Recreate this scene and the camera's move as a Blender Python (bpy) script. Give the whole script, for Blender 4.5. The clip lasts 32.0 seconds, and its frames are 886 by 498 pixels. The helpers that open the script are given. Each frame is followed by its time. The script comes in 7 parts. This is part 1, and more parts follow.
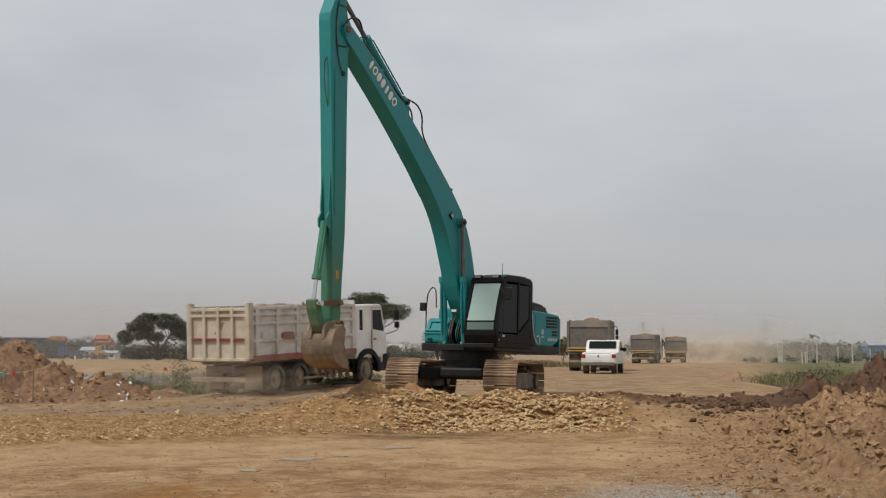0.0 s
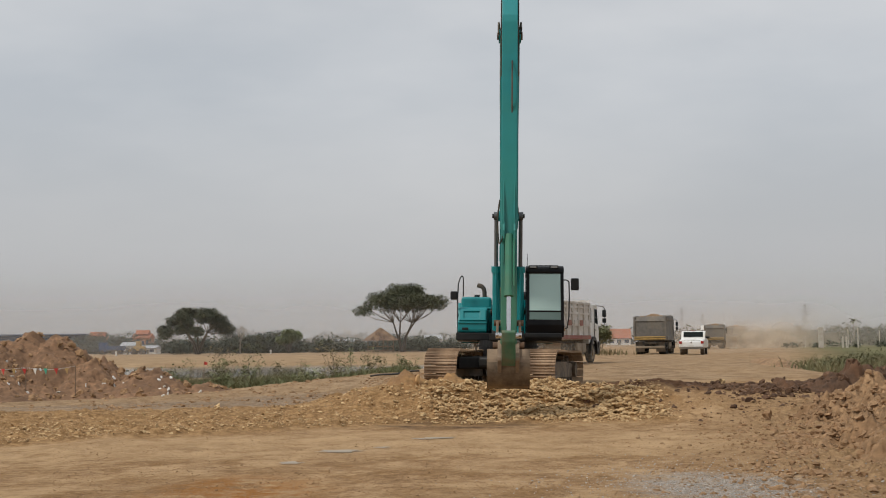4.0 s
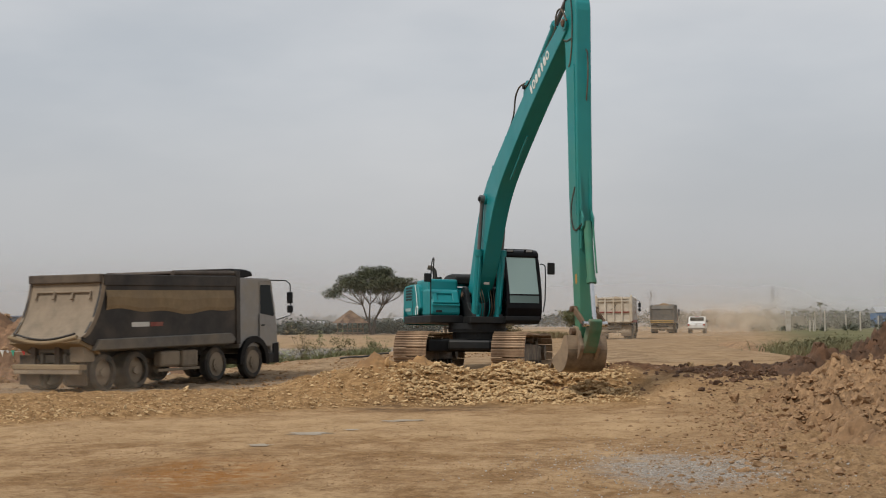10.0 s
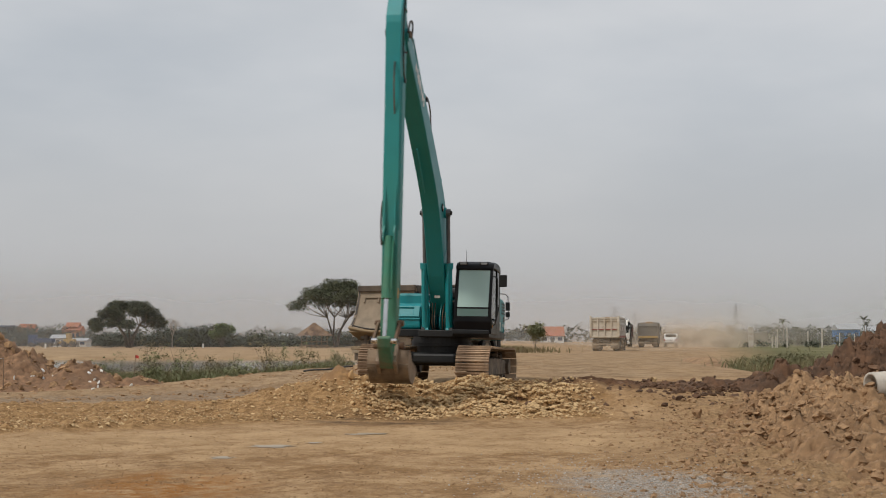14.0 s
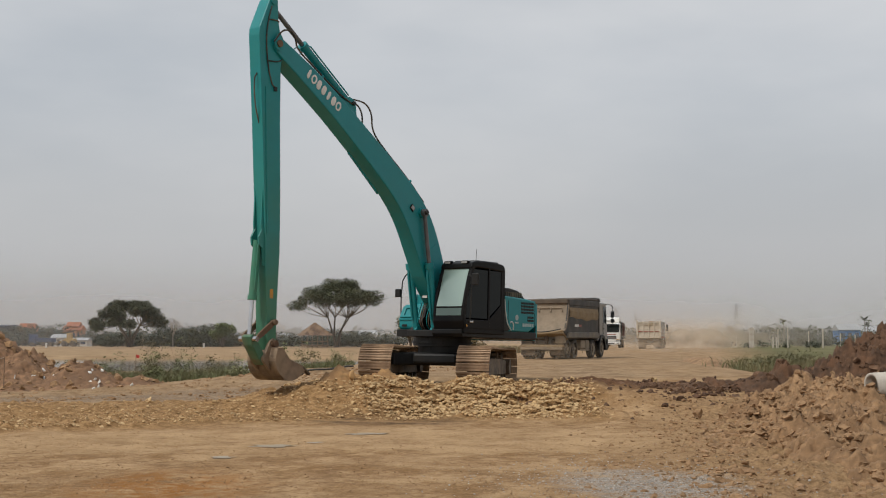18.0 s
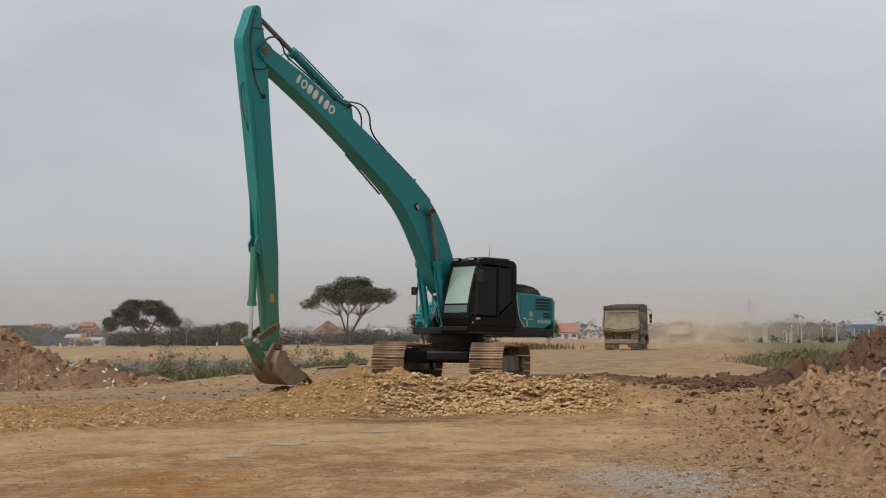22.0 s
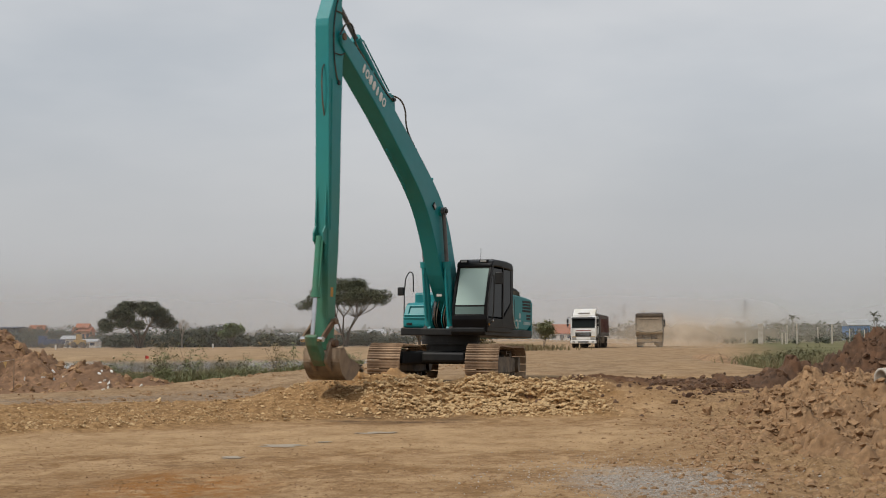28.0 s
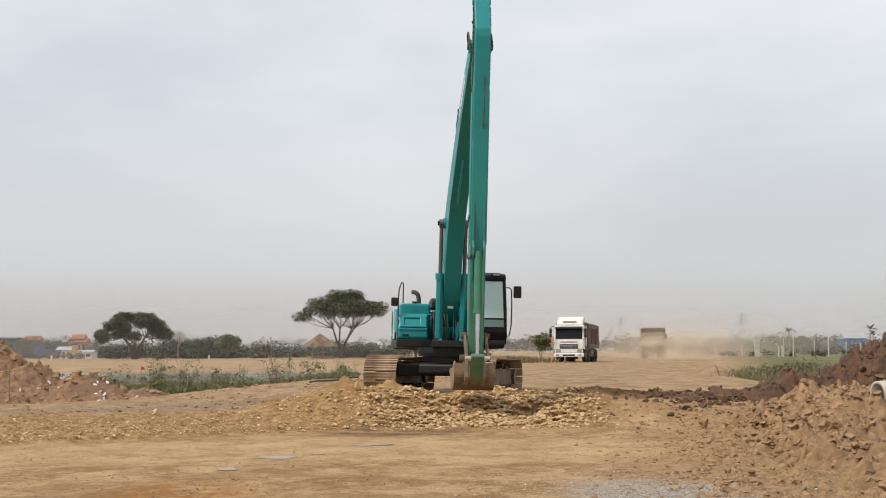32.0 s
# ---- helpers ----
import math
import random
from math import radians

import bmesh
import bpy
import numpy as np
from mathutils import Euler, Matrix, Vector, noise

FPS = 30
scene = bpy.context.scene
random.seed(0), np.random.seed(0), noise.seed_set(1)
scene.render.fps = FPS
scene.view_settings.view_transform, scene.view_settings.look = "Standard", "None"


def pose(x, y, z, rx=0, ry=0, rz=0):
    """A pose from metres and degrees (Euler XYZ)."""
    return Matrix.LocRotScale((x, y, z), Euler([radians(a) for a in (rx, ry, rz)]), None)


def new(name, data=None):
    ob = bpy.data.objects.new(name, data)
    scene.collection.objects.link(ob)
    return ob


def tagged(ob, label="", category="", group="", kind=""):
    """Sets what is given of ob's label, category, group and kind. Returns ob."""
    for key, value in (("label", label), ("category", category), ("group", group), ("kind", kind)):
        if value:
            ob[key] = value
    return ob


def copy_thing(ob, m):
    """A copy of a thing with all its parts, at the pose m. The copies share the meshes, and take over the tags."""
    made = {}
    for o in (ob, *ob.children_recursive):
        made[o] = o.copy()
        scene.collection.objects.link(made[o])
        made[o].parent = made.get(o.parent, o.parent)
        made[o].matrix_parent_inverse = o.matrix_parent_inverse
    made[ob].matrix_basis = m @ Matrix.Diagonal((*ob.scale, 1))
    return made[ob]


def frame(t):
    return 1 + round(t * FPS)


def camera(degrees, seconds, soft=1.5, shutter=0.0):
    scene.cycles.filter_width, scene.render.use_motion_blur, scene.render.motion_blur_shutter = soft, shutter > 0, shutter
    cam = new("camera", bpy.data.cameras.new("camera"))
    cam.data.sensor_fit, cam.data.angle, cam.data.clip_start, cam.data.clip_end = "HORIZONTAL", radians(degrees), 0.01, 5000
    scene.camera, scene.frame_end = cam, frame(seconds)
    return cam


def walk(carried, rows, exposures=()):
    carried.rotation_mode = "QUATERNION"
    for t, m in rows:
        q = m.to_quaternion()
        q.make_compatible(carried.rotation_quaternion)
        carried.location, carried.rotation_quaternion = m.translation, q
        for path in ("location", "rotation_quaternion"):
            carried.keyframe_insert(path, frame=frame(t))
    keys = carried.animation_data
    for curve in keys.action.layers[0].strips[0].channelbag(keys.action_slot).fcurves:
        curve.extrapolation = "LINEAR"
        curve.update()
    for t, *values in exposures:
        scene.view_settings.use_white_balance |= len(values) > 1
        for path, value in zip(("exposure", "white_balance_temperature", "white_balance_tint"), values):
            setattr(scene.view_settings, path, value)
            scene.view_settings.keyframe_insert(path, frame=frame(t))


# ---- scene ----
EYE = (0.0, 0.0, 1.6)


def aim(yaw, pitch, roll):
    """The held camera's pose: it stands still and only turns."""
    return pose(*EYE, 90 + pitch, 0, yaw) @ pose(0, 0, 0, 0, 0, roll)


cam = camera(35.4, 32.0, soft=1.05, shutter=0.4)
walk(cam, [(t, aim(yaw, pitch, roll)) for t, yaw, pitch, roll in (
    (0, 1.08, 4.29, 0.25), (0.5, 1.86, 4.87, -0.22), (1, 2.61, 4.74, -0.47), (1.5, 2.87, 4.44, -0.62), (2, 2.94, 4.30, -0.60),
    (2.5, 2.90, 4.24, -0.67), (3, 2.84, 4.09, -0.68), (3.5, 2.76, 3.95, -0.64), (5.5, 2.07, 3.83, -0.61), (6, 2.03, 3.77, -0.57),
    (6.5, 2.01, 3.83, -0.56), (7, 1.92, 3.71, -0.55), (7.5, 1.75, 3.63, -0.59), (8, 1.62, 3.56, -0.47), (8.5, 1.40, 3.41, -0.52),
    (9, 1.48, 3.33, -0.43), (9.5, 1.49, 3.31, -0.34), (10, 1.36, 3.17, -0.50), (10.5, 1.32, 3.27, -0.36), (11, 1.03, 3.38, -0.41),
    (11.5, 0.75, 3.38, -0.29), (12, 0.45, 3.51, -0.24), (12.5, 0.17, 3.75, -0.08), (13, 0.05, 3.75, -0.02), (13.5, -0.02, 3.72, 0.05),
    (14, -0.08, 3.72, -0.02), (14.5, 0.03, 3.78, 0.05), (16.5, -0.03, 3.67, 0.06), (17, -0.03, 3.70, 0.11), (17.5, -0.06, 3.75, 0.08),
    (18, -0.05, 3.72, 0.05), (18.5, -0.07, 3.61, -0.02), (19, -0.00, 3.62, -0.00), (19.5, 0.15, 3.74, -0.02), (20, 0.26, 3.69, -0.13),
    (20.5, 0.26, 3.72, -0.17), (21, 0.22, 3.60, -0.29), (21.5, 0.42, 3.64, -0.34), (22, 0.46, 3.61, -0.34), (22.5, 0.45, 3.64, -0.35),
    (23, 0.39, 3.60, -0.42), (23.5, 0.32, 3.61, -0.36), (24, 0.25, 3.59, -0.41), (24.5, 0.16, 3.52, -0.40), (25, 0.16, 3.66, -0.26),
    (25.5, 0.10, 3.64, -0.33), (27.5, 0.22, 3.66, -0.43), (28, 0.28, 3.66, -0.40), (28.5, 0.25, 3.72, -0.31), (29, 0.10, 3.61, -0.30),
    (29.5, 0.08, 3.90, -0.20), (30, 0.06, 3.84, -0.26), (30.5, 0.04, 3.90, -0.22), (31, 0.05, 4.02, -0.29), (31.5, 0.10, 4.08, -0.34),
    (32, 0.14, 4.15, -0.24),
)], exposures=[(0, 0.0), (29.2, 0.0), (30, 0.16), (30.6, 0.42), (32, 0.42)])

# ---- light ----
world = bpy.data.worlds.new("overcast_sky")
scene.world = world
world.use_nodes = True
wn, wl = world.node_tree.nodes, world.node_tree.links
wn.clear()
SUN_UP, SUN_TURN = radians(54), radians(232)
sky = wn.new("ShaderNodeTexSky")
sky.sky_type, sky.sun_disc = "NISHITA", False
sky.sun_elevation, sky.sun_rotation = SUN_UP, SUN_TURN
sky.air_density, sky.dust_density = 1.0, 3.0
place = wn.new("ShaderNodeTexCoord")
stretch = wn.new("ShaderNodeMapping")
stretch.inputs["Scale"].default_value = (2.0, 2.0, 5.5)
stretch.inputs["Rotation"].default_value = (0.0, 0.12, 0.3)
cloud = wn.new("ShaderNodeTexNoise")
cloud.inputs["Scale"].default_value, cloud.inputs["Detail"].default_value, cloud.inputs["Roughness"].default_value = 1.3, 5, 0.5
tone = wn.new("ShaderNodeValToRGB")
tone.color_ramp.elements[0].position, tone.color_ramp.elements[0].color = 0.36, (5.1, 5.4, 5.75, 1)
tone.color_ramp.elements[1].position, tone.color_ramp.elements[1].color = 0.66, (6.75, 6.85, 7.0, 1)
veil = wn.new("ShaderNodeMix")
veil.data_type = "RGBA"
veil.inputs["Factor"].default_value = 0.9
up = wn.new("ShaderNodeSeparateXYZ")
low = wn.new("ShaderNodeMapRange")
low.interpolation_type = "SMOOTHSTEP"
low.inputs["From Min"].default_value, low.inputs["From Max"].default_value = 0.0, 0.2
murk = wn.new("ShaderNodeMix")
murk.data_type = "RGBA"
murk.inputs["A"].default_value = (4.6, 4.62, 4.68, 1)
back = wn.new("ShaderNodeBackground")
back.inputs["Strength"].default_value = 0.1
wout = wn.new("ShaderNodeOutputWorld")
wl.new(place.outputs["Generated"], stretch.inputs["Vector"])
wl.new(stretch.outputs["Vector"], cloud.inputs["Vector"])
wl.new(cloud.outputs["Fac"], tone.inputs["Fac"])
wl.new(sky.outputs["Color"], veil.inputs["A"])
wl.new(tone.outputs["Color"], veil.inputs["B"])
wl.new(place.outputs["Generated"], up.inputs[0])
wl.new(up.outputs["Z"], low.inputs["Value"])
wl.new(low.outputs["Result"], murk.inputs["Factor"])
wl.new(veil.outputs["Result"], murk.inputs["B"])
wl.new(murk.outputs["Result"], back.inputs["Color"])
wl.new(back.outputs["Background"], wout.inputs["Surface"])

sun = new("sun", bpy.data.lights.new("sun", "SUN"))
sun.data.energy, sun.data.angle, sun.data.color = 2.15, radians(10), (1.0, 0.95, 0.88)
sun.matrix_world = pose(0, 0, 60, 36, 0, -52)


# ---- materials ----
def material(name, base, rough=0.7, metal=0.0, vary=0.25, grain=8.0, broad=0.7, tint=None, bump=0.2, bump_scale=40.0, coat=0.0, local=True, spread=0.0):
    """A painted, metal or earthen surface: base colour with fine grain, broad patches towards a tint, and fine relief."""
    mat = bpy.data.materials.new(name)
    mat.use_nodes = True
    n, l = mat.node_tree.nodes, mat.node_tree.links
    bs = n["Principled BSDF"]
    tc = n.new("ShaderNodeTexCoord")
    src = tc.outputs["Object"]
    if not local:
        geo = n.new("ShaderNodeNewGeometry")
        src = geo.outputs["Position"]
    def noise_at(scale, detail=4, rough_=0.55):
        t = n.new("ShaderNodeTexNoise")
        t.inputs["Scale"].default_value, t.inputs["Detail"].default_value, t.inputs["Roughness"].default_value = scale, detail, rough_
        l.new(src, t.inputs["Vector"])
        return t.outputs["Fac"]
    def mixed(fac, a, b):
        m = n.new("ShaderNodeMix")
        m.data_type = "RGBA"
        l.new(fac, m.inputs["Factor"])
        for sock, v in (("A", a), ("B", b)):
            if isinstance(v, tuple):
                m.inputs[sock].default_value = (*v, 1)
            else:
                l.new(v, m.inputs[sock])
        return m.outputs["Result"]
    def ramp(fac, lo, hi):
        r = n.new("ShaderNodeMapRange")
        r.inputs["From Min"].default_value, r.inputs["From Max"].default_value = lo, hi
        l.new(fac, r.inputs["Value"])
        return r.outputs["Result"]
    dark = tuple(c * (1 - vary) for c in base)
    lite = tuple(min(1, c * (1 + vary)) for c in base)
    col = mixed(ramp(noise_at(grain, 5), 0.3, 0.7), dark, lite)
    if tint:
        col = mixed(ramp(noise_at(broad, 5, 0.6), 0.42, 0.68), col, tint)
    if spread:
        info = n.new("ShaderNodeObjectInfo")
        isl = n.new("ShaderNodeNewGeometry")
        add = n.new("ShaderNodeMath")
        add.operation = "ADD"
        l.new(info.outputs["Random"], add.inputs[0])
        l.new(isl.outputs["Random Per Island"], add.inputs[1])
        hsv = n.new("ShaderNodeHueSaturation")
        val = n.new("ShaderNodeMapRange")
        val.inputs["From Max"].default_value = 2.0
        val.inputs["To Min"].default_value, val.inputs["To Max"].default_value = 1 - spread, 1 + spread
        l.new(add.outputs[0], val.inputs["Value"])
        l.new(val.outputs["Result"], hsv.inputs["Value"])
        l.new(col, hsv.inputs["Color"])
        col = hsv.outputs["Color"]
    l.new(col, bs.inputs["Base Color"])
    rr = n.new("ShaderNodeMapRange")
    rr.inputs["To Min"].default_value, rr.inputs["To Max"].default_value = max(0.05, rough - 0.12), min(1, rough + 0.12)
    l.new(noise_at(grain * 0.6), rr.inputs["Value"])
    l.new(rr.outputs["Result"], bs.inputs["Roughness"])
    bs.inputs["Metallic"].default_value = metal
    bs.inputs["Coat Weight"].default_value = coat
    if bump:
        bp = n.new("ShaderNodeBump")
        bp.inputs["Strength"].default_value, bp.inputs["Distance"].default_value = bump, 0.02
        l.new(noise_at(bump_scale, 6, 0.65), bp.inputs["Height"])
        l.new(bp.outputs["Normal"], bs.inputs["Normal"])
    return mat


def glass(name, base, rough=0.05):
    mat = bpy.data.materials.new(name)
    mat.use_nodes = True
    bs = mat.node_tree.nodes["Principled BSDF"]
    bs.inputs["Base Color"].default_value = (*base, 1)
    bs.inputs["Roughness"].default_value = rough
    bs.inputs["IOR"].default_value = 1.5
    bs.inputs["Specular IOR Level"].default_value = 0.8
    return mat


TEAL = material("teal_paint", (0.002, 0.215, 0.235), 0.42, 0, 0.06, 3, 0.9, (0.006, 0.21, 0.222), 0.05, 30)


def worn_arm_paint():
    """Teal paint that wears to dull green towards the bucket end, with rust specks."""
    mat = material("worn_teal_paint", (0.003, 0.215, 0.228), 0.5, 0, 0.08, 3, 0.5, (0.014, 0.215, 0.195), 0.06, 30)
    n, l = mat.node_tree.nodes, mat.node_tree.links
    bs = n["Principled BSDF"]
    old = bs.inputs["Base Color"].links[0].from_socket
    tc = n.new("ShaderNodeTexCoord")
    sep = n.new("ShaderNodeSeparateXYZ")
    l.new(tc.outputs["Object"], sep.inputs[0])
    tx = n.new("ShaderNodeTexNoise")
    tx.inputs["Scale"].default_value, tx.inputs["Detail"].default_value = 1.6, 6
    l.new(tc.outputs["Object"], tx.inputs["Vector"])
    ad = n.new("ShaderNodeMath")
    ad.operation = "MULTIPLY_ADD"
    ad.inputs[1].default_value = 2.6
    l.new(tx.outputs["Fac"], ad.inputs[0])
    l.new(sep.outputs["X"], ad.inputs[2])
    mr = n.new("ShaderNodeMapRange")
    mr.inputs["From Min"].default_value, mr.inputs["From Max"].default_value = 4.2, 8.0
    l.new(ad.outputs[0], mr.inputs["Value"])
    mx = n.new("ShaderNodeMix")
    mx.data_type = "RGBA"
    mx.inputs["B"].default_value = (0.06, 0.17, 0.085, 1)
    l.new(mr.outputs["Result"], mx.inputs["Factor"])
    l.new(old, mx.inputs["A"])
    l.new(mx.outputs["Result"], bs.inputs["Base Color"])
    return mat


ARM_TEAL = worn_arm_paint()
DULL_GREEN = material("dull_green_paint", (0.055, 0.15, 0.085), 0.65, 0, 0.2, 4, 1.6, (0.16, 0.13, 0.08), 0.1, 30)
TUBE_GREEN = material("faded_green_paint", (0.03, 0.19, 0.12), 0.55, 0, 0.12, 4, 0.8, (0.08, 0.17, 0.1), 0.08, 30)
BLACK = material("black_paint", (0.012, 0.013, 0.014), 0.45, 0, 0.3, 4, 0.8, (0.03, 0.028, 0.024), 0.08, 30)
CAB_BLACK = material("cab_black", (0.005, 0.005, 0.006), 0.34, 0, 0.2, 4, 0.8, (0.012, 0.011, 0.01), 0.04, 30)
RUBBER = material("dusty_rubber", (0.035, 0.032, 0.028), 0.85, 0, 0.3, 5, 1.5, (0.16, 0.12, 0.08), 0.3, 30)
STEEL = material("dusty_steel", (0.11, 0.085, 0.06), 0.65, 0.3, 0.35, 6, 1.5, (0.27, 0.2, 0.13), 0.3, 30)
SHOE = material("muddy_track_steel", (0.41, 0.285, 0.18), 0.8, 0.1, 0.3, 7, 1.6, (0.16, 0.1, 0.06), 0.4, 25)
BUCKET = material("earth_worn_steel", (0.2, 0.145, 0.1), 0.7, 0.15, 0.3, 5, 1.2, (0.3, 0.22, 0.14), 0.3, 30)
CHROME = material("chrome_rod", (0.6, 0.6, 0.6), 0.2, 1.0, 0.1, 4, 1, None, 0.02, 20)
OLDROD = material("dull_rod", (0.13, 0.13, 0.135), 0.35, 0.3, 0.2, 4, 1, None, 0.05, 20)
RUST = material("rusty_pin_steel", (0.13, 0.075, 0.045), 0.75, 0.3, 0.3, 9, 2, (0.2, 0.14, 0.09), 0.3, 30)
WHITE = material("white_paint", (0.74, 0.74, 0.72), 0.4, 0, 0.05, 3, 0.8, (0.6, 0.55, 0.46), 0.05, 30)
GLASS = glass("tinted_glass", (0.01, 0.013, 0.012))
# pale base and part metal stand in for sky reflected in the screen
SCREEN = glass("pale_windscreen", (0.37, 0.49, 0.44), 0.18)
SCREEN.node_tree.nodes["Principled BSDF"].inputs["Metallic"].default_value = 0.35
for shiny, level in ((GLASS, 0.16), (CAB_BLACK, 0.14), (BLACK, 0.25)):
    shiny.node_tree.nodes["Principled BSDF"].inputs["Specular IOR Level"].default_value = level
LOW_SCREEN = glass("dim_screen", (0.1, 0.16, 0.14), 0.15)
BROWN_HOSE = material("dusty_brown_hose", (0.12, 0.075, 0.045), 0.8, 0, 0.2, 6, 2, None, 0.1, 20)
LAMP = glass("clear_lamp", (0.3, 0.3, 0.29), 0.12)
PLATE_GREY = material("worn_pale_print", (0.4, 0.48, 0.47), 0.6, 0, 0.2, 8, 2, None, 0)
YELLOW_TAG = material("faded_orange_sticker", (0.5, 0.24, 0.03), 0.6, 0, 0.15, 8, 2, (0.3, 0.18, 0.06), 0, 20)
RED = glass("red_lamp", (0.3, 0.015, 0.012), 0.15)


# ---- building blocks ----
def part(name, bm, mat, parent=None, label="", at=None, smooth=False):
    """Links a bmesh as one mesh object under a thing or part."""
    me = bpy.data.meshes.new(name)
    bm.to_mesh(me)
    bm.free()
    me.materials.append(mat)
    if smooth:
        me.shade_smooth()
    ob = new(name, me)
    if parent:
        ob.parent = parent
    if at is not None:
        ob.matrix_basis = at
    return tagged(ob, label)


def again(ob, at, parent=None):
    """Another part on the same mesh."""
    o = new(ob.name.split(".")[0], ob.data)
    o.parent = parent or ob.parent
    o.matrix_basis = at
    return o


def thing(name, label, category, group="", kind="", at=None):
    ob = new(name)
    ob.empty_display_size = 0.3
    if at is not None:
        ob.matrix_basis = at
    return tagged(ob, label, category, group, kind)


def add_box(bm, x0, x1, y0, y1, z0, z1, bevel=0.0, m=None):
    r = bmesh.ops.create_cube(bm, size=1)
    vs = r["verts"]
    for v in vs:
        v.co = Vector(((x0 + x1) / 2 + v.co.x * (x1 - x0), (y0 + y1) / 2 + v.co.y * (y1 - y0), (z0 + z1) / 2 + v.co.z * (z1 - z0)))
    if bevel:
        es = list({e for v in vs for e in v.link_edges})
        out = bmesh.ops.bevel(bm, geom=es, offset=bevel, segments=2, affect="EDGES", profile=0.5)
        vs = list({v for f in out["faces"] for v in f.verts} | {v for v in vs if v.is_valid})
    if m is not None:
        bmesh.ops.transform(bm, matrix=m, verts=vs)
    return bm


def box(x0, x1, y0, y1, z0, z1, bevel=0.0, m=None):
    return add_box(bmesh.new(), x0, x1, y0, y1, z0, z1, bevel, m)


def add_rod(bm, a, b, r, seg=14, r2=None):
    a, b = Vector(a), Vector(b)
    m = Matrix.Translation((a + b) / 2) @ (b - a).to_track_quat("Z", "Y").to_matrix().to_4x4()
    bmesh.ops.create_cone(bm, cap_ends=True, segments=seg, radius1=r, radius2=r if r2 is None else r2, depth=(b - a).length, matrix=m)
    return bm


def rod(a, b, r, seg=14, r2=None):
    return add_rod(bmesh.new(), a, b, r, seg, r2)


def add_hose(bm, pts, r, seg=6):
    """One bent round tube through the points."""
    p = [Vector(q) for q in pts]
    rings = []
    side = None
    for i, c in enumerate(p):
        d = (p[min(i + 1, len(p) - 1)] - p[max(i - 1, 0)]).normalized()
        if side is None:
            side = d.orthogonal().normalized()
        side = (side - d * side.dot(d)).normalized()
        up_ = d.cross(side)
        rings.append([bm.verts.new(c + r * (side * math.cos(2 * math.pi * k / seg) + up_ * math.sin(2 * math.pi * k / seg))) for k in range(seg)])
    for a, b in zip(rings, rings[1:]):
        for k in range(seg):
            bm.faces.new((a[k], a[(k + 1) % seg], b[(k + 1) % seg], b[k]))
    bm.faces.new(rings[0][::-1])
    bm.faces.new(rings[-1])
    return bm


def add_plate(bm, outline, y0, y1, bevel=0.0):
    """A flat outline in the x-z plane, drawn out from y0 to y1."""
    f0 = [bm.verts.new((x, y0, z)) for x, z in outline]
    f1 = [bm.verts.new((x, y1, z)) for x, z in outline]
    k = len(outline)
    faces = [bm.faces.new(f0), bm.faces.new(f1[::-1])]
    for i in range(k):
        faces.append(bm.faces.new((f0[(i + 1) % k], f0[i], f1[i], f1[(i + 1) % k])))
    bmesh.ops.recalc_face_normals(bm, faces=faces)
    if bevel:
        es = list({e for f in faces for e in f.edges})
        bmesh.ops.bevel(bm, geom=es, offset=bevel, segments=2, affect="EDGES", profile=0.5)
    return bm


def plate(outline, y0, y1, bevel=0.0):
    return add_plate(bmesh.new(), outline, y0, y1, bevel)


def arc(cx, cz, r, a0, a1, k):
    return [(cx + r * math.cos(radians(a0 + (a1 - a0) * i / (k - 1))), cz + r * math.sin(radians(a0 + (a1 - a0) * i / (k - 1)))) for i in range(k)]


def smoothed(outline, turns=2, closed=False):
    """Chaikin corner cutting of an open or closed line of points."""
    p = [Vector(q) for q in outline]
    for _ in range(turns):
        q = [] if closed else [p[0]]
        n = len(p)
        for i in range(n if closed else n - 1):
            a, b = p[i], p[(i + 1) % n]
            q += [a * 0.75 + b * 0.25, a * 0.25 + b * 0.75]
        p = q if closed else q + [p[-1]]
    return [tuple(v) for v in p]


def sheet(verts, faces, name, mat, kind="", label="", category="", smooth=False):
    me = bpy.data.meshes.new(name)
    me.from_pydata(verts, [], faces)
    me.materials.append(mat)
    if smooth:
        me.shade_smooth()
    return tagged(new(name, me), label, category, kind=kind)


# ---- relief ----
rng = np.random.default_rng(7)
LATTICE = rng.random((256, 256))


def value_noise(x, y):
    xi, yi = np.floor(x).astype(int), np.floor(y).astype(int)
    fx, fy = x - xi, y - yi
    fx, fy = fx * fx * (3 - 2 * fx), fy * fy * (3 - 2 * fy)
    a, b = LATTICE[xi % 256, yi % 256], LATTICE[(xi + 1) % 256, yi % 256]
    c, d = LATTICE[xi % 256, (yi + 1) % 256], LATTICE[(xi + 1) % 256, (yi + 1) % 256]
    return (a * (1 - fx) + b * fx) * (1 - fy) + (c * (1 - fx) + d * fx) * fy - 0.5


def rough_ground(x, y, size, octaves=4, keep=0.5):
    z, amp = 0.0, 1.0
    for k in range(octaves):
        z = z + amp * value_noise(x / size + 17.3 * k, y / size + 9.1 * k)
        size, amp = size / 2.03, amp * keep
    return z


def step(a, b, v):
    t = np.clip((v - a) / (b - a), 0, 1)
    return t * t * (3 - 2 * t)


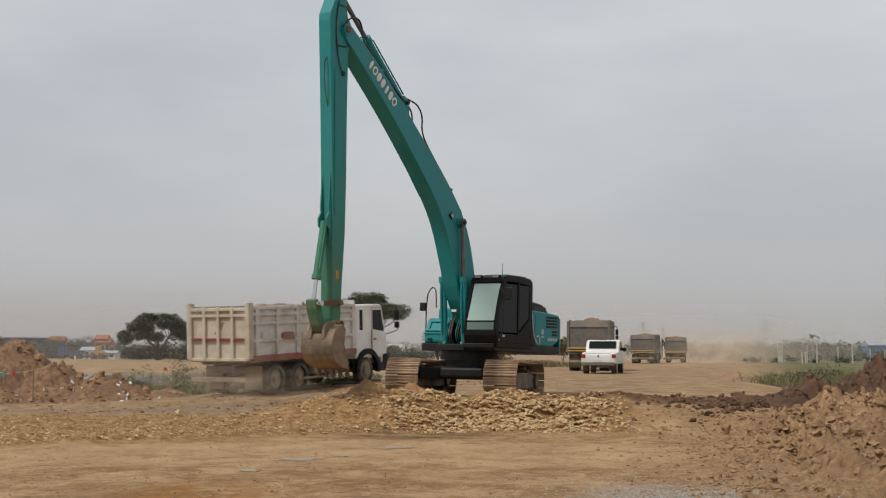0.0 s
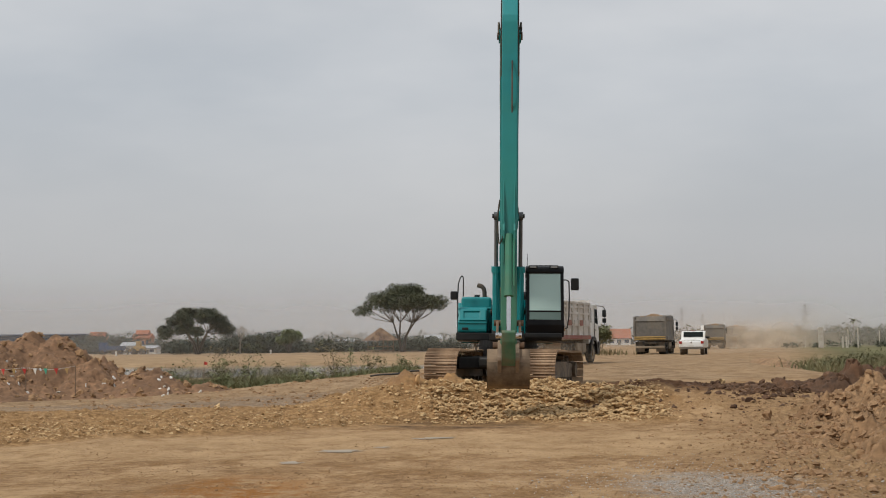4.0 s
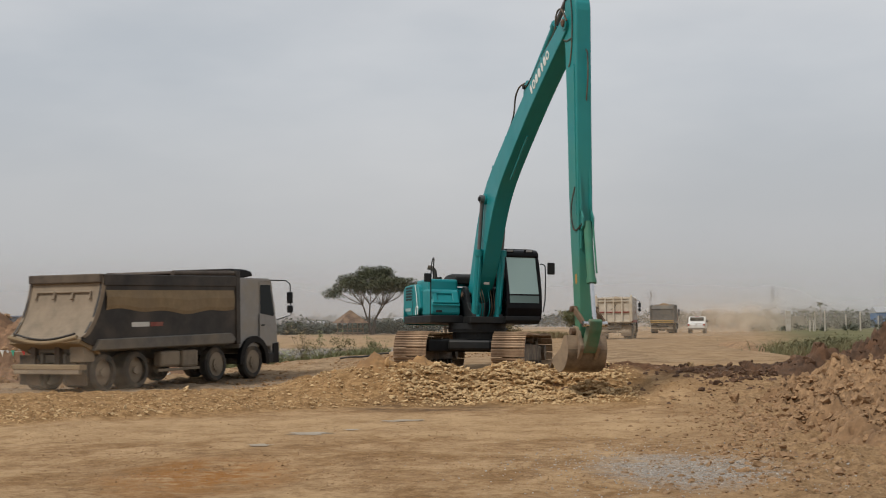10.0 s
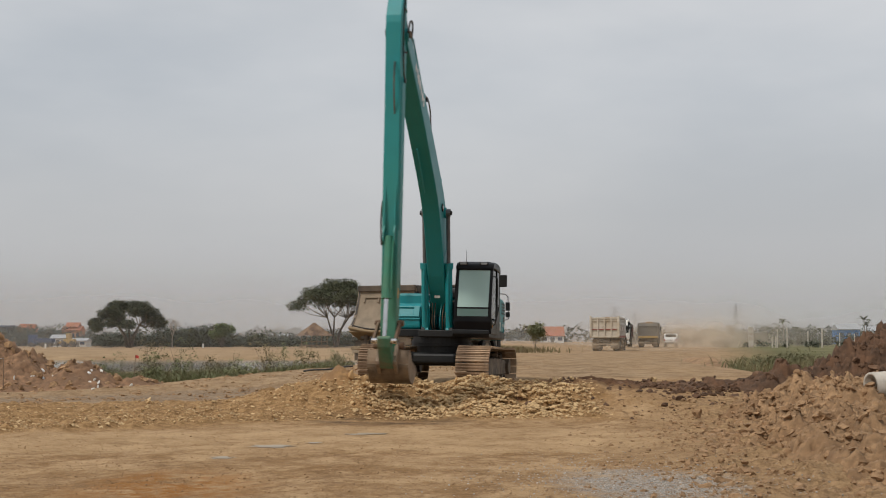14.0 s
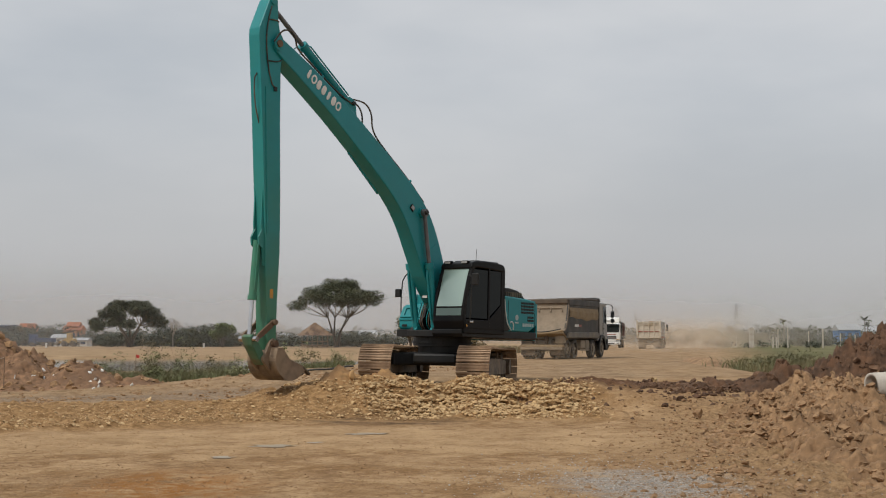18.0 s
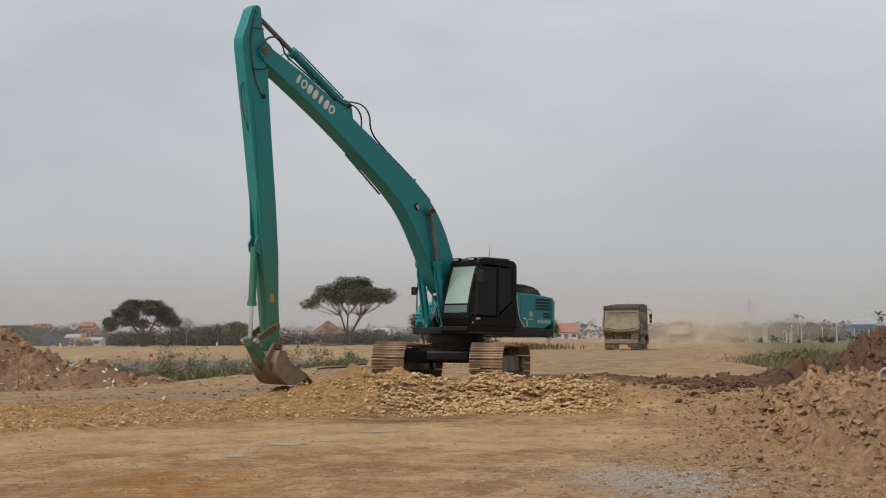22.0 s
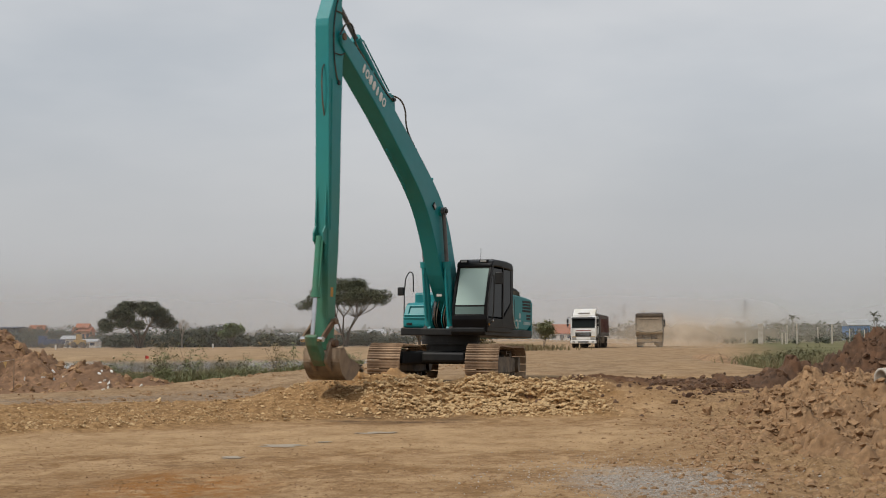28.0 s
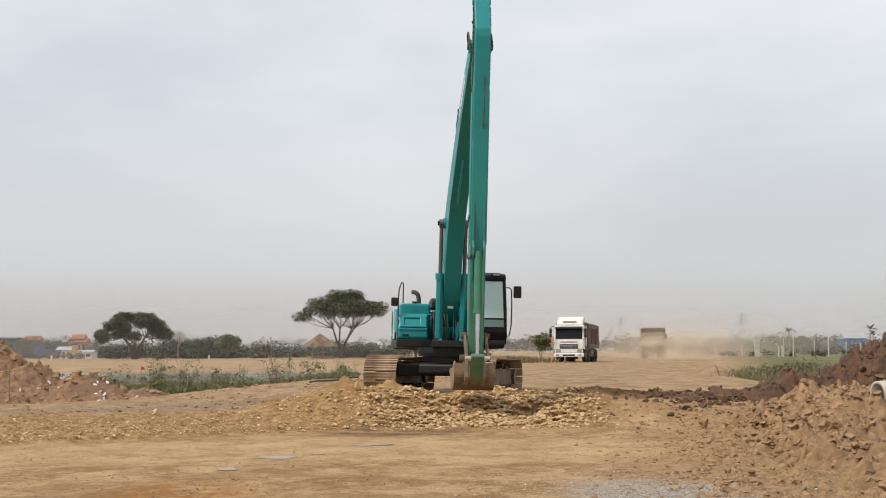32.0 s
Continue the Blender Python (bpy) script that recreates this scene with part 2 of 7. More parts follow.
def clod_relief(x, y, size, seed):
    """Rounded clods packed side by side, with sharp clefts between them; 0 to about 1."""
    gx, gy = np.floor(x / size), np.floor(y / size)
    best = np.full(np.shape(x), 9.0)
    tall = np.zeros(np.shape(x))
    for i in (-1, 0, 1):
        for j in (-1, 0, 1):
            a, b = (gx + i).astype(int), (gy + j).astype(int)
            u, v = LATTICE[(a + seed) % 256, b % 256], LATTICE[a % 256, (b + 31 + seed) % 256]
            d = ((a + u) * size - x) ** 2 + ((b + v) * size - y) ** 2
            near = d < best
            best = np.where(near, d, best)
            tall = np.where(near, LATTICE[(a + 77) % 256, (b + seed) % 256], tall)
    return np.sqrt(np.clip(1 - best / (size * 0.85) ** 2, 0, 1)) * (0.25 + 0.75 * tall)


def ground_z(x, y):
    """Height of the lie of the land: a low yard in front, the raised haul road behind, the low track and the pond on one side."""
    x, y = np.asarray(x, float), np.asarray(y, float)
    edge = 28.3 + 0.4 * np.sin(x * 0.9) - 0.35 * np.clip(x - 3, 0, 8)
    rise = step(0, 1, (y - edge) / (3.0 + 0.5 * np.clip(x - 3, 0, 6)))
    plateau = 0.55 * rise
    lane = x - (-9 + np.clip(y - 43, -15, 15) * 0.58)
    low = -0.1 + 0.65 * np.clip((y + 0.25 * x - 39.5) / 14.5, 0, 1) * step(-6.0, -2.2, lane)      # the track climbs to the road
    side = step(-2.5, -5.5, x - np.clip(y - 58, 0, 60) * 0.02)
    near_low = step(33, 37, y) * -0.1
    berm = 0.1 * np.exp(-((y - 32.5 - 0.25 * x) / 1.8) ** 2)
    left = np.where(y < 37, near_low + berm, low)
    z = plateau * (1 - side) + left * side
    z = z - 0.13 * step(3.6, 2.4, np.hypot(x, y - 35.3))                  # pressed down under the tracks
    # the pond's basin and the field beyond it
    pond = step(-4.5, -8.0, x + 0.03 * (y - 90)) * step(74, 86, y) * (1 - step(137, 143, y))
    z = z * (1 - pond) - 1.0 * pond
    field = step(137, 147, y) * step(14, 2, x - 0.06 * y)
    z = z + field * 0.3 * step(145, 230, y)
    verge = step(9.0, 12.0, x - 0.09 * (y - 40)) * step(38, 44, y) * (1 - step(110, 130, y))
    z = z - 0.35 * verge
    return z


def ground_at(x, y):
    return float(ground_z(x, y))


# ---- ground ----
def earth_material():
    """Trodden yellow-brown earth: pale dry ruts, darker damp patches, ochre spill, grey gravel, olive verge far off."""
    mat = bpy.data.materials.new("trodden_earth")
    mat.use_nodes = True
    n, l = mat.node_tree.nodes, mat.node_tree.links
    bs = n["Principled BSDF"]
    geo = n.new("ShaderNodeNewGeometry")
    src = geo.outputs["Position"]
    sep = n.new("ShaderNodeSeparateXYZ")
    l.new(src, sep.inputs[0])
    def tex(scale, detail=5, rough=0.6, stretch=(1, 1, 1), turn=0):
        mp = n.new("ShaderNodeMapping")
        mp.vector_type = "TEXTURE"
        mp.inputs["Scale"].default_value = tuple(1 / v for v in stretch)
        mp.inputs["Rotation"].default_value = (0, 0, radians(turn))
        l.new(src, mp.inputs["Vector"])
        t = n.new("ShaderNodeTexNoise")
        t.inputs["Scale"].default_value, t.inputs["Detail"].default_value, t.inputs["Roughness"].default_value = scale, detail, rough
        l.new(mp.outputs["Vector"], t.inputs["Vector"])
        return t.outputs["Fac"]
    def rng_(v, a, b, c=0.0, d=1.0):
        r = n.new("ShaderNodeMapRange")
        for i, x in zip(("From Min", "From Max", "To Min", "To Max"), (a, b, c, d)):
            r.inputs[i].default_value = x
        l.new(v, r.inputs["Value"])
        return r.outputs["Result"]
    def math_(op, a, b):
        m = n.new("ShaderNodeMath")
        m.operation = op
        for i, v in enumerate((a, b)):
            if isinstance(v, (int, float)):
                m.inputs[i].default_value = v
            else:
                l.new(v, m.inputs[i])
        return m.outputs[0]
    def mix(f, a, b):
        m = n.new("ShaderNodeMix")
        m.data_type = "RGBA"
        l.new(f, m.inputs["Factor"])
        for s, v in (("A", a), ("B", b)):
            if isinstance(v, tuple):
                m.inputs[s].default_value = (*v, 1)
            else:
                l.new(v, m.inputs[s])
        return m.outputs["Result"]
    x, y = sep.outputs["X"], sep.outputs["Y"]
    fine = tex(5, 13, 0.85)
    col = mix(rng_(fine, 0.4, 0.6), (0.26, 0.155, 0.074), (0.46, 0.3, 0.158))
    patch = tex(0.9, 13, 0.8, (1.0, 0.75, 1), -8)
    col = mix(rng_(patch, 0.47, 0.57, 0, 0.85), col, mix(rng_(tex(9, 10, 0.8), 0.42, 0.58), (0.17, 0.09, 0.036), (0.31, 0.175, 0.072)))
    ruts = tex(0.8, 13, 0.79, (1.0, 0.7, 1), -10)
    col = mix(rng_(ruts, 0.48, 0.57, 0, 0.75), col, mix(rng_(tex(8, 11, 0.82), 0.38, 0.62), (0.45, 0.295, 0.155), (0.56, 0.385, 0.215)))
    damp = tex(1.1, 13, 0.82, (1.1, 0.75, 1), -6)
    col = mix(rng_(damp, 0.53, 0.6, 0, 0.75), col, mix(rng_(tex(7, 10, 0.8), 0.4, 0.6), (0.15, 0.08, 0.034), (0.27, 0.155, 0.07)))
    # pale worn strip before the spill, rusty clay by the near corner, brown crumbs at the foot of the bank
    worn = math_("MULTIPLY", rng_(math_("ADD", y, math_("MULTIPLY", tex(0.9, 6, 0.7), 3.0)), 21.0, 22.4), rng_(math_("ADD", y, math_("MULTIPLY", tex(0.7, 6, 0.7), 3.0)), 27.0, 25.4))
    col = mix(math_("MULTIPLY", worn, rng_(tex(1.1, 9, 0.75), 0.36, 0.6, 0, 0.75)), col, mix(rng_(tex(10, 10, 0.8), 0.4, 0.6), (0.43, 0.285, 0.15), (0.54, 0.37, 0.205)))
    rx, ry = math_("ADD", x, 3.0), math_("MULTIPLY", math_("SUBTRACT", y, 15.2), 0.6)
    rust = math_("ADD", math_("MULTIPLY", rx, rx), math_("MULTIPLY", ry, ry))
    col = mix(math_("MULTIPLY", rng_(rust, 1.6, 0.1), rng_(tex(2.2, 8, 0.75), 0.4, 0.56)), col, (0.31, 0.135, 0.035))
    foot_x = math_("SUBTRACT", x, math_("MULTIPLY", y, 0.15))
    crumb = rng_(math_("ADD", foot_x, math_("MULTIPLY", tex(1.0, 9, 0.75), 2.6)), 0.6, 2.4)
    col = mix(math_("MULTIPLY", crumb, rng_(y, 34, 30)), col, mix(rng_(tex(6, 12, 0.82), 0.4, 0.6), (0.2, 0.12, 0.058), (0.41, 0.265, 0.14)))
    # ochre spill: its front edge runs aslant on the low side
    edge_y = math_("SUBTRACT", y, math_("MULTIPLY", math_("MINIMUM", math_("ADD", x, 2.0), 0.0), 0.85))
    band = math_("MULTIPLY", rng_(math_("ADD", edge_y, math_("MULTIPLY", tex(0.8), 2.4)), 28.3, 29.1), rng_(math_("ADD", x, math_("MULTIPLY", tex(0.6), 3.0)), 5.2, 4.2))
    col = mix(math_("MULTIPLY", band, rng_(math_("SUBTRACT", y, math_("MULTIPLY", math_("MINIMUM", math_("ADD", x, 2.0), 0.0), 0.25)), 37.5, 35.5)), col, mix(rng_(tex(5, 11, 0.8), 0.42, 0.58), (0.2, 0.11, 0.044), (0.4, 0.245, 0.114)))
    # the haul road beyond: smooth pale dust
    road = rng_(y, 35, 40)
    col = mix(math_("MULTIPLY", road, rng_(tex(0.3, 5, 0.6, (1, 0.25, 1)), 0.3, 0.7, 0.5, 1)), col, mix(rng_(tex(1.4, 12, 0.8, (1, 0.5, 1)), 0.42, 0.58), (0.2, 0.128, 0.07), (0.37, 0.26, 0.155)))
    soil = math_("MULTIPLY", math_("MULTIPLY", rng_(math_("ADD", y, math_("MULTIPLY", tex(1.1, 6, 0.7), 3.0)), 31.6, 32.6), rng_(math_("ADD", y, math_("MULTIPLY", tex(1.3, 6, 0.7), 3.0)), 36.4, 35.4)), rng_(x, 1.6, 2.6))
    col = mix(soil, col, mix(rng_(tex(7, 6, 0.7), 0.35, 0.65), (0.075, 0.035, 0.017), (0.17, 0.09, 0.047)))
    foot = math_("MULTIPLY", math_("MULTIPLY", rng_(y, 25.6, 26.6), rng_(y, 28.8, 27.6)), math_("MULTIPLY", rng_(x, -2.8, -2.0), rng_(x, 1.0, -0.2)))
    col = mix(math_("MULTIPLY", foot, rng_(tex(1.4, 8, 0.7), 0.42, 0.58)), col, (0.12, 0.07, 0.036))
    # hard grey wheel lane on the low track
    lane = math_("ADD", math_("SUBTRACT", y, math_("MULTIPLY", x, 0.55)), math_("MULTIPLY", tex(0.8, 6, 0.7), 2.0))
    lane = math_("MULTIPLY", math_("MULTIPLY", rng_(lane, 42.5, 43.6), rng_(lane, 49.5, 48.0)), rng_(x, -4.5, -6.0))
    col = mix(math_("MULTIPLY", lane, rng_(tex(1.6, 9, 0.75, (0.5, 1.5, 1), 28), 0.38, 0.6, 0.35, 0.95)), col, mix(rng_(tex(5, 10, 0.8), 0.4, 0.6), (0.17, 0.12, 0.08), (0.31, 0.235, 0.165)))
    # grey gravel in the yard
    gx = math_("SUBTRACT", x, 2.3)
    gy = math_("MULTIPLY", math_("SUBTRACT", y, 15.6), 0.55)
    gd = math_("ADD", math_("MULTIPLY", gx, gx), math_("MULTIPLY", gy, gy))
    gr = math_("MULTIPLY", rng_(math_("ADD", gd, math_("MULTIPLY", tex(2.5), 2.4)), 2.6, 1.3), rng_(tex(14, 6, 0.8), 0.32, 0.52))
    col = mix(gr, col, mix(rng_(tex(24, 6, 0.85), 0.42, 0.58), (0.16, 0.145, 0.125), (0.5, 0.46, 0.41)))
    # far land: dry field on one side, olive scrub on the other
    dry = math_("MULTIPLY", rng_(y, 136, 142), rng_(math_("SUBTRACT", x, math_("MULTIPLY", y, 0.06)), 6, -2))
    col = mix(dry, col, mix(rng_(tex(0.35, 6, 0.7), 0.35, 0.65), (0.25, 0.165, 0.092), (0.4, 0.28, 0.165)))
    scrub = math_("MULTIPLY", rng_(math_("ADD", y, math_("MULTIPLY", tex(0.05), 60)), 100, 130), rng_(math_("SUBTRACT", x, math_("MULTIPLY", y, 0.18)), 2, 8))
    col = mix(scrub, col, mix(rng_(tex(0.12, 6, 0.7), 0.35, 0.65), (0.09, 0.092, 0.04), (0.19, 0.17, 0.085)))
    l.new(col, bs.inputs["Base Color"])
    bs.inputs["Roughness"].default_value = 0.95
    bs.inputs["Specular IOR Level"].default_value = 0.15
    bp = n.new("ShaderNodeBump")
    bp.inputs["Strength"].default_value, bp.inputs["Distance"].default_value = 1.0, 0.035
    l.new(math_("ADD", tex(9, 9, 0.8), math_("MULTIPLY", tex(2.0, 6, 0.65), 1.2)), bp.inputs["Height"])
    l.new(bp.outputs["Normal"], bs.inputs["Normal"])
    return mat


EARTH = earth_material()


PUDDLES = ((-2.95, 18.9, 0.13, 0.08), (-2.5, 20.9, 0.28, 0.11), (-1.95, 21.6, 0.1, 0.05), (-1.25, 23.6, 0.26, 0.11))


LIE = {}


def spill_edge(x):
    """Where the ochre spill begins: aslant on the low side, level before the heap."""
    return 27.4 + 0.85 * np.clip(x + 2, -9, 0)


def surface_z(x, y):
    """Height of the finished ground in front of the camera, with its lumps."""
    j = int(min(max((math.degrees(math.atan2(x, y)) + 24) / 0.11 + 0.5, 0), 436))
    return float(LIE["z"][min(int(np.searchsorted(LIE["rad"], math.hypot(x, y))), len(LIE["rad"]) - 1), j])


def build_ground():
    front = np.concatenate([np.arange(-24, 24.01, 0.11)])
    rest = np.concatenate([np.arange(26, 334, 4.0)])
    ang = np.radians(np.concatenate([front, rest]))            # 0 looks along +y, clockwise
    rad = [2.0]
    while rad[-1] < 4500:
        r = rad[-1]
        rad.append(r * (1.25 if r < 7 else 1.0055 if r < 50 else 1.02 if r < 300 else 1.12))
    rad = np.array(rad)
    R, A = np.meshgrid(rad, ang, indexing="ij")
    X, Y = R * np.sin(A), R * np.cos(A)
    Z = ground_z(X, Y)
    near = np.exp(-(R / 90.0) ** 2)
    worn = rough_ground(X, Y, 2.2, 5, 0.5) * 0.05 + rough_ground(X * 0.8, Y * 0.6, 0.9, 4, 0.6) * 0.03
    front_y = spill_edge(X) + 0.5 * rough_ground(X, Y * 0.2, 1.2, 3, 0.6)
    ochre = step(0.0, 0.9, Y - front_y) * (1 - step(34.0, 36.5, Y - 0.25 * np.clip(X + 2, -9, 0))) * step(5.0, 3.8, X)
    lumpy = (0.04 + np.abs(rough_ground(X, Y, 0.5, 4, 0.65)) * 0.15) * ochre
    heap = step(27.4, 29.2, Y) * (1 - step(31.5, 33.2, Y)) * step(-3.4, -1.5, X) * step(4.2, 3.0, X)
    crumbs = step(0.0, 1.4, X - 0.15 * Y + 1.2 * rough_ground(X, Y, 1.5, 3, 0.6)) * step(31, 28, Y) * near
    lumpy = lumpy + crumbs * (0.12 * np.abs(rough_ground(X, Y, 0.42, 4, 0.7)) + 0.1 * clod_relief(X, Y, 0.2, 9) * step(0.0, 0.25, rough_ground(X, Y, 0.9, 2)))
    for px, py, pw, pl in PUDDLES:
        worn = worn * (1 - np.exp(-(((X - px) / (pw * 3)) ** 2 + ((Y - py) / (pl * 6)) ** 2)))
    Z = Z + near * worn + lumpy + heap * (0.03 + 0.24 * rough_ground(X, Y, 0.8, 4, 0.6))
    lanes = np.exp(-((X + 8 - (Y - 43) * 0.5) / 5.0) ** 2) * step(36, 39, Y) * step(56, 50, Y)
    Z = Z + lanes * (0.16 * np.abs(rough_ground(X, Y, 1.1, 5, 0.62)) - 0.03)
    far = step(60, 300, R)
    Z = Z + far * rough_ground(X, Y, 30, 3, 0.5) * 0.25 * (1 - step(300, 900, R))
    n0, n1 = R.shape
    verts = np.stack([X, Y, Z], -1).reshape(-1, 3)
    i = np.arange(n0 - 1)[:, None] * n1 + np.arange(n1)[None, :]
    j = np.arange(n0 - 1)[:, None] * n1 + (np.arange(n1) + 1)[None, :] % n1
    quads = np.stack([i, i + n1, j + n1, j], -1).reshape(-1, 4)
    hub = len(verts)
    verts = np.vstack([verts, [0, 0, 0.0]])
    faces = quads.tolist() + [(hub, k, (k + 1) % n1) for k in range(n1)]
    LIE.update(rad=rad, z=Z)
    ob = sheet(verts.tolist(), faces, "ground", EARTH, "structure", "bare trodden yellow-brown earth of a building site with haul road", "ground", True)
    return ob


build_ground()


# ---- heaps and mounds ----
MOUND = material("brown_clod_earth", (0.305, 0.187, 0.096), 0.95, 0, 0.45, 9, 0.9, (0.18, 0.1, 0.047), 1.0, 22, local=False)
DARK_MOUND = material("damp_dark_earth", (0.085, 0.046, 0.025), 0.92, 0, 0.5, 7, 1.2, (0.14, 0.066, 0.03), 0.9, 16, local=False)
OLD_MOUND = material("weathered_red_earth", (0.23, 0.13, 0.07), 0.95, 0, 0.45, 6, 0.7, (0.14, 0.078, 0.042), 1.0, 14, local=False)
CLOD = material("dry_clod", (0.315, 0.195, 0.102), 0.95, 0, 0.4, 12, 3, (0.24, 0.138, 0.066), 1.0, 30, local=False, spread=0.25)
DARK_CLOD = material("damp_clod", (0.085, 0.044, 0.023), 0.92, 0, 0.3, 8, 2, (0.16, 0.09, 0.05), 0.8, 20, local=False, spread=0.3)
STONE = material("yellow_limestone", (0.4, 0.248, 0.115), 0.9, 0, 0.2, 6, 2, (0.4, 0.235, 0.095), 0.6, 25, local=False, spread=0.35)
GRAVEL = material("grey_gravel", (0.37, 0.34, 0.3), 0.9, 0, 0.25, 9, 3, None, 0.4, 25, local=False, spread=0.45)
PALE_STONE = material("pale_limestone", (0.48, 0.335, 0.175), 0.9, 0, 0.2, 6, 2, (0.44, 0.29, 0.14), 0.4, 25, local=False, spread=0.35)


def lump_mesh(seed, cuts=2, jag=0.3, near=0.17, far=0.36):
    """An angular stone or clod about one metre across."""
    rnd = random.Random(seed)
    bm = bmesh.new()
    bmesh.ops.create_icosphere(bm, subdivisions=cuts, radius=0.5)
    planes = [(Vector((rnd.gauss(0, 1), rnd.gauss(0, 1), rnd.gauss(0, 1))).normalized(), rnd.uniform(near, far)) for _ in range(11)]
    for v in bm.verts:
        for nrm, d in planes:
            over = v.co.dot(nrm) - d
            if over > 0:
                v.co -= nrm * over * 0.95
        v.co += noise.noise_vector(v.co * 4 + Vector((seed, 0, 0))) * jag * 0.12
        if jag > 1:
            v.co *= 1 + 0.22 * noise.noise(v.co * 11 + Vector((0, seed, 0)))
    return bm


def mound_height(x, y, spots):
    if spots == "bank":
        foot = 3.15 + (y - 14) * 0.165 + 0.25 * np.sin(y * 0.9) + 0.2 * np.sin(y * 2.3 + 1) + 0.12 * np.sin(y * 5.1)
        crest = np.clip(0.1 + (y - 14) * 0.058, 0.1, 0.66) + 0.05 * np.sin(y * 0.7 + 1.0) * step(17, 22, y)
        end = step(29.9, 27.6, y) * step(9.0, 11.0, y)
        return -0.4 + (crest + 0.4) * step(-0.3, 1.0, (x - foot + 0.1) / 2.4) * end
    h = np.full(np.shape(x), -0.4)
    for cx, cy, rx, ry, top in spots:
        d = ((x - cx) / rx) ** 2 + ((y - cy) / ry) ** 2
        h = np.maximum(h, -0.4 + (top + 0.4) * np.exp(-d * 0.9))
    return h


def mound(name, label, spots, x0, x1, y0, y1, cell, mat, lump):
    xs, ys = np.arange(x0, x1, cell), np.arange(y0, y1, cell)
    X, Y = np.meshgrid(xs, ys, indexing="ij")
    H = mound_height(X, Y, spots)
    base = ground_z(X, Y)
    body = np.clip((H + 0.36) / (0.45 if spots == "bank" else 1.1), 0, 1)
    R = rough_ground(X, Y, 1.0, 5, 0.62) * 0.9
    crumb = np.abs(rough_ground(X + 9, Y, 0.34, 4, 0.75))
    Z = base + H + body * lump * 0.35 * R + body * lump * 0.5 * (crumb - 0.15)
    wx, wy = X + 0.12 * rough_ground(X, Y, 0.5, 3, 0.6), Y + 0.12 * rough_ground(X + 5, Y, 0.5, 3, 0.6)
    Z = Z + body * lump * (0.5 * clod_relief(wx, wy, 0.5, 3) * step(-0.2, 0.2, rough_ground(X, Y, 1.1, 2)) + 0.38 * clod_relief(wx, wy, 0.24, 11) + 0.22 * clod_relief(wx, wy, 0.12, 23) - 0.52)
    idx = np.arange(X.size).reshape(X.shape)
    keep = (H[:-1, :-1] > -0.3) | (H[1:, 1:] > -0.3)
    faces = np.stack([idx[:-1, :-1], idx[1:, :-1], idx[1:, 1:], idx[:-1, 1:]], -1)[keep]
    return sheet(np.stack([X, Y, Z], -1).reshape(-1, 3).tolist(), faces.tolist(), name, mat, "", label, "earth mound", True), (lambda x, y: float(Z[int(min(max((x - x0) / cell, 0), len(xs) - 1)), int(min(max((y - y0) / cell, 0), len(ys) - 1))]))


RIGHT = "bank"
DARK = [(11.4, 31.5, 2.3, 2.4, 1.75), (9.6, 31.0, 1.7, 1.8, 0.85), (7.9, 31.2, 1.5, 1.2, 0.36), (13.5, 32, 3, 3, 1.85), (6.3, 31.8, 1.2, 0.7, 0.08), (4.6, 32.6, 1.5, 0.5, 0.0), (2.9, 33.2, 1.2, 0.7, 0.08)]
LEFTM = [(-15.6, 48.0, 1.7, 2.4, 2.0), (-16.8, 48.4, 1.8, 2.4, 2.1), (-14.3, 47.4, 1.9, 2.2, 1.25), (-12.2, 46.8, 1.9, 1.8, 0.8), (-10.4, 46.6, 1.3, 1.2, 0.3), (-18.5, 47.5, 3.0, 4, 2.0)]
right_mound, right_h = mound("earth_mound", "long bank of dry brown clods beside the yard", RIGHT, 2.0, 11.0, 9.0, 30.6, 0.04, MOUND, 0.47)
dark_mound, dark_h = mound("earth_mound", "heap of damp dark brown earth behind the dry bank", DARK, 1.2, 15, 27.5, 37, 0.05, DARK_MOUND, 0.85)
left_mound, left_h = mound("earth_mound", "weathered brown earth heap beside the low track", LEFTM, -26, -8, 41.5, 54, 0.08, OLD_MOUND, 0.42)


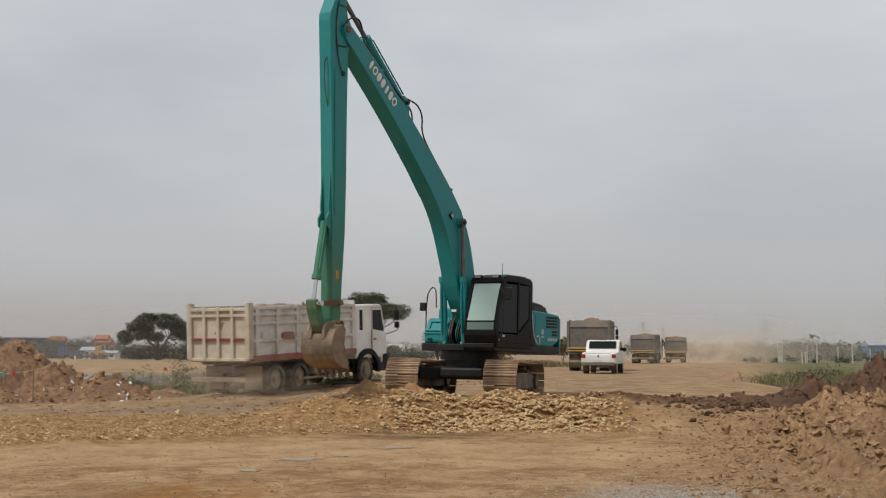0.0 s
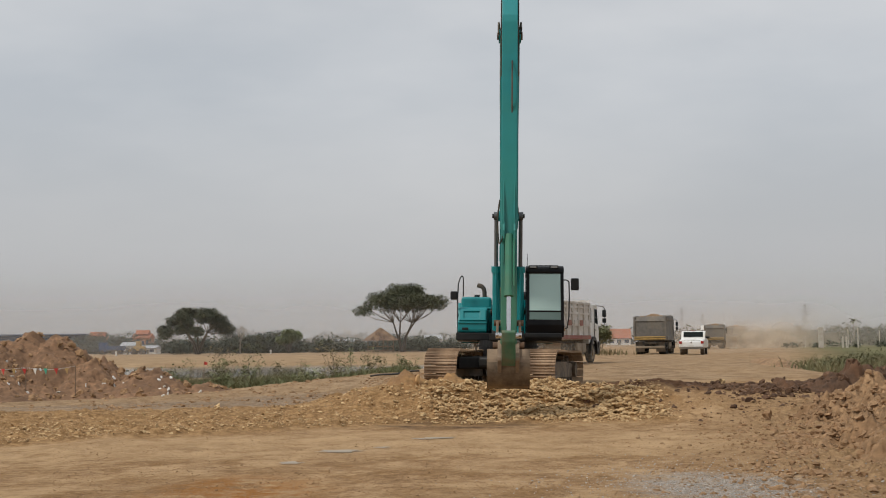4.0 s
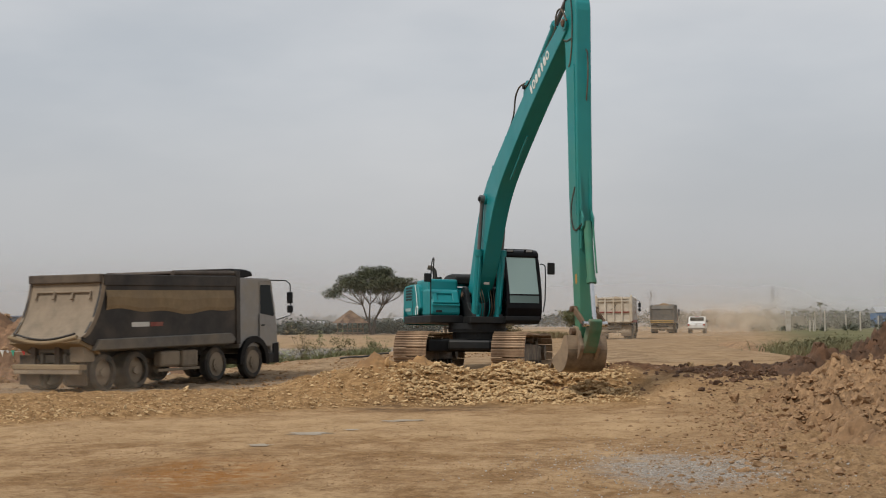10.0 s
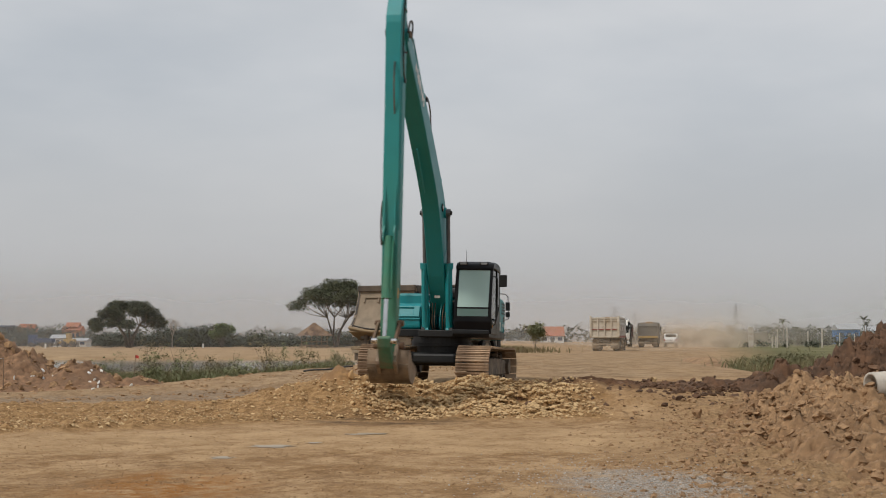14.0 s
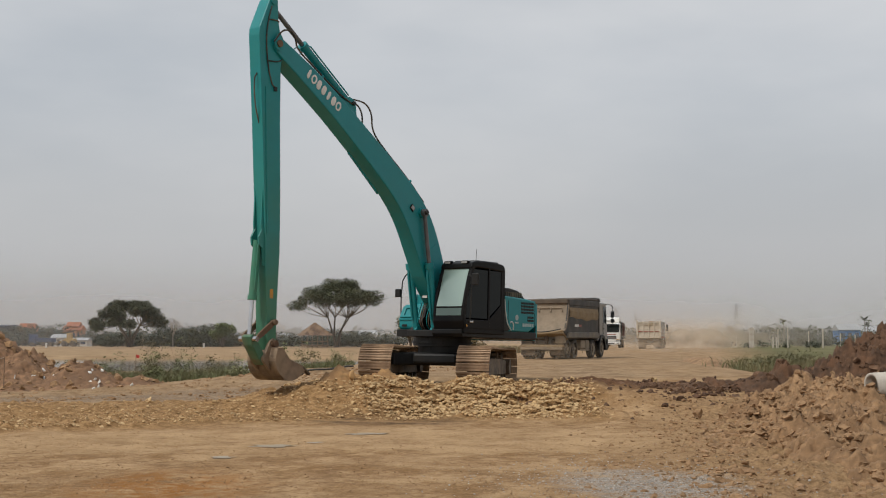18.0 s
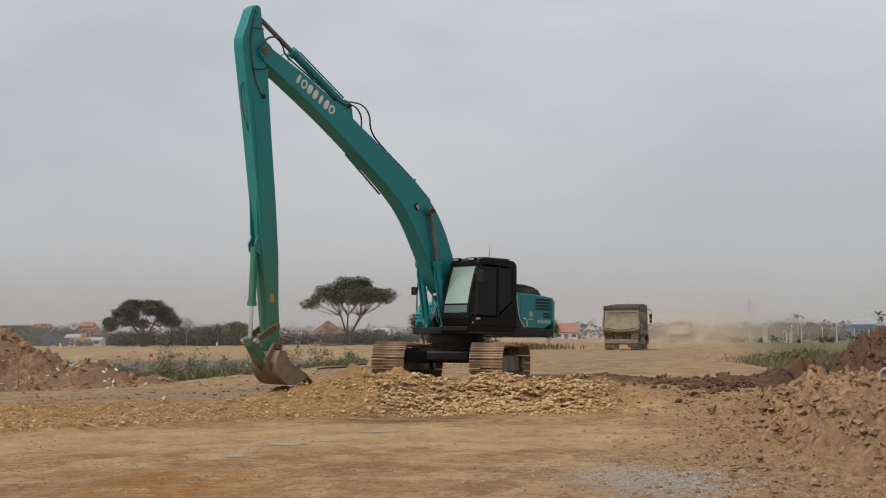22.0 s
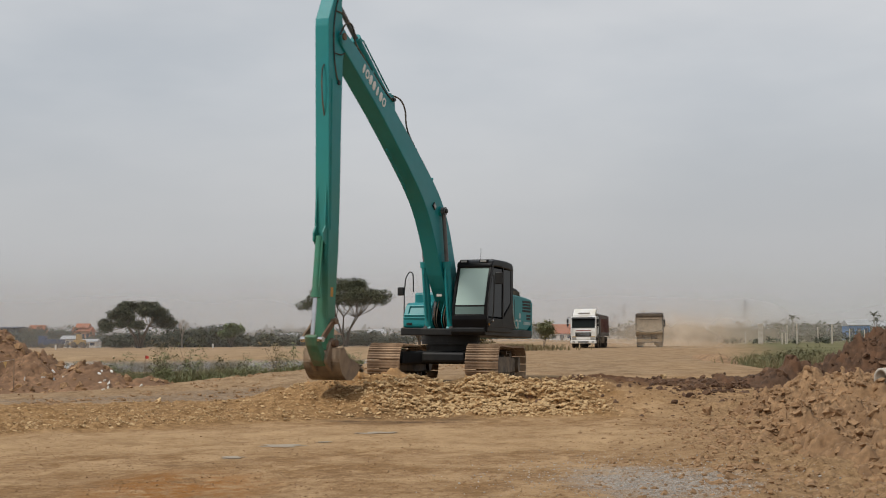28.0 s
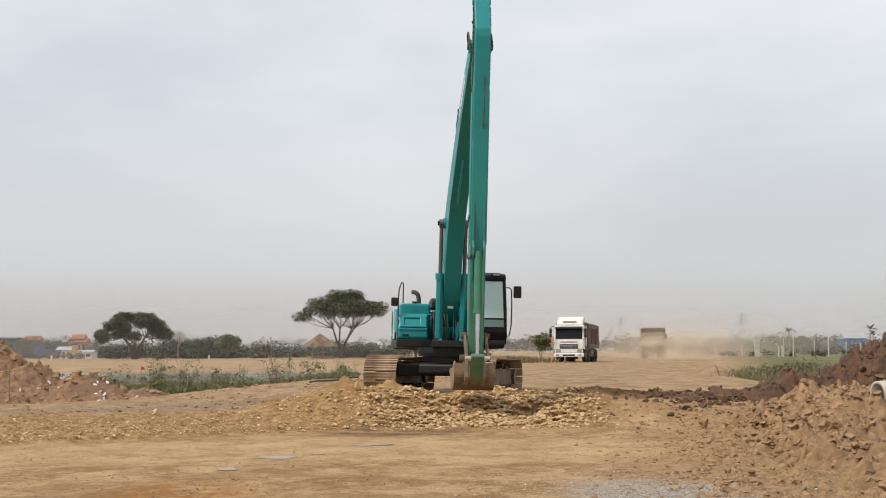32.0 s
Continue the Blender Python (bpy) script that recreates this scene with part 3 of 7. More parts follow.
def strew(parent, name, spots, mats, height, count, single, sizes, flat, seed, label):
    cut = (0.15, 0.38) if name == "clod" else (0.15, 0.34)
    """Loose lumps on a surface: the first ones singly, the rest joined."""
    rnd = random.Random(seed)
    kinds = []
    for k in range(6):
        me = bpy.data.meshes.new(name)
        bm = lump_mesh(seed * 10 + k, 2 if single else 1, 1.6 if name == "clod" else 0.6, *cut)
        bm.to_mesh(me)
        bm.free()
        me.materials.append(mats[k % len(mats)])
        kinds.append(me)
    low = []
    for k in range(4):
        bm = lump_mesh(seed * 7 + k, 2 if name == "clod" else 1, 1.2 if name == "clod" else 0.5, *cut)
        low.append((np.array([v.co[:] for v in bm.verts]), [tuple(v.index for v in f.verts) for f in bm.faces]))
        bm.free()
    verts, faces, base = [], [], 0
    for i in range(count):
        x, y, keep = spots(rnd)
        if not keep:
            continue
        s = sizes[0] * (sizes[1] / sizes[0]) ** (rnd.random() ** 2.2)
        if i < single:
            s = max(s, sizes[0] * 1.6) if name != "clod" else sizes[1] * rnd.uniform(0.35, 1.15)
        z = height(x, y) + s * flat * (0.0 if name == "clod" else 0.06)
        rot = Euler((rnd.uniform(0, 6.3), rnd.uniform(0, 6.3), rnd.uniform(0, 6.3))).to_matrix().to_4x4()
        m = Matrix.Translation((x, y, z)) @ Matrix.Diagonal((s, s * rnd.uniform(0.7, 1.1), s * flat, 1)) @ rot
        if i < single:
            o = new(name, kinds[rnd.randrange(6)])
            o.parent = parent
            o.matrix_basis = m
        else:
            v, f = low[rnd.randrange(4)]
            M = np.array(m)
            verts.append(v @ M[:3, :3].T + M[:3, 3])
            faces += [tuple(a + base for a in q) for q in f]
            base += len(v)
    if verts:
        ob = sheet(np.vstack(verts).tolist(), faces, name + "_spill", mats[-1], "stuff", label, name)
        return ob


rubble = thing("rubble_heap", "low heap of yellow limestone rubble before the excavator", "rubble heap")


def heap_spot(rnd):
    x, y = rnd.triangular(-2.2, 3.5, 1.2), rnd.triangular(27.6, 31.8, 29.0)
    return x, y, y > 27.5 + 0.5 * math.sin(x * 1.9 + 0.6) + 0.25 * math.sin(x * 5.3)


def band_spot(rnd):
    x = rnd.uniform(-11.5, -0.8)
    y = float(spill_edge(x)) + 0.4 + abs(rnd.gauss(0, 4.2))
    return x, y, y < 35.5 + 0.25 * (x + 2)


strew(rubble, "stone", heap_spot, [STONE, PALE_STONE, PALE_STONE], surface_z, 12000, 290, (0.025, 0.19), 0.7, 3, "broken limestone covering the low heap")
strew(None, "stone", band_spot, [STONE, PALE_STONE], surface_z, 9000, 0, (0.012, 0.14), 0.65, 5, "yellow stones spilled along the low berm")
strew(None, "gravel", lambda r: (r.gauss(2.3, 0.9), r.gauss(15.8, 1.6), True), [GRAVEL], surface_z, 5200, 0, (0.008, 0.045), 0.8, 6, "grey gravel strewn in the yard")
strew(None, "pebble", lambda r: (lambda y: (r.uniform(-0.33, 0.28) * y, y, True))(r.triangular(13.4, 28, 15)), [CLOD], surface_z, 13000, 0, (0.01, 0.05), 0.6, 8, "small clods and pebbles on trodden earth")
foot_spot = lambda r: (lambda y: (0.15 * y + 0.9 + r.gauss(0, 0.75), y, True))(r.uniform(13, 30))
strew(None, "clod", foot_spot, [CLOD], surface_z, 3000, 0, (0.015, 0.12), 0.7, 16, "crumbled clods at the foot of the bank")
ramp_spot = lambda rnd: (lambda y: (-9.2 + (y - 43) * 0.5 + rnd.gauss(1.5, 2.6), y, True))(rnd.uniform(36, 53))
strew(None, "clod", ramp_spot, [CLOD], lambda x, y: ground_at(x, y), 3500, 0, (0.02, 0.22), 0.6, 15, "crumbled clods along the low track")
bank = lambda r: (lambda y: (3.0 + (y - 14) * 0.17 + abs(r.gauss(0, 2.3)) + r.gauss(0, 0.3), y, True))(r.triangular(12.5, 28.5, 25))
strew(right_mound, "clod", bank, [CLOD], lambda x, y: max(right_h(x, y), ground_at(x, y)), 12000, 290, (0.02, 0.27), 0.72, 9, "loose dry clods on the bank")
strew(dark_mound, "clod", lambda r: (r.uniform(1.5, 14), r.gauss(31.0, 1.3), True), [DARK_CLOD], lambda x, y: max(dark_h(x, y), ground_at(x, y)), 3200, 220, (0.04, 0.3), 0.8, 10, "loose damp clods on the dark heap")
strew(left_mound, "clod", lambda r: (r.uniform(-21, -9.5), r.gauss(46.2, 1.6), True), [CLOD], left_h, 900, 120, (0.06, 0.4), 0.85, 11, "loose clods on the weathered heap")
strew(None, "boulder_chip", lambda r: (r.uniform(1.5, 9), r.gauss(31.6, 0.9), True), [DARK_CLOD], lambda x, y: ground_at(x, y), 900, 0, (0.03, 0.16), 0.8, 12, "dark soil lumps along the road edge")

# larger single stones
for x, y, s, mat, lab in ((-2.0, 30.9, 0.26, STONE, "rounded yellow boulder on the heap"), (2.55, 31.3, 0.24, PALE_STONE, "pale angular stone on the heap"), (0.35, 31.3, 0.2, STONE, "flat yellow boulder beside the track"), (-7.0, 33.4, 0.26, PALE_STONE, "pale broken stone on the berm"), (5.1, 33.4, 0.24, PALE_STONE, "small white stone at the road edge"), (5.0, 27.2, 0.3, CLOD, "dry clod at the foot of the bank")):
    bm = lump_mesh(int(s * 1000), 2, 1.3, 0.14, 0.3)
    ob = part("boulder", bm, mat, None, lab, pose(x, y, surface_z(x, y) + s * 0.3, 20 * x, 15 * y, 40 * x) @ Matrix.Diagonal((s * 1.15, s, s, 1)))
    tagged(ob, lab, "stone", "loose boulders")
# a broken concrete drain pipe on the bank
pb = bmesh.new()
prof = [(0.215, -0.6), (0.215, 0.6), (0.17, 0.6), (0.17, -0.6)]
rings = [[pb.verts.new((z, r * math.cos(2 * math.pi * i / 28), r * math.sin(2 * math.pi * i / 28))) for i in range(28)] for r, z in prof]
for k in range(4):
    a, b = rings[k], rings[(k + 1) % 4]
    for i in range(28):
        pb.faces.new((a[i], a[(i + 1) % 28], b[(i + 1) % 28], b[i]))
bmesh.ops.recalc_face_normals(pb, faces=pb.faces)
CONCRETE = material("pale_concrete", (0.5, 0.46, 0.4), 0.9, 0, 0.12, 6, 2, (0.38, 0.32, 0.25), 0.4, 25)
tagged(part("concrete_pipe", pb, CONCRETE, None, "", pose(7.66, 23.15, 0.87, 0, -3, 17), True), "short pale concrete drain pipe lying on the bank", "pipe")

# a dirt berm at the road's edge, fresh spoil where the bucket digs, and things left on the track
berm_mound, berm_h = mound("earth_mound", "low dirt berm between the haul road and the verge", [(11.6, 60, 1.0, 4.0, 0.32), (12.2, 66, 1.0, 3, 0.3)], 9, 15, 50, 72, 0.16, MOUND, 0.16)
SPOIL = material("fresh_ochre_spoil", (0.36, 0.205, 0.082), 0.95, 0, 0.4, 8, 1.4, (0.24, 0.135, 0.06), 1.0, 20, local=False)
spoil, spoil_h = mound("earth_mound", "fresh ochre spoil freshly dropped before the tracks", [(-2.3, 31.2, 0.7, 0.7, 0.42), (-1.3, 31.4, 0.8, 0.6, 0.3), (-3.2, 31.4, 0.7, 0.6, 0.15)], -4.6, 0.6, 29.4, 33.2, 0.05, SPOIL, 0.5)
PIPE_BLACK = material("black_plastic_pipe", (0.02, 0.02, 0.02), 0.5, 0, 0.2, 4, 1, (0.08, 0.065, 0.05), 0.1, 20)
hp = bmesh.new()
add_hose(hp, [(-5.0 + 0.2 * i, 50.6, ground_at(-5.0 + 0.2 * i, 50.6) + 0.09 + 0.02 * math.sin(i)) for i in range(10)], 0.035, 10)
tagged(part("water_pipe", hp, PIPE_BLACK, None, "", None, True), "black plastic water pipe lying along the track edge", "pipe")



# ---- the long-reach excavator ----
EXC = pose(-0.005, 35.3, 0.475, -0.85, 1.08, 0)          # leans a little with the ground
TRACK_TURN = -101.6
FOOT = (0.05, 1.9)                                    # boom foot, forward and up from the swing centre
BOOM, BEND_R, BEND_A, ARM = 8.46, 2.6, 22.1, 6.58
ARM_HEAD, ARM_CYL_BASE = (-0.93, 0.13), (5.9, 1.03)
BOOM_CYL_BASE = (0.7, 1.32)
BKT_CYL_BASE, LINK_PIN, BKT_LINK = (4.35, 0.33), (6.12, 0.0), (0.06, 0.42)


def build_track(root, side):
    """One crawler: frame, rollers, sprocket, idler and its loop of shoes."""
    y = side * 1.195
    tm = pose(0, 0, 0, 0, 0, TRACK_TURN)
    half, r = 1.765, 0.462
    frame_bm = plate(smoothed([(-1.9, 0.36), (-1.75, 0.26), (1.75, 0.26), (1.9, 0.36), (1.9, 0.52), (1.3, 0.66), (-1.3, 0.66), (-1.9, 0.52)], 1, True), y - 0.2, y + 0.2, 0.015)
    track = part("track_frame", frame_bm, STEEL, root, "muddy crawler track frame", tm)
    sb = bmesh.new()
    add_box(sb, -0.092, 0.092, -0.4, 0.4, -0.012, 0.012)
    for gx in (-0.075, -0.005, 0.065):
        add_box(sb, gx, gx + 0.012, -0.4, 0.4, 0.01, 0.035)
    for gy in (-0.1, 0.1):
        add_box(sb, -0.03, 0.03, gy - 0.03, gy + 0.03, -0.06, -0.01)
    loop = 4 * half + 2 * math.pi * r
    count = 49
    first = None
    for k in range(count):
        s = loop * k / count
        if s < 2 * half:
            x, z, a = -half + s, 0.46 + r + 0.03 * (1 - abs(1 - s / half)) * 0 - 0.02 * math.sin(math.pi * s / (2 * half)), 0
        elif s < 2 * half + math.pi * r:
            b = (s - 2 * half) / r
            x, z, a = half + r * math.sin(b), 0.46 + r * math.cos(b), b
        elif s < 4 * half + math.pi * r:
            x, z, a = half - (s - 2 * half - math.pi * r), 0.46 - r, math.pi
        else:
            b = (s - 4 * half - math.pi * r) / r
            x, z, a = -half - r * math.sin(b), 0.46 - r * math.cos(b), math.pi + b
        m = pose(x, y, z) @ Matrix.Rotation(a, 4, "Y")
        if first is None:
            first = part("track_shoe", sb, SHOE, track, "", m)
        else:
            again(first, m)
    for k, x in enumerate((-1.3, -0.87, -0.43, 0, 0.43, 0.87, 1.3)):
        bm = rod((x, y - 0.17, 0.2), (x, y + 0.17, 0.2), 0.11, 14)
        add_rod(bm, (x, y - 0.24, 0.2), (x, y + 0.24, 0.2), 0.06, 10)
        part("track_roller", bm, STEEL, track)
    for x in (-0.6, 0.6):
        part("carrier_roller", rod((x, y - 0.14, 0.76), (x, y + 0.14, 0.76), 0.07, 12), STEEL, track)
    part("idler", add_rod(rod((half, y - 0.1, 0.46), (half, y + 0.1, 0.46), 0.33, 24), (half, y - 0.2, 0.46), (half, y + 0.2, 0.46), 0.12), STEEL, track)
    sp = rod((-half, y - 0.06, 0.46), (-half, y + 0.06, 0.46), 0.3, 24)
    add_rod(sp, (-half, y - 0.28, 0.46), (-half, y + 0.28, 0.46), 0.2, 20)
    for k in range(20):
        a = 2 * math.pi * k / 20
        add_box(sp, -0.025, 0.025, y - 0.05, y + 0.05, 0.28, 0.36, 0, pose(-half, 0, 0.46) @ Matrix.Rotation(a, 4, "Y"))
    part("sprocket", sp, STEEL, track)


def build_upper(root):
    """The slewing deck with cab, tanks, engine house and counterweight; x forward, y to the driver's left."""
    skirt = plate([(-2.3, 1.17), (0.92, 1.17), (1.0, 1.25), (1.0, 1.36), (-2.3, 1.36)], 0.42, 1.33, 0.02)
    add_box(skirt, -2.3, 0.24, -1.31, -0.45, 1.18, 1.37, 0.02)
    add_box(skirt, -2.3, 0.86, -0.46, 0.43, 1.17, 1.34, 0.02)
    deck = part("upper_deck", skirt, BLACK, root, "black slewing deck")
    part("slewing_ring", add_rod(add_rod(rod((0, 0, 0.95), (0, 0, 1.18), 0.74, 40), (0, 0, 0.78), (0, 0, 0.96), 0.62, 40), (0, 0, 1.02), (0, 0, 1.06), 0.78, 40), BLACK, deck)
    # cab shell: pillars and roof round open window holes
    y0, y1 = 0.45, 1.38
    roof = part("cab_roof", add_box(plate(smoothed([(-0.77, 2.8), (-0.76, 2.95), (-0.62, 3.05), (0.42, 3.07), (0.66, 3.0), (0.72, 2.86), (0.64, 2.84), (0.5, 2.9), (-0.68, 2.84)], 1, True), y0 - 0.01, y1 + 0.01, 0.03), -0.5, 0.1, 0.6, 1.15, 3.05, 3.09, 0.02), CAB_BLACK, deck, "black cab roof")
    part("roof_hatch", box(-0.62, 0.28, 0.56, 1.26, 3.05, 3.085, 0.015), BLACK, roof)
    part("cab_back", plate([(-0.77, 1.3), (-0.77, 2.9), (-0.70, 2.9), (-0.70, 1.3)], y0, y1, 0.015), CAB_BLACK, deck)
    part("cab_floor", box(-0.76, 0.95, y0, y1, 1.26, 1.42, 0.02), CAB_BLACK, deck)
    for yy in (y0, y1 - 0.07):
        part("cab_pillar", plate(smoothed([(0.56, 2.98), (0.72, 2.84), (0.96, 2.05), (1.0, 1.6), (0.95, 1.36), (0.82, 1.36), (0.9, 1.62), (0.86, 2.03), (0.62, 2.78), (0.48, 2.9)], 1, True), yy, yy + 0.07, 0.012), CAB_BLACK, deck)
        part("cab_rear_pillar", box(-0.77, -0.6, yy, yy + 0.07, 1.3, 2.92, 0.02), CAB_BLACK, deck)
    part("cab_front_sill", plate([(0.84, 1.36), (0.96, 1.36), (1.0, 1.56), (0.985, 1.68), (0.9, 1.68)], y0 + 0.01, y1 - 0.01, 0.015), CAB_BLACK, deck, "black panel below the windscreen")
    part("cab_inside_seat", add_box(box(-0.35, 0.25, 0.62, 1.12, 1.42, 1.75, 0.06), -0.5, -0.32, 0.62, 1.12, 1.7, 2.5, 0.06), CAB_BLACK, deck, "dark seat behind the glass")
    # glass panes
    part("windscreen", plate([(0.66, 2.86), (0.965, 1.91), (0.945, 1.91), (0.64, 2.86)], y0 + 0.08, y1 - 0.08, 0), SCREEN, deck, "windscreen coloured pale like reflected sky")
    part("lower_windscreen", plate([(0.968, 1.88), (0.985, 1.69), (0.965, 1.69), (0.948, 1.88)], y0 + 0.08, y1 - 0.08, 0), LOW_SCREEN, deck, "dim lower cab window")
    part("windscreen_bar", box(0.94, 0.975, y0 + 0.06, y1 - 0.06, 1.875, 1.915, 0.008), CAB_BLACK, deck)
    door = part("cab_door", add_plate(plate([(-0.1, 1.4), (-0.1, 2.88), (-0.03, 2.88), (-0.03, 1.4)], y1 - 0.03, y1 + 0.012, 0.008), [(-0.6, 1.38), (0.88, 1.38), (0.93, 1.5), (0.91, 1.6), (-0.06, 1.6), (-0.6, 2.0)], y1 - 0.03, y1 + 0.01, 0.01), CAB_BLACK, deck, "black cab door with tinted windows")
    part("window_pane", plate([(0.56, 2.84), (0.85, 2.05), (0.88, 1.64), (-0.02, 1.64), (-0.02, 2.84)], y1 - 0.02, y1 - 0.008), GLASS, door)
    part("window_pane", plate([(-0.12, 2.84), (-0.12, 1.7), (-0.58, 2.02), (-0.58, 2.84)], y1 - 0.02, y1 - 0.008), GLASS, door)
    part("door_handle", box(0.62, 0.76, y1 + 0.005, y1 + 0.04, 1.52, 1.57, 0.008), CHROME, door)
    part("door_hinge", box(0.84, 0.89, y1 + 0.005, y1 + 0.03, 1.42, 1.48, 0.008), YELLOW_TAG, door)
    part("window_pane", plate([(0.56, 2.82), (0.85, 2.05), (0.87, 1.6), (-0.6, 1.6), (-0.6, 2.82)], y0 + 0.01, y0 + 0.02), GLASS, deck)
    for yy in (0.62, 1.14):
        lamp = part("roof_lamp", box(0.56, 0.67, yy - 0.11, yy + 0.11, 2.97, 3.055, 0.02), CAB_BLACK, deck, "small work lamp over the windscreen")
        part("lamp_glass", box(0.664, 0.678, yy - 0.085, yy + 0.085, 2.985, 3.04, 0.006), LAMP, lamp)
    # dark swoosh panel below and behind the door, with its pale double edge
    part("side_panel", plate(smoothed([(-0.6, 1.37), (-1.12, 1.37), (-0.96, 1.5), (-0.86, 1.78), (-0.8, 2.2), (-0.6, 2.24)], 1, True), 1.1, 1.336, 0.01), BLACK, deck, "black curved side panel")
    part("stripe", add_hose(bmesh.new(), smoothed([(-1.13, 1.338, 1.39), (-0.97, 1.338, 1.52), (-0.875, 1.338, 1.79), (-0.82, 1.338, 2.18)], 2), 0.013), WHITE, deck, "pale curved stripe")
    part("stripe", add_hose(bmesh.new(), smoothed([(-1.22, 1.338, 1.4), (-1.23, 1.338, 1.55), (-1.16, 1.338, 1.62), (-1.08, 1.338, 1.58)], 2), 0.016), WHITE, deck, "pale curved stripe")
    # engine house
    house = part("engine_house", plate(smoothed([(-0.8, 1.36), (-2.32, 1.36), (-2.32, 2.12), (-2.16, 2.2), (-0.8, 2.26)], 1), 0.3, 1.33, 0.035), TEAL, deck, "teal engine house side")
    for row, (z, x0, x1) in enumerate(((2.1, -2.16, -1.56), (2.02, -2.16, -1.56), (1.94, -2.16, -1.56), (1.86, -2.16, -1.56), (1.74, -2.16, -1.82), (1.66, -2.16, -1.82))):
        b = bmesh.new()
        k = int((x1 - x0) / 0.075)
        for i in range(k):
            add_box(b, x0 + i * 0.075, x0 + i * 0.075 + 0.06, 1.32, 1.337, z - 0.028, z + 0.028)
        part("louvre", b, BLACK, house)
    plate_ = part("name_plate", box(-2.16, -1.62, 1.33, 1.336, 1.48, 1.6), TEAL, house, "lettered model plate")
    for k in range(6):
        part("pale_bar", box(-2.14 + k * 0.088, -2.08 + k * 0.088, 1.334, 1.34, 1.5, 1.58), PLATE_GREY, plate_)
    part("emblem", plate(arc(-1.38, 1.72, 0.075, 0, 330, 12), 1.331, 1.338), PLATE_GREY, house)
    part("emblem_bar", box(-1.46, -1.3, 1.331, 1.338, 1.57, 1.61), PLATE_GREY, house)
    for x in (-2.22, -1.0):
        part("door_seam", box(x, x + 0.012, 1.328, 1.335, 1.38, 2.14), BLACK, house)
    hood = part("engine_hood", plate(smoothed([(-0.82, 2.2), (-0.82, 2.46), (-1.3, 2.5), (-1.9, 2.42), (-2.12, 2.2)], 1), -0.35, 1.1, 0.04), BLACK, deck, "black vented engine hood")
    for i in range(9):
        part("hood_slot", box(-1.92 + i * 0.085, -1.87 + i * 0.085, 1.08, 1.115, 2.26, 2.38, 0.006), RUBBER, hood)
    # counterweight with a rounded back
    bm = bmesh.new()
    plan = [(-2.3, 1.31)] + arc(0, 0, 2.72, 150, 210, 17) + [(-2.3, -1.31)]
    plan = [(min(x, -2.3), max(-1.31, min(1.31, y))) for x, y in plan]
    lo = [bm.verts.new((x, y, 1.15)) for x, y in plan]
    hi = [bm.verts.new((x, y, 2.18)) for x, y in plan]
    bm.faces.new(lo)
    bm.faces.new(hi[::-1])
    for i in range(len(plan)):
        j = (i + 1) % len(plan)
        bm.faces.new((lo[j], lo[i], hi[i], hi[j]))
    bmesh.ops.recalc_face_normals(bm, faces=bm.faces)
    bmesh.ops.bevel(bm, geom=[e for e in bm.edges if abs(e.verts[0].co.z - e.verts[1].co.z) < 0.01], offset=0.08, segments=3, affect="EDGES")
    part("counterweight", bm, TEAL, deck, "teal cast counterweight")
    # right-hand side: pump door with louvres, swoosh, tank and the stepped tool box
    side = part("pump_door", plate(smoothed([(-2.31, 1.38), (-2.31, 2.1), (-2.2, 2.18), (-1.1, 2.2), (-0.96, 2.1), (-0.7, 1.38)], 1, True), -1.31, -0.5, 0.03), TEAL, deck, "teal pump door with dark louvres")
    for col in range(2):
        for row in range(5):
            part("louvre", box(-2.1 + col * 0.3, -1.84 + col * 0.3, -1.318, -1.3, 1.78 + row * 0.075, 1.83 + row * 0.075), BLACK, side)
    part("door_seam", box(-1.44, -1.425, -1.316, -1.3, 1.4, 2.16), BLACK, side)
    plate_ = part("name_plate", box(-2.12, -1.6, -1.316, -1.309, 1.48, 1.6), TEAL, side, "lettered model plate")
    for k in range(6):
        part("pale_bar", box(-2.1 + k * 0.085, -2.04 + k * 0.085, -1.32, -1.313, 1.5, 1.58), PLATE_GREY, plate_)
    part("stripe", add_hose(bmesh.new(), smoothed([(-1.1, -1.316, 1.4), (-1.11, -1.316, 1.56), (-1.0, -1.316, 1.63), (-0.9, -1.316, 1.56)], 2), 0.018), WHITE, side, "pale curved stripe")
    part("stripe", add_hose(bmesh.new(), smoothed([(-0.92, -1.316, 1.4), (-1.0, -1.316, 1.7), (-1.1, -1.316, 2.0), (-1.22, -1.316, 2.17)], 2), 0.012), WHITE, side, "pale curved stripe")
    tank = part("fuel_tank", box(-1.5, -0.32, -1.2, -0.42, 1.38, 2.3, 0.06), TEAL, deck, "teal fuel tank")
    part("tank_ledge", box(-1.1, -0.3, -1.22, -0.4, 1.98, 2.04, 0.02), TEAL, tank)
    part("tank_cap", rod((-0.75, -0.8, 2.29), (-0.75, -0.8, 2.37), 0.07), BLACK, tank)
    tb = part("tool_box", plate([(-0.66, 1.37), (0.16, 1.37), (0.2, 1.42), (0.2, 1.66), (0.02, 1.97), (-0.06, 2.02), (-0.66, 2.02)], -1.27, -0.52, 0.04), TEAL, deck, "teal stepped tool box")
    slope = pose(0.115, -0.895, 1.815, 0, -30, 0)
    for ya, yb, za, zb in ((-0.34, 0.34, -0.17, -0.11), (-0.34, 0.34, 0.1, 0.16), (-0.34, -0.22, -0.13, 0.13), (0.18, 0.34, -0.13, 0.13)):
        part("box_rim", box(-0.02, 0.035, ya, yb, za, zb, 0.015, slope), TEAL, tb)
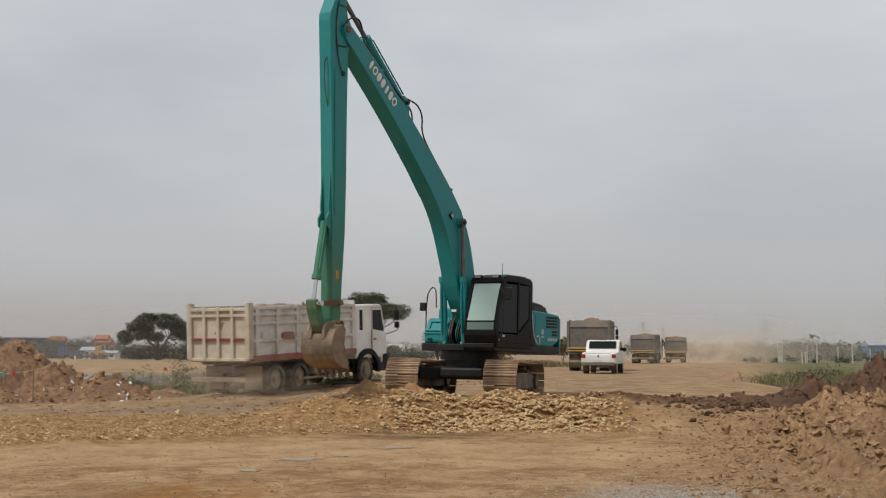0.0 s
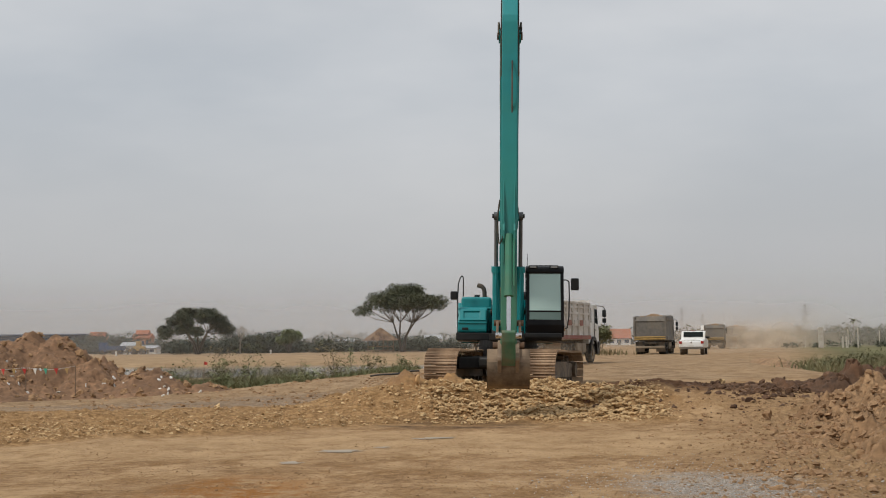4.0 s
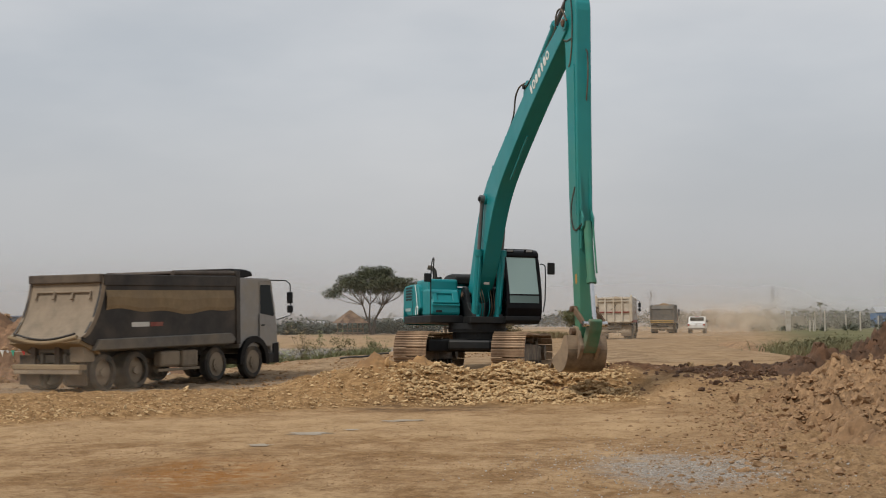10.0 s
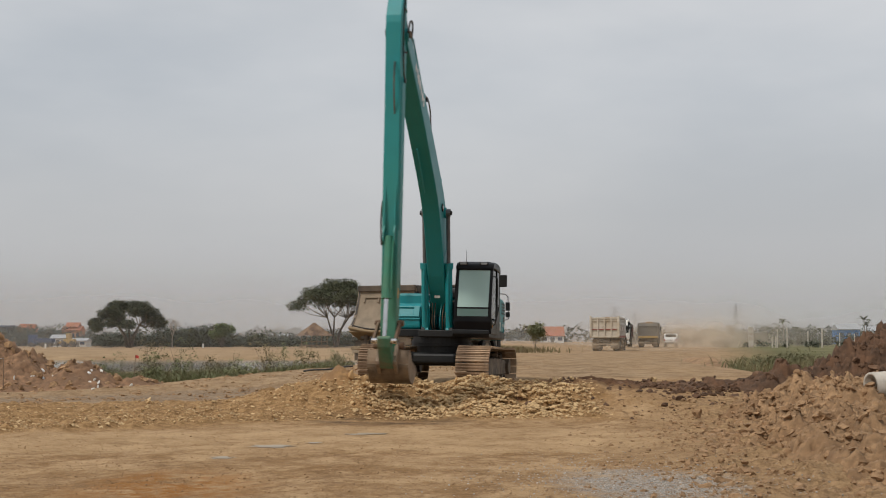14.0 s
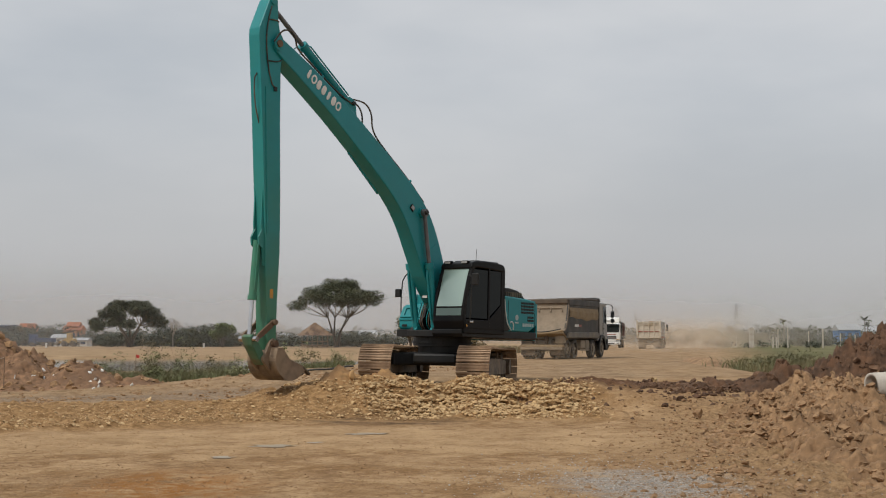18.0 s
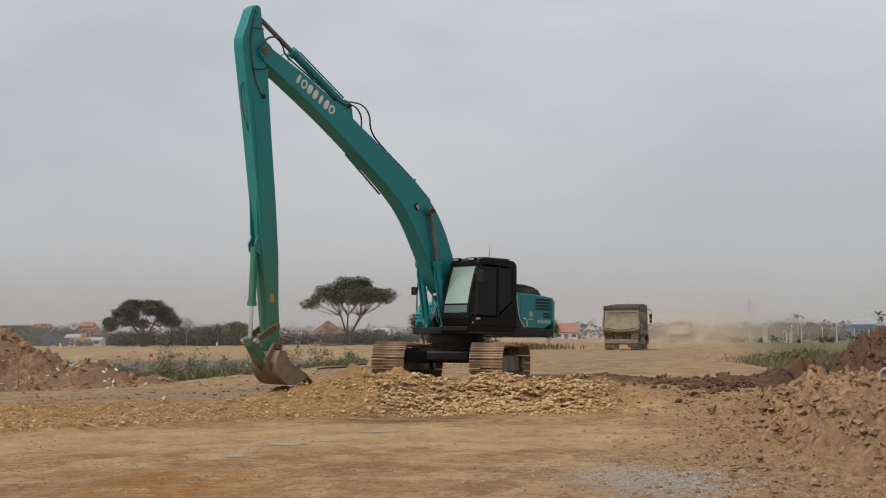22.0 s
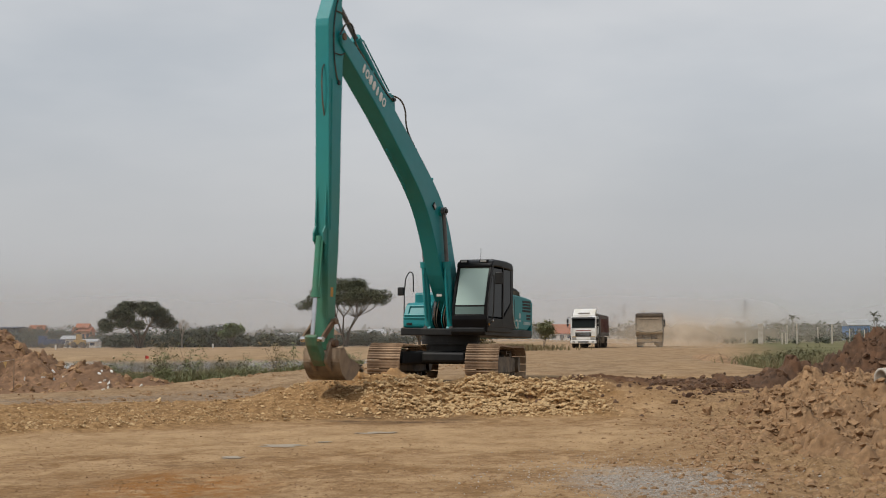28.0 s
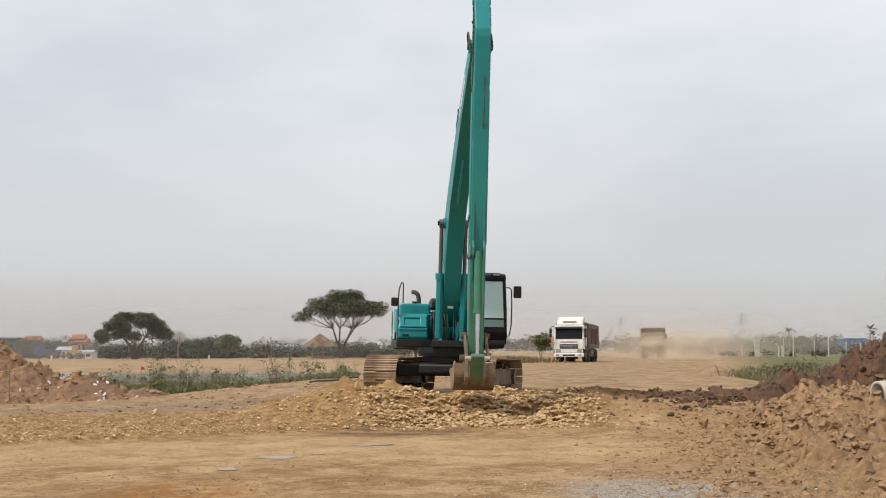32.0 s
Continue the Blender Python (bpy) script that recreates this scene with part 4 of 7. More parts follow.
    part("box_ledge", box(0.17, 0.225, -1.26, -0.53, 1.6, 1.65, 0.015), TEAL, tb)
    part("box_catch", box(0.195, 0.215, -1.16, -1.0, 1.44, 1.5, 0.008), BLACK, tb)
    rail = bmesh.new()
    add_hose(rail, smoothed([(0.12, -1.27, 1.3), (0.12, -1.28, 2.55), (0.02, -1.2, 2.82), (-0.08, -1.14, 2.8), (-0.12, -1.14, 2.66), (-0.14, -1.14, 2.3)], 1), 0.016, 8)
    part("hand_rail", rail, BLACK, deck)
    part("mirror", box(0.1, 0.17, -1.46, -1.28, 2.2, 2.42, 0.03), BLACK, deck, "black rear-view mirror")
    ex = part("exhaust", add_hose(bmesh.new(), smoothed([(-1.75, -0.62, 2.2), (-1.75, -0.62, 2.56), (-1.78, -0.7, 2.66), (-1.82, -0.8, 2.68)], 2), 0.06, 12), RUBBER, deck, "dark bent exhaust pipe")
    part("aerial", rod((-0.7, 0.5, 3.0), (-0.72, 0.5, 3.45), 0.006, 5), BLACK, deck)
    mb = bmesh.new()
    add_hose(mb, smoothed([(0.85, 1.34, 1.45), (0.86, 1.5, 1.5), (0.86, 1.52, 2.6), (0.84, 1.46, 2.68), (0.8, 1.38, 2.68)], 1), 0.016, 6)
    arm_m = part("mirror_arm", mb, BLACK, deck)
    part("mirror", box(0.86, 0.92, 1.55, 1.75, 2.42, 2.72, 0.025), BLACK, arm_m, "black rear-view mirror")
    # boom foot brackets with their pin
    for yy in (-0.4, 0.3):
        br = part("boom_bracket", plate(smoothed([(-0.45, 1.3), (0.85, 1.3), (0.8, 1.42), (0.4, 1.6), (0.27, 1.98), (0.15, 2.1), (-0.05, 2.1), (-0.17, 1.98), (-0.3, 1.6)], 1, True), yy, yy + 0.1, 0.012), BLACK, deck, "black boom foot bracket")
        part("foot_boss", rod((0.05, yy - 0.02, 1.9), (0.05, yy + 0.12, 1.9), 0.12, 18), BLACK, br)
    part("foot_pin", rod((0.05, -0.44, 1.9), (0.05, 0.44, 1.9), 0.06, 14), RUST, deck)
    for i, yy in enumerate((-0.2, -0.13, -0.07, 0.07, 0.13, 0.2)):
        part("hydraulic_hose", add_hose(bmesh.new(), smoothed([(0.6, yy * 0.9, 1.32), (0.78, yy, 1.5), (0.74, yy, 1.75), (0.6, yy * 1.1, 1.98), (0.52, yy * 1.4, 2.05)], 2), 0.012, 6), (TEAL, BROWN_HOSE, RUBBER)[i % 3], deck)
    part("warning_plate", box(0.74, 0.75, -0.08, 0.06, 2.14, 2.2), WHITE, deck)
    return deck


def build_boom(root):
    out = [(-0.2, 0.0), (-0.1, 0.2), (0.35, 0.42), (1.1, 0.8), (1.64, 1.05), (2.2, 1.21), (2.75, 1.25), (3.3, 1.21), (5.1, 0.96), (7.05, 0.6), (8.3, 0.24), (8.52, 0.16), (8.62, 0.0), (8.52, -0.16), (8.3, -0.17), (7.76, -0.06), (6.86, 0.1), (5.84, 0.26), (4.0, 0.45), (3.3, 0.47), (2.82, 0.42), (2.35, 0.3), (1.81, 0.11), (1.06, -0.16), (0.3, -0.26), (-0.1, -0.22)]
    boom = part("boom", plate(smoothed(out, 1, True), -0.21, 0.21, 0.022), TEAL, root, "teal gooseneck boom")
    bx, bz = BEND_R * math.cos(radians(BEND_A)), BEND_R * math.sin(radians(BEND_A))
    for yy in (-0.26, 0.21):
        part("cylinder_boss", rod((bx, yy, bz), (bx, yy + 0.05, bz), 0.13), TEAL, boom)
    part("bend_pin", rod((bx, -0.4, bz), (bx, 0.4, bz), 0.055), BLACK, boom)
    part("elbow_pin", rod((BOOM, -0.27, 0), (BOOM, 0.27, 0), 0.08), RUST, boom)
    for yy in (-0.235, 0.21):
        part("elbow_boss", rod((BOOM, yy, 0), (BOOM, yy + 0.025, 0), 0.15, 18), TEAL, boom)
        part("weld_seam", add_hose(bmesh.new(), [(1.7, yy * 1.0 + (0.02 if yy < 0 else 0.005), 0.12), (1.45, yy + (0.02 if yy < 0 else 0.005), 0.9)], 0.008, 4), TEAL, boom)
    # cylinder bracket and hoses on the back
    for yy in (-0.14, 0.1):
        part("cylinder_bracket", plate([(5.55, 0.86), (6.3, 0.72), (6.08, 1.06), (5.92, 1.13), (5.78, 1.06)], yy, yy + 0.04, 0.006), TEAL, boom)
    part("cylinder_base_pin", rod((5.9, -0.2, 1.03), (5.9, 0.2, 1.03), 0.05, 12), BLACK, boom)
    for yy in (-0.16, 0.16):
        b = bmesh.new()
        run = smoothed([(2.5, yy, 1.27), (3.3, yy, 1.24), (4.6, yy, 1.06), (5.05, yy, 1.08), (5.3, yy * 0.9, 1.38), (5.62, yy * 0.8, 1.4), (5.95, yy * 0.8, 1.12)], 2)
        add_hose(b, run, 0.02, 6)
        part("hydraulic_hose", b, RUBBER, boom)
        b = bmesh.new()
        add_hose(b, smoothed([(5.9, yy * 0.9, 1.0), (6.4, yy, 0.78), (7.4, yy, 0.56), (8.0, yy, 0.42), (8.2, yy * 1.3, 0.52), (8.45, yy * 1.45, 0.5), (8.62, yy * 1.5, 0.28), (8.6, yy * 1.5, -0.1)], 2), 0.02, 6)
        part("hydraulic_hose", b, RUBBER, boom)
    for u in (3.2, 4.3, 7.0):
        z = 1.23 - (u - 3.2) * 0.165
        part("hose_clamp", box(u, u + 0.06, -0.2, 0.2, z - 0.03, z + 0.05, 0.01), TEAL, boom)
    part("grab_loop", add_hose(bmesh.new(), smoothed([(8.05, 0.16, 0.32), (8.02, 0.16, 0.46), (7.86, 0.16, 0.5), (7.84, 0.16, 0.38)], 1), 0.014, 5), TEAL, boom)
    lamp = part("work_lamp", box(2.68, 2.84, 0.212, 0.24, 0.72, 0.86, 0.012), CAB_BLACK, boom, "small square work lamp")
    part("lamp_glass", box(2.7, 2.82, 0.238, 0.25, 0.74, 0.84, 0.008), LAMP, lamp)
    # the maker's mark as seven plain pale shapes on either side
    ring = arc(0, 0, 0.115, 0, 360, 17)[:-1]
    for k in range(7):
        u = 6.24 + 0.19 * k
        z = 0.51 - (u - 6.24) * 0.195
        for yy, kk in ((-0.217, k), (0.212, 6 - k)):
            if kk in (1, 6):
                b = bmesh.new()
                loops = [[b.verts.new((x * fx, q, z_ * fz)) for x, z_ in ring] for fx, fz, q in ((0.82, 1, 0), (0.42, 0.6, 0), (0.42, 0.6, 0.005), (0.82, 1, 0.005))]
                for l0, l1 in zip(loops, loops[1:] + loops[:1]):
                    for i in range(16):
                        j = (i + 1) % 16
                        b.faces.new((l0[i], l0[j], l1[j], l1[i]))
                bmesh.ops.recalc_face_normals(b, faces=b.faces)
            else:
                w_ = 0.045 if kk in (0, 4) else 0.07
                b = plate(smoothed([(-w_, -0.115), (w_, -0.115), (w_, 0.115), (-w_, 0.115)], 1, True), 0, 0.005)
            part("pale_block", b, WHITE, boom, "", pose(u, yy, z, 0, 11.0, 0))
    part("belly_pipe", add_hose(bmesh.new(), [(3.7, -0.05, 0.31), (4.6, -0.05, 0.26), (5.1, -0.05, 0.23)], 0.025, 6), TEAL, boom)
    return boom


def build_arm(root):
    out = [(-0.98, 0.0), (-1.03, 0.12), (-0.96, 0.25), (-0.28, 0.55), (-0.12, 0.56), (1.8, 0.41), (3.9, 0.27), (5.3, 0.2), (6.45, 0.15), (6.72, 0.08), (6.75, -0.08), (6.5, -0.14), (5.6, -0.16), (4.6, -0.21), (3.4, -0.2), (1.8, -0.15), (0.5, -0.13), (0.2, -0.2), (-0.15, -0.2), (-0.3, -0.08), (-0.55, -0.03)]
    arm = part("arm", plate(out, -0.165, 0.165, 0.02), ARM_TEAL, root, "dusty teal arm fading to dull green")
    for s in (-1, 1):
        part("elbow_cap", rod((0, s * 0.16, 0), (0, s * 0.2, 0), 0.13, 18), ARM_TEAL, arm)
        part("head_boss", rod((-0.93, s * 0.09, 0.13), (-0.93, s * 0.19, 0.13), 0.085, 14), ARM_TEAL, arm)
        # the pale bent pipe runs down the flank
        y_ = s * 0.178
        part("hydraulic_hose", add_hose(bmesh.new(), smoothed([(-0.8, y_, 0.2), (-0.5, y_, 0.3), (-0.1, y_, 0.36), (0.5, y_, 0.3), (0.92, y_, 0.16), (0.98, y_, 0.06)], 2), 0.016, 6), RUBBER, arm)
        part("hydraulic_hose", add_hose(bmesh.new(), smoothed([(0.42, y_, 0.3), (0.4, y_, 0.0), (0.36, y_, -0.1), (0.3, y_ * 0.9, -0.2)], 1), 0.014, 6), RUBBER, arm)
        part("hydraulic_hose", add_hose(bmesh.new(), smoothed([(-0.5, y_, 0.28), (-0.52, y_, 0.05), (-0.5, y_ * 0.9, -0.05)], 1), 0.014, 6), RUBBER, arm)
    part("hose_end", box(0.96, 1.06, 0.17, 0.2, 0.0, 0.1, 0.01), BLACK, arm)
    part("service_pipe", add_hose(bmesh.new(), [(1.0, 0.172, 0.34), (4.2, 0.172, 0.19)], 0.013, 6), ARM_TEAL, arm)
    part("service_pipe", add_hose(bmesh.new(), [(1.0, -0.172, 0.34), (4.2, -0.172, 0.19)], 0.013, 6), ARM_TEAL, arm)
    for yy in (-0.13, 0.09):
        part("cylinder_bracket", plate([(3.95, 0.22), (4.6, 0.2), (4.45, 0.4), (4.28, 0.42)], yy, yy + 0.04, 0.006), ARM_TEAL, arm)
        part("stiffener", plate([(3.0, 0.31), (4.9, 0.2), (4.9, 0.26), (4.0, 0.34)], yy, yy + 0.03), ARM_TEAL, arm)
    part("hydraulic_hose", add_hose(bmesh.new(), smoothed([(3.6, -0.19, 0.2), (3.95, -0.24, 0.08), (4.3, -0.23, 0.05), (4.55, -0.2, 0.12), (4.4, -0.12, 0.36)], 2), 0.018, 6), RUBBER, arm)
    part("hydraulic_hose", add_hose(bmesh.new(), smoothed([(0.7, 0.05, 0.48), (0.82, 0.05, 0.58), (1.4, 0.05, 0.54), (1.8, 0.05, 0.4)], 2), 0.016, 6), RUBBER, arm)
    part("link_pin", rod((LINK_PIN[0], -0.3, LINK_PIN[1]), (LINK_PIN[0], 0.3, LINK_PIN[1]), 0.06), RUST, arm)
    part("bucket_pin", rod((ARM, -0.32, 0), (ARM, 0.32, 0), 0.075), RUST, arm)
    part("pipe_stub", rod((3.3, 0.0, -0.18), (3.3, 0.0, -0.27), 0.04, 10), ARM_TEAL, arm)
    part("ochre_tag", box(5.4, 5.6, -0.1675, -0.164, -0.02, 0.08), YELLOW_TAG, arm, "small faded orange sticker")
    part("ochre_tag", box(5.4, 5.6, 0.164, 0.1675, -0.02, 0.08), YELLOW_TAG, arm, "small faded orange sticker")
    return arm


def build_bucket(root):
    w = 0.42
    k = 0.87
    back = smoothed([(u * k, v * k) for u, v in ((0.0, 0.12), (0.08, 0.42), (0.34, 0.6), (0.66, 0.63), (0.92, 0.5), (1.06, 0.26), (1.14, 0.0))], 2)
    inner = [(u * 0.965 + 0.02, v * 0.955) for u, v in back]
    shell = part("bucket", plate(back + inner[::-1], -w, w, 0.0), BUCKET, root, "earth-worn steel digging bucket")
    cheek = back + [(1.0 * k, -0.02), (0.5 * k, 0.1), (0.12, 0.02)]
    for yy in (-w - 0.012, w - 0.012):
        part("cheek_plate", plate(cheek, yy, yy + 0.024), BUCKET, shell)
    part("lip", box(1.02 * k, 1.18 * k, -w - 0.02, w + 0.02, -0.02, 0.02, 0.008), STEEL, shell)
    for yy in (-0.22, 0.14):
        part("bucket_ear", plate(smoothed([(-0.12, -0.1), (0.15, -0.12), (0.3, 0.28), (0.32, 0.53), (0.12, 0.5), (-0.06, 0.46), (-0.06, 0.3)], 1, True), yy, yy + 0.08, 0.01), BUCKET, shell, "earth-worn bucket ear")
    tb = box(-0.03, 0.16, -0.045, 0.045, -0.03, 0.03, 0.012)
    t0 = part("tooth", tb, STEEL, shell, "", pose(1.16 * k, -w + 0.03, 0))
    for i in range(1, 5):
        again(t0, pose(1.16 * k, -w + 0.03 + i * (2 * w - 0.06) / 4, 0))
    part("back_strip", plate([(u * 1.012, v * 1.02) for u, v in back[6:15]] + [(u, v) for u, v in back[6:15]][::-1], -w - 0.01, w + 0.01), STEEL, shell)
    return shell


def build_excavator():
    root = thing("excavator", "teal long-reach crawler excavator digging beside a rubble heap", "excavator", at=EXC)
    for s in (-1, 1):
        build_track(root, s)
    tm = pose(0, 0, 0, 0, 0, TRACK_TURN)
    car = box(-0.62, 0.62, -1.05, 1.05, 0.46, 0.78, 0.06)
    add_box(car, -0.95, 0.95, -0.55, 0.55, 0.5, 0.76, 0.06)
    for sx in (-1, 1):
        for sy in (-1, 1):
            m_ = pose(sx * 0.85, sy * 0.72, 0.62, 0, 0, sx * sy * 38)
            part("frame_leg", box(-0.55, 0.55, -0.17, 0.17, -0.16, 0.14, 0.04), BLACK, root, "", tm @ m_)
    part("car_body", car, BLACK, root, "dark steel undercarriage frame", tm)
    p = {"deck": build_upper(root), "boom": build_boom(root), "arm": build_arm(root), "bucket": build_bucket(root)}
    for k, name in ((1, "boom_tube_a"), (-1, "boom_tube_b")):
        b = rod((0, k * 0.3, 0), (1.62, k * 0.3, 0), 0.09, 16)
        add_rod(b, (1.55, k * 0.3, 0), (1.7, k * 0.3, 0), 0.118, 16)
        add_rod(b, (0, k * 0.3 - 0.08, 0), (0, k * 0.3 + 0.08, 0), 0.11, 14)
        add_hose(b, [(0.3, k * 0.3, -0.12), (1.4, k * 0.3, -0.12), (1.55, k * 0.3, -0.08)], 0.025, 6)
        p[name] = part("boom_cylinder_tube", b, TEAL, root, "teal hydraulic cylinder tube")
        b = rod((-2.1, k * 0.3, 0), (0, k * 0.3, 0), 0.05, 12)
        add_rod(b, (0, k * 0.3 - 0.06, 0), (0, k * 0.3 + 0.06, 0), 0.1, 14)
        p[name.replace("tube", "rod")] = part("boom_cylinder_rod", b, OLDROD, root, "dull grey piston rod")
    b = rod((0, 0, 0), (1.9, 0, 0), 0.095, 16)
    add_rod(b, (1.84, 0, 0), (1.97, 0, 0), 0.12, 16)
    add_hose(b, [(0.2, 0.1, 0.08), (1.8, 0.1, 0.08), (1.88, 0.06, 0.06)], 0.018, 6)
    p["arm_tube"] = part("arm_cylinder_tube", b, TEAL, root, "teal hydraulic cylinder tube")
    p["arm_rod"] = part("arm_cylinder_rod", add_rod(rod((-2.0, 0, 0), (0, 0, 0), 0.055, 12), (0, -0.1, 0), (0, 0.1, 0), 0.1), OLDROD, root, "dull grey piston rod")
    b = rod((0, 0, 0), (1.25, 0, 0), 0.085, 16)
    add_rod(b, (1.2, 0, 0), (1.3, 0, 0), 0.105, 16)
    add_hose(b, [(0.1, 0.1, 0.06), (1.1, 0.1, 0.06)], 0.02, 6)
    p["bkt_tube"] = part("bucket_cylinder_tube", b, TUBE_GREEN, root, "dusty green hydraulic cylinder tube")
    p["bkt_rod"] = part("bucket_cylinder_rod", add_rod(rod((-1.2, 0, 0), (0, 0, 0), 0.045, 12), (0, -0.26, 0), (0, 0.26, 0), 0.06), CHROME, root, "bright chrome piston rod")
    for yy, key in ((-0.25, "guide_a"), (0.2, "guide_b")):
        b = plate(smoothed([(-0.08, -0.06), (0.68, -0.06), (0.72, 0.06), (-0.08, 0.07)], 1, True), yy, yy + 0.05, 0.006)
        p[key] = part("guide_link", b, RUST, root, "rusty bucket guide link")
    b = plate(smoothed([(-0.1, -0.09), (0.64, -0.09), (0.66, 0.1), (-0.1, 0.1)], 1, True), -0.14, 0.14, 0.02)
    p["link"] = part("bucket_link", b, DULL_GREEN, root, "dull green bucket link")
    return root, p


EXCAVATOR, EXC_PARTS = build_excavator()


def in_plane(swing, u, v, angle, lateral=0.0):
    """A pose in the excavator's space: in the boom's upright plane at (u forward, v up), its x axis raised by angle."""
    return pose(0, 0, 0, 0, 0, swing - 90) @ pose(u, lateral, v, 0, -angle, 0)


def meet(a, ra, b, rb):
    """Where two links meet, on the outer side."""
    d = Vector((b[0] - a[0], b[1] - a[1]))
    n = max(0.02, min(d.length, ra + rb - 0.01))
    x = (n * n + ra * ra - rb * rb) / (2 * n)
    h = math.sqrt(max(0.0, ra * ra - x * x))
    e = d.normalized()
    return (a[0] + e.x * x - e.y * h, a[1] + e.y * x + e.x * h)


def exc_poses(swing, boom, arm, bucket):
    def turn(p, a):
        c, s = math.cos(radians(a)), math.sin(radians(a))
        return (p[0] * c - p[1] * s, p[0] * s + p[1] * c)
    def plus(a, b):
        return (a[0] + b[0], a[1] + b[1])
    def heading(a, b):
        return math.degrees(math.atan2(b[1] - a[1], b[0] - a[0]))
    elbow = plus(FOOT, turn((BOOM, 0), boom))
    bend = plus(FOOT, turn((BEND_R, 0), boom + BEND_A))
    wrist = plus(elbow, turn((ARM, 0), arm))
    out = {"deck": in_plane(swing, 0, 0, 0), "boom": in_plane(swing, *FOOT, boom), "arm": in_plane(swing, *elbow, arm), "bucket": in_plane(swing, *wrist, bucket)}
    a = heading(BOOM_CYL_BASE, bend)
    for k in "ab":
        out["boom_tube_" + k] = in_plane(swing, *BOOM_CYL_BASE, a)
        out["boom_rod_" + k] = in_plane(swing, *bend, a)
    base, head = plus(FOOT, turn(ARM_CYL_BASE, boom)), plus(elbow, turn(ARM_HEAD, arm))
    a = heading(base, head)
    out["arm_tube"], out["arm_rod"] = in_plane(swing, *base, a), in_plane(swing, *head, a)
    q, p2 = plus(elbow, turn(LINK_PIN, arm)), plus(wrist, turn(BKT_LINK, bucket))
    knee = meet(q, 0.64, p2, 0.58)
    base = plus(elbow, turn(BKT_CYL_BASE, arm))
    a = heading(base, knee)
    out["bkt_tube"], out["bkt_rod"] = in_plane(swing, *base, a), in_plane(swing, *knee, a)
    out["guide_a"], out["link"] = in_plane(swing, *q, heading(q, knee)), in_plane(swing, *knee, heading(knee, p2))
    out["guide_b"] = out["guide_a"]
    return out


# ---- lorries and pick-up ----
CREAM = material("dusty_cream_paint", (0.52, 0.46, 0.37), 0.6, 0, 0.12, 4, 0.9, (0.4, 0.31, 0.2), 0.1, 30)
DUSTY = material("dust_coated_steel", (0.2, 0.16, 0.115), 0.8, 0, 0.2, 4, 0.8, (0.3, 0.235, 0.16), 0.15, 30)
GREY = material("dusty_grey_paint", (0.125, 0.115, 0.1), 0.7, 0, 0.2, 4, 0.8, (0.2, 0.165, 0.12), 0.15, 30)
SILVER = material("dusty_silver_paint", (0.28, 0.27, 0.255), 0.5, 0.1, 0.1, 4, 0.8, (0.3, 0.26, 0.2), 0.08, 30)
SIDE_WHITE = material("scratched_white_paint", (0.6, 0.575, 0.54), 0.55, 0, 0.12, 4, 1.2, (0.42, 0.36, 0.29), 0.08, 30)
TARP = material("ochre_canvas", (0.25, 0.18, 0.1), 0.9, 0, 0.15, 3, 0.7, (0.22, 0.16, 0.095), 0.4, 8)
MAROON = material("dull_red_paint", (0.24, 0.05, 0.035), 0.55, 0, 0.2, 4, 0.8, (0.28, 0.15, 0.1), 0.1, 30)
DEEP_MAROON = material("dark_red_dusty_paint", (0.12, 0.036, 0.03), 0.7, 0, 0.25, 4, 0.8, (0.17, 0.1, 0.075), 0.1, 30)
YELLOW = material("ochre_paint", (0.42, 0.27, 0.08), 0.6, 0, 0.2, 4, 1, (0.3, 0.2, 0.1), 0.1, 30)
PLATE_W = material("pale_plate", (0.62, 0.6, 0.55), 0.5, 0, 0.05, 4, 1, None, 0)
DARK_STEEL = material("dark_body_steel", (0.024, 0.02, 0.017), 0.6, 0, 0.3, 3, 0.7, (0.075, 0.058, 0.043), 0.15, 20)
BROWN_RAIL = material("dust_brown_rail", (0.06, 0.044, 0.033), 0.75, 0, 0.25, 3, 0.8, (0.13, 0.1, 0.07), 0.15, 20)
PALE_DUST = material("pale_dust_coat", (0.235, 0.185, 0.13), 0.85, 0, 0.2, 3, 0.7, (0.25, 0.19, 0.13), 0.2, 20)
LOAD = material("loaded_earth", (0.21, 0.135, 0.075), 0.95, 0, 0.3, 5, 1, (0.3, 0.2, 0.12), 0.8, 9)


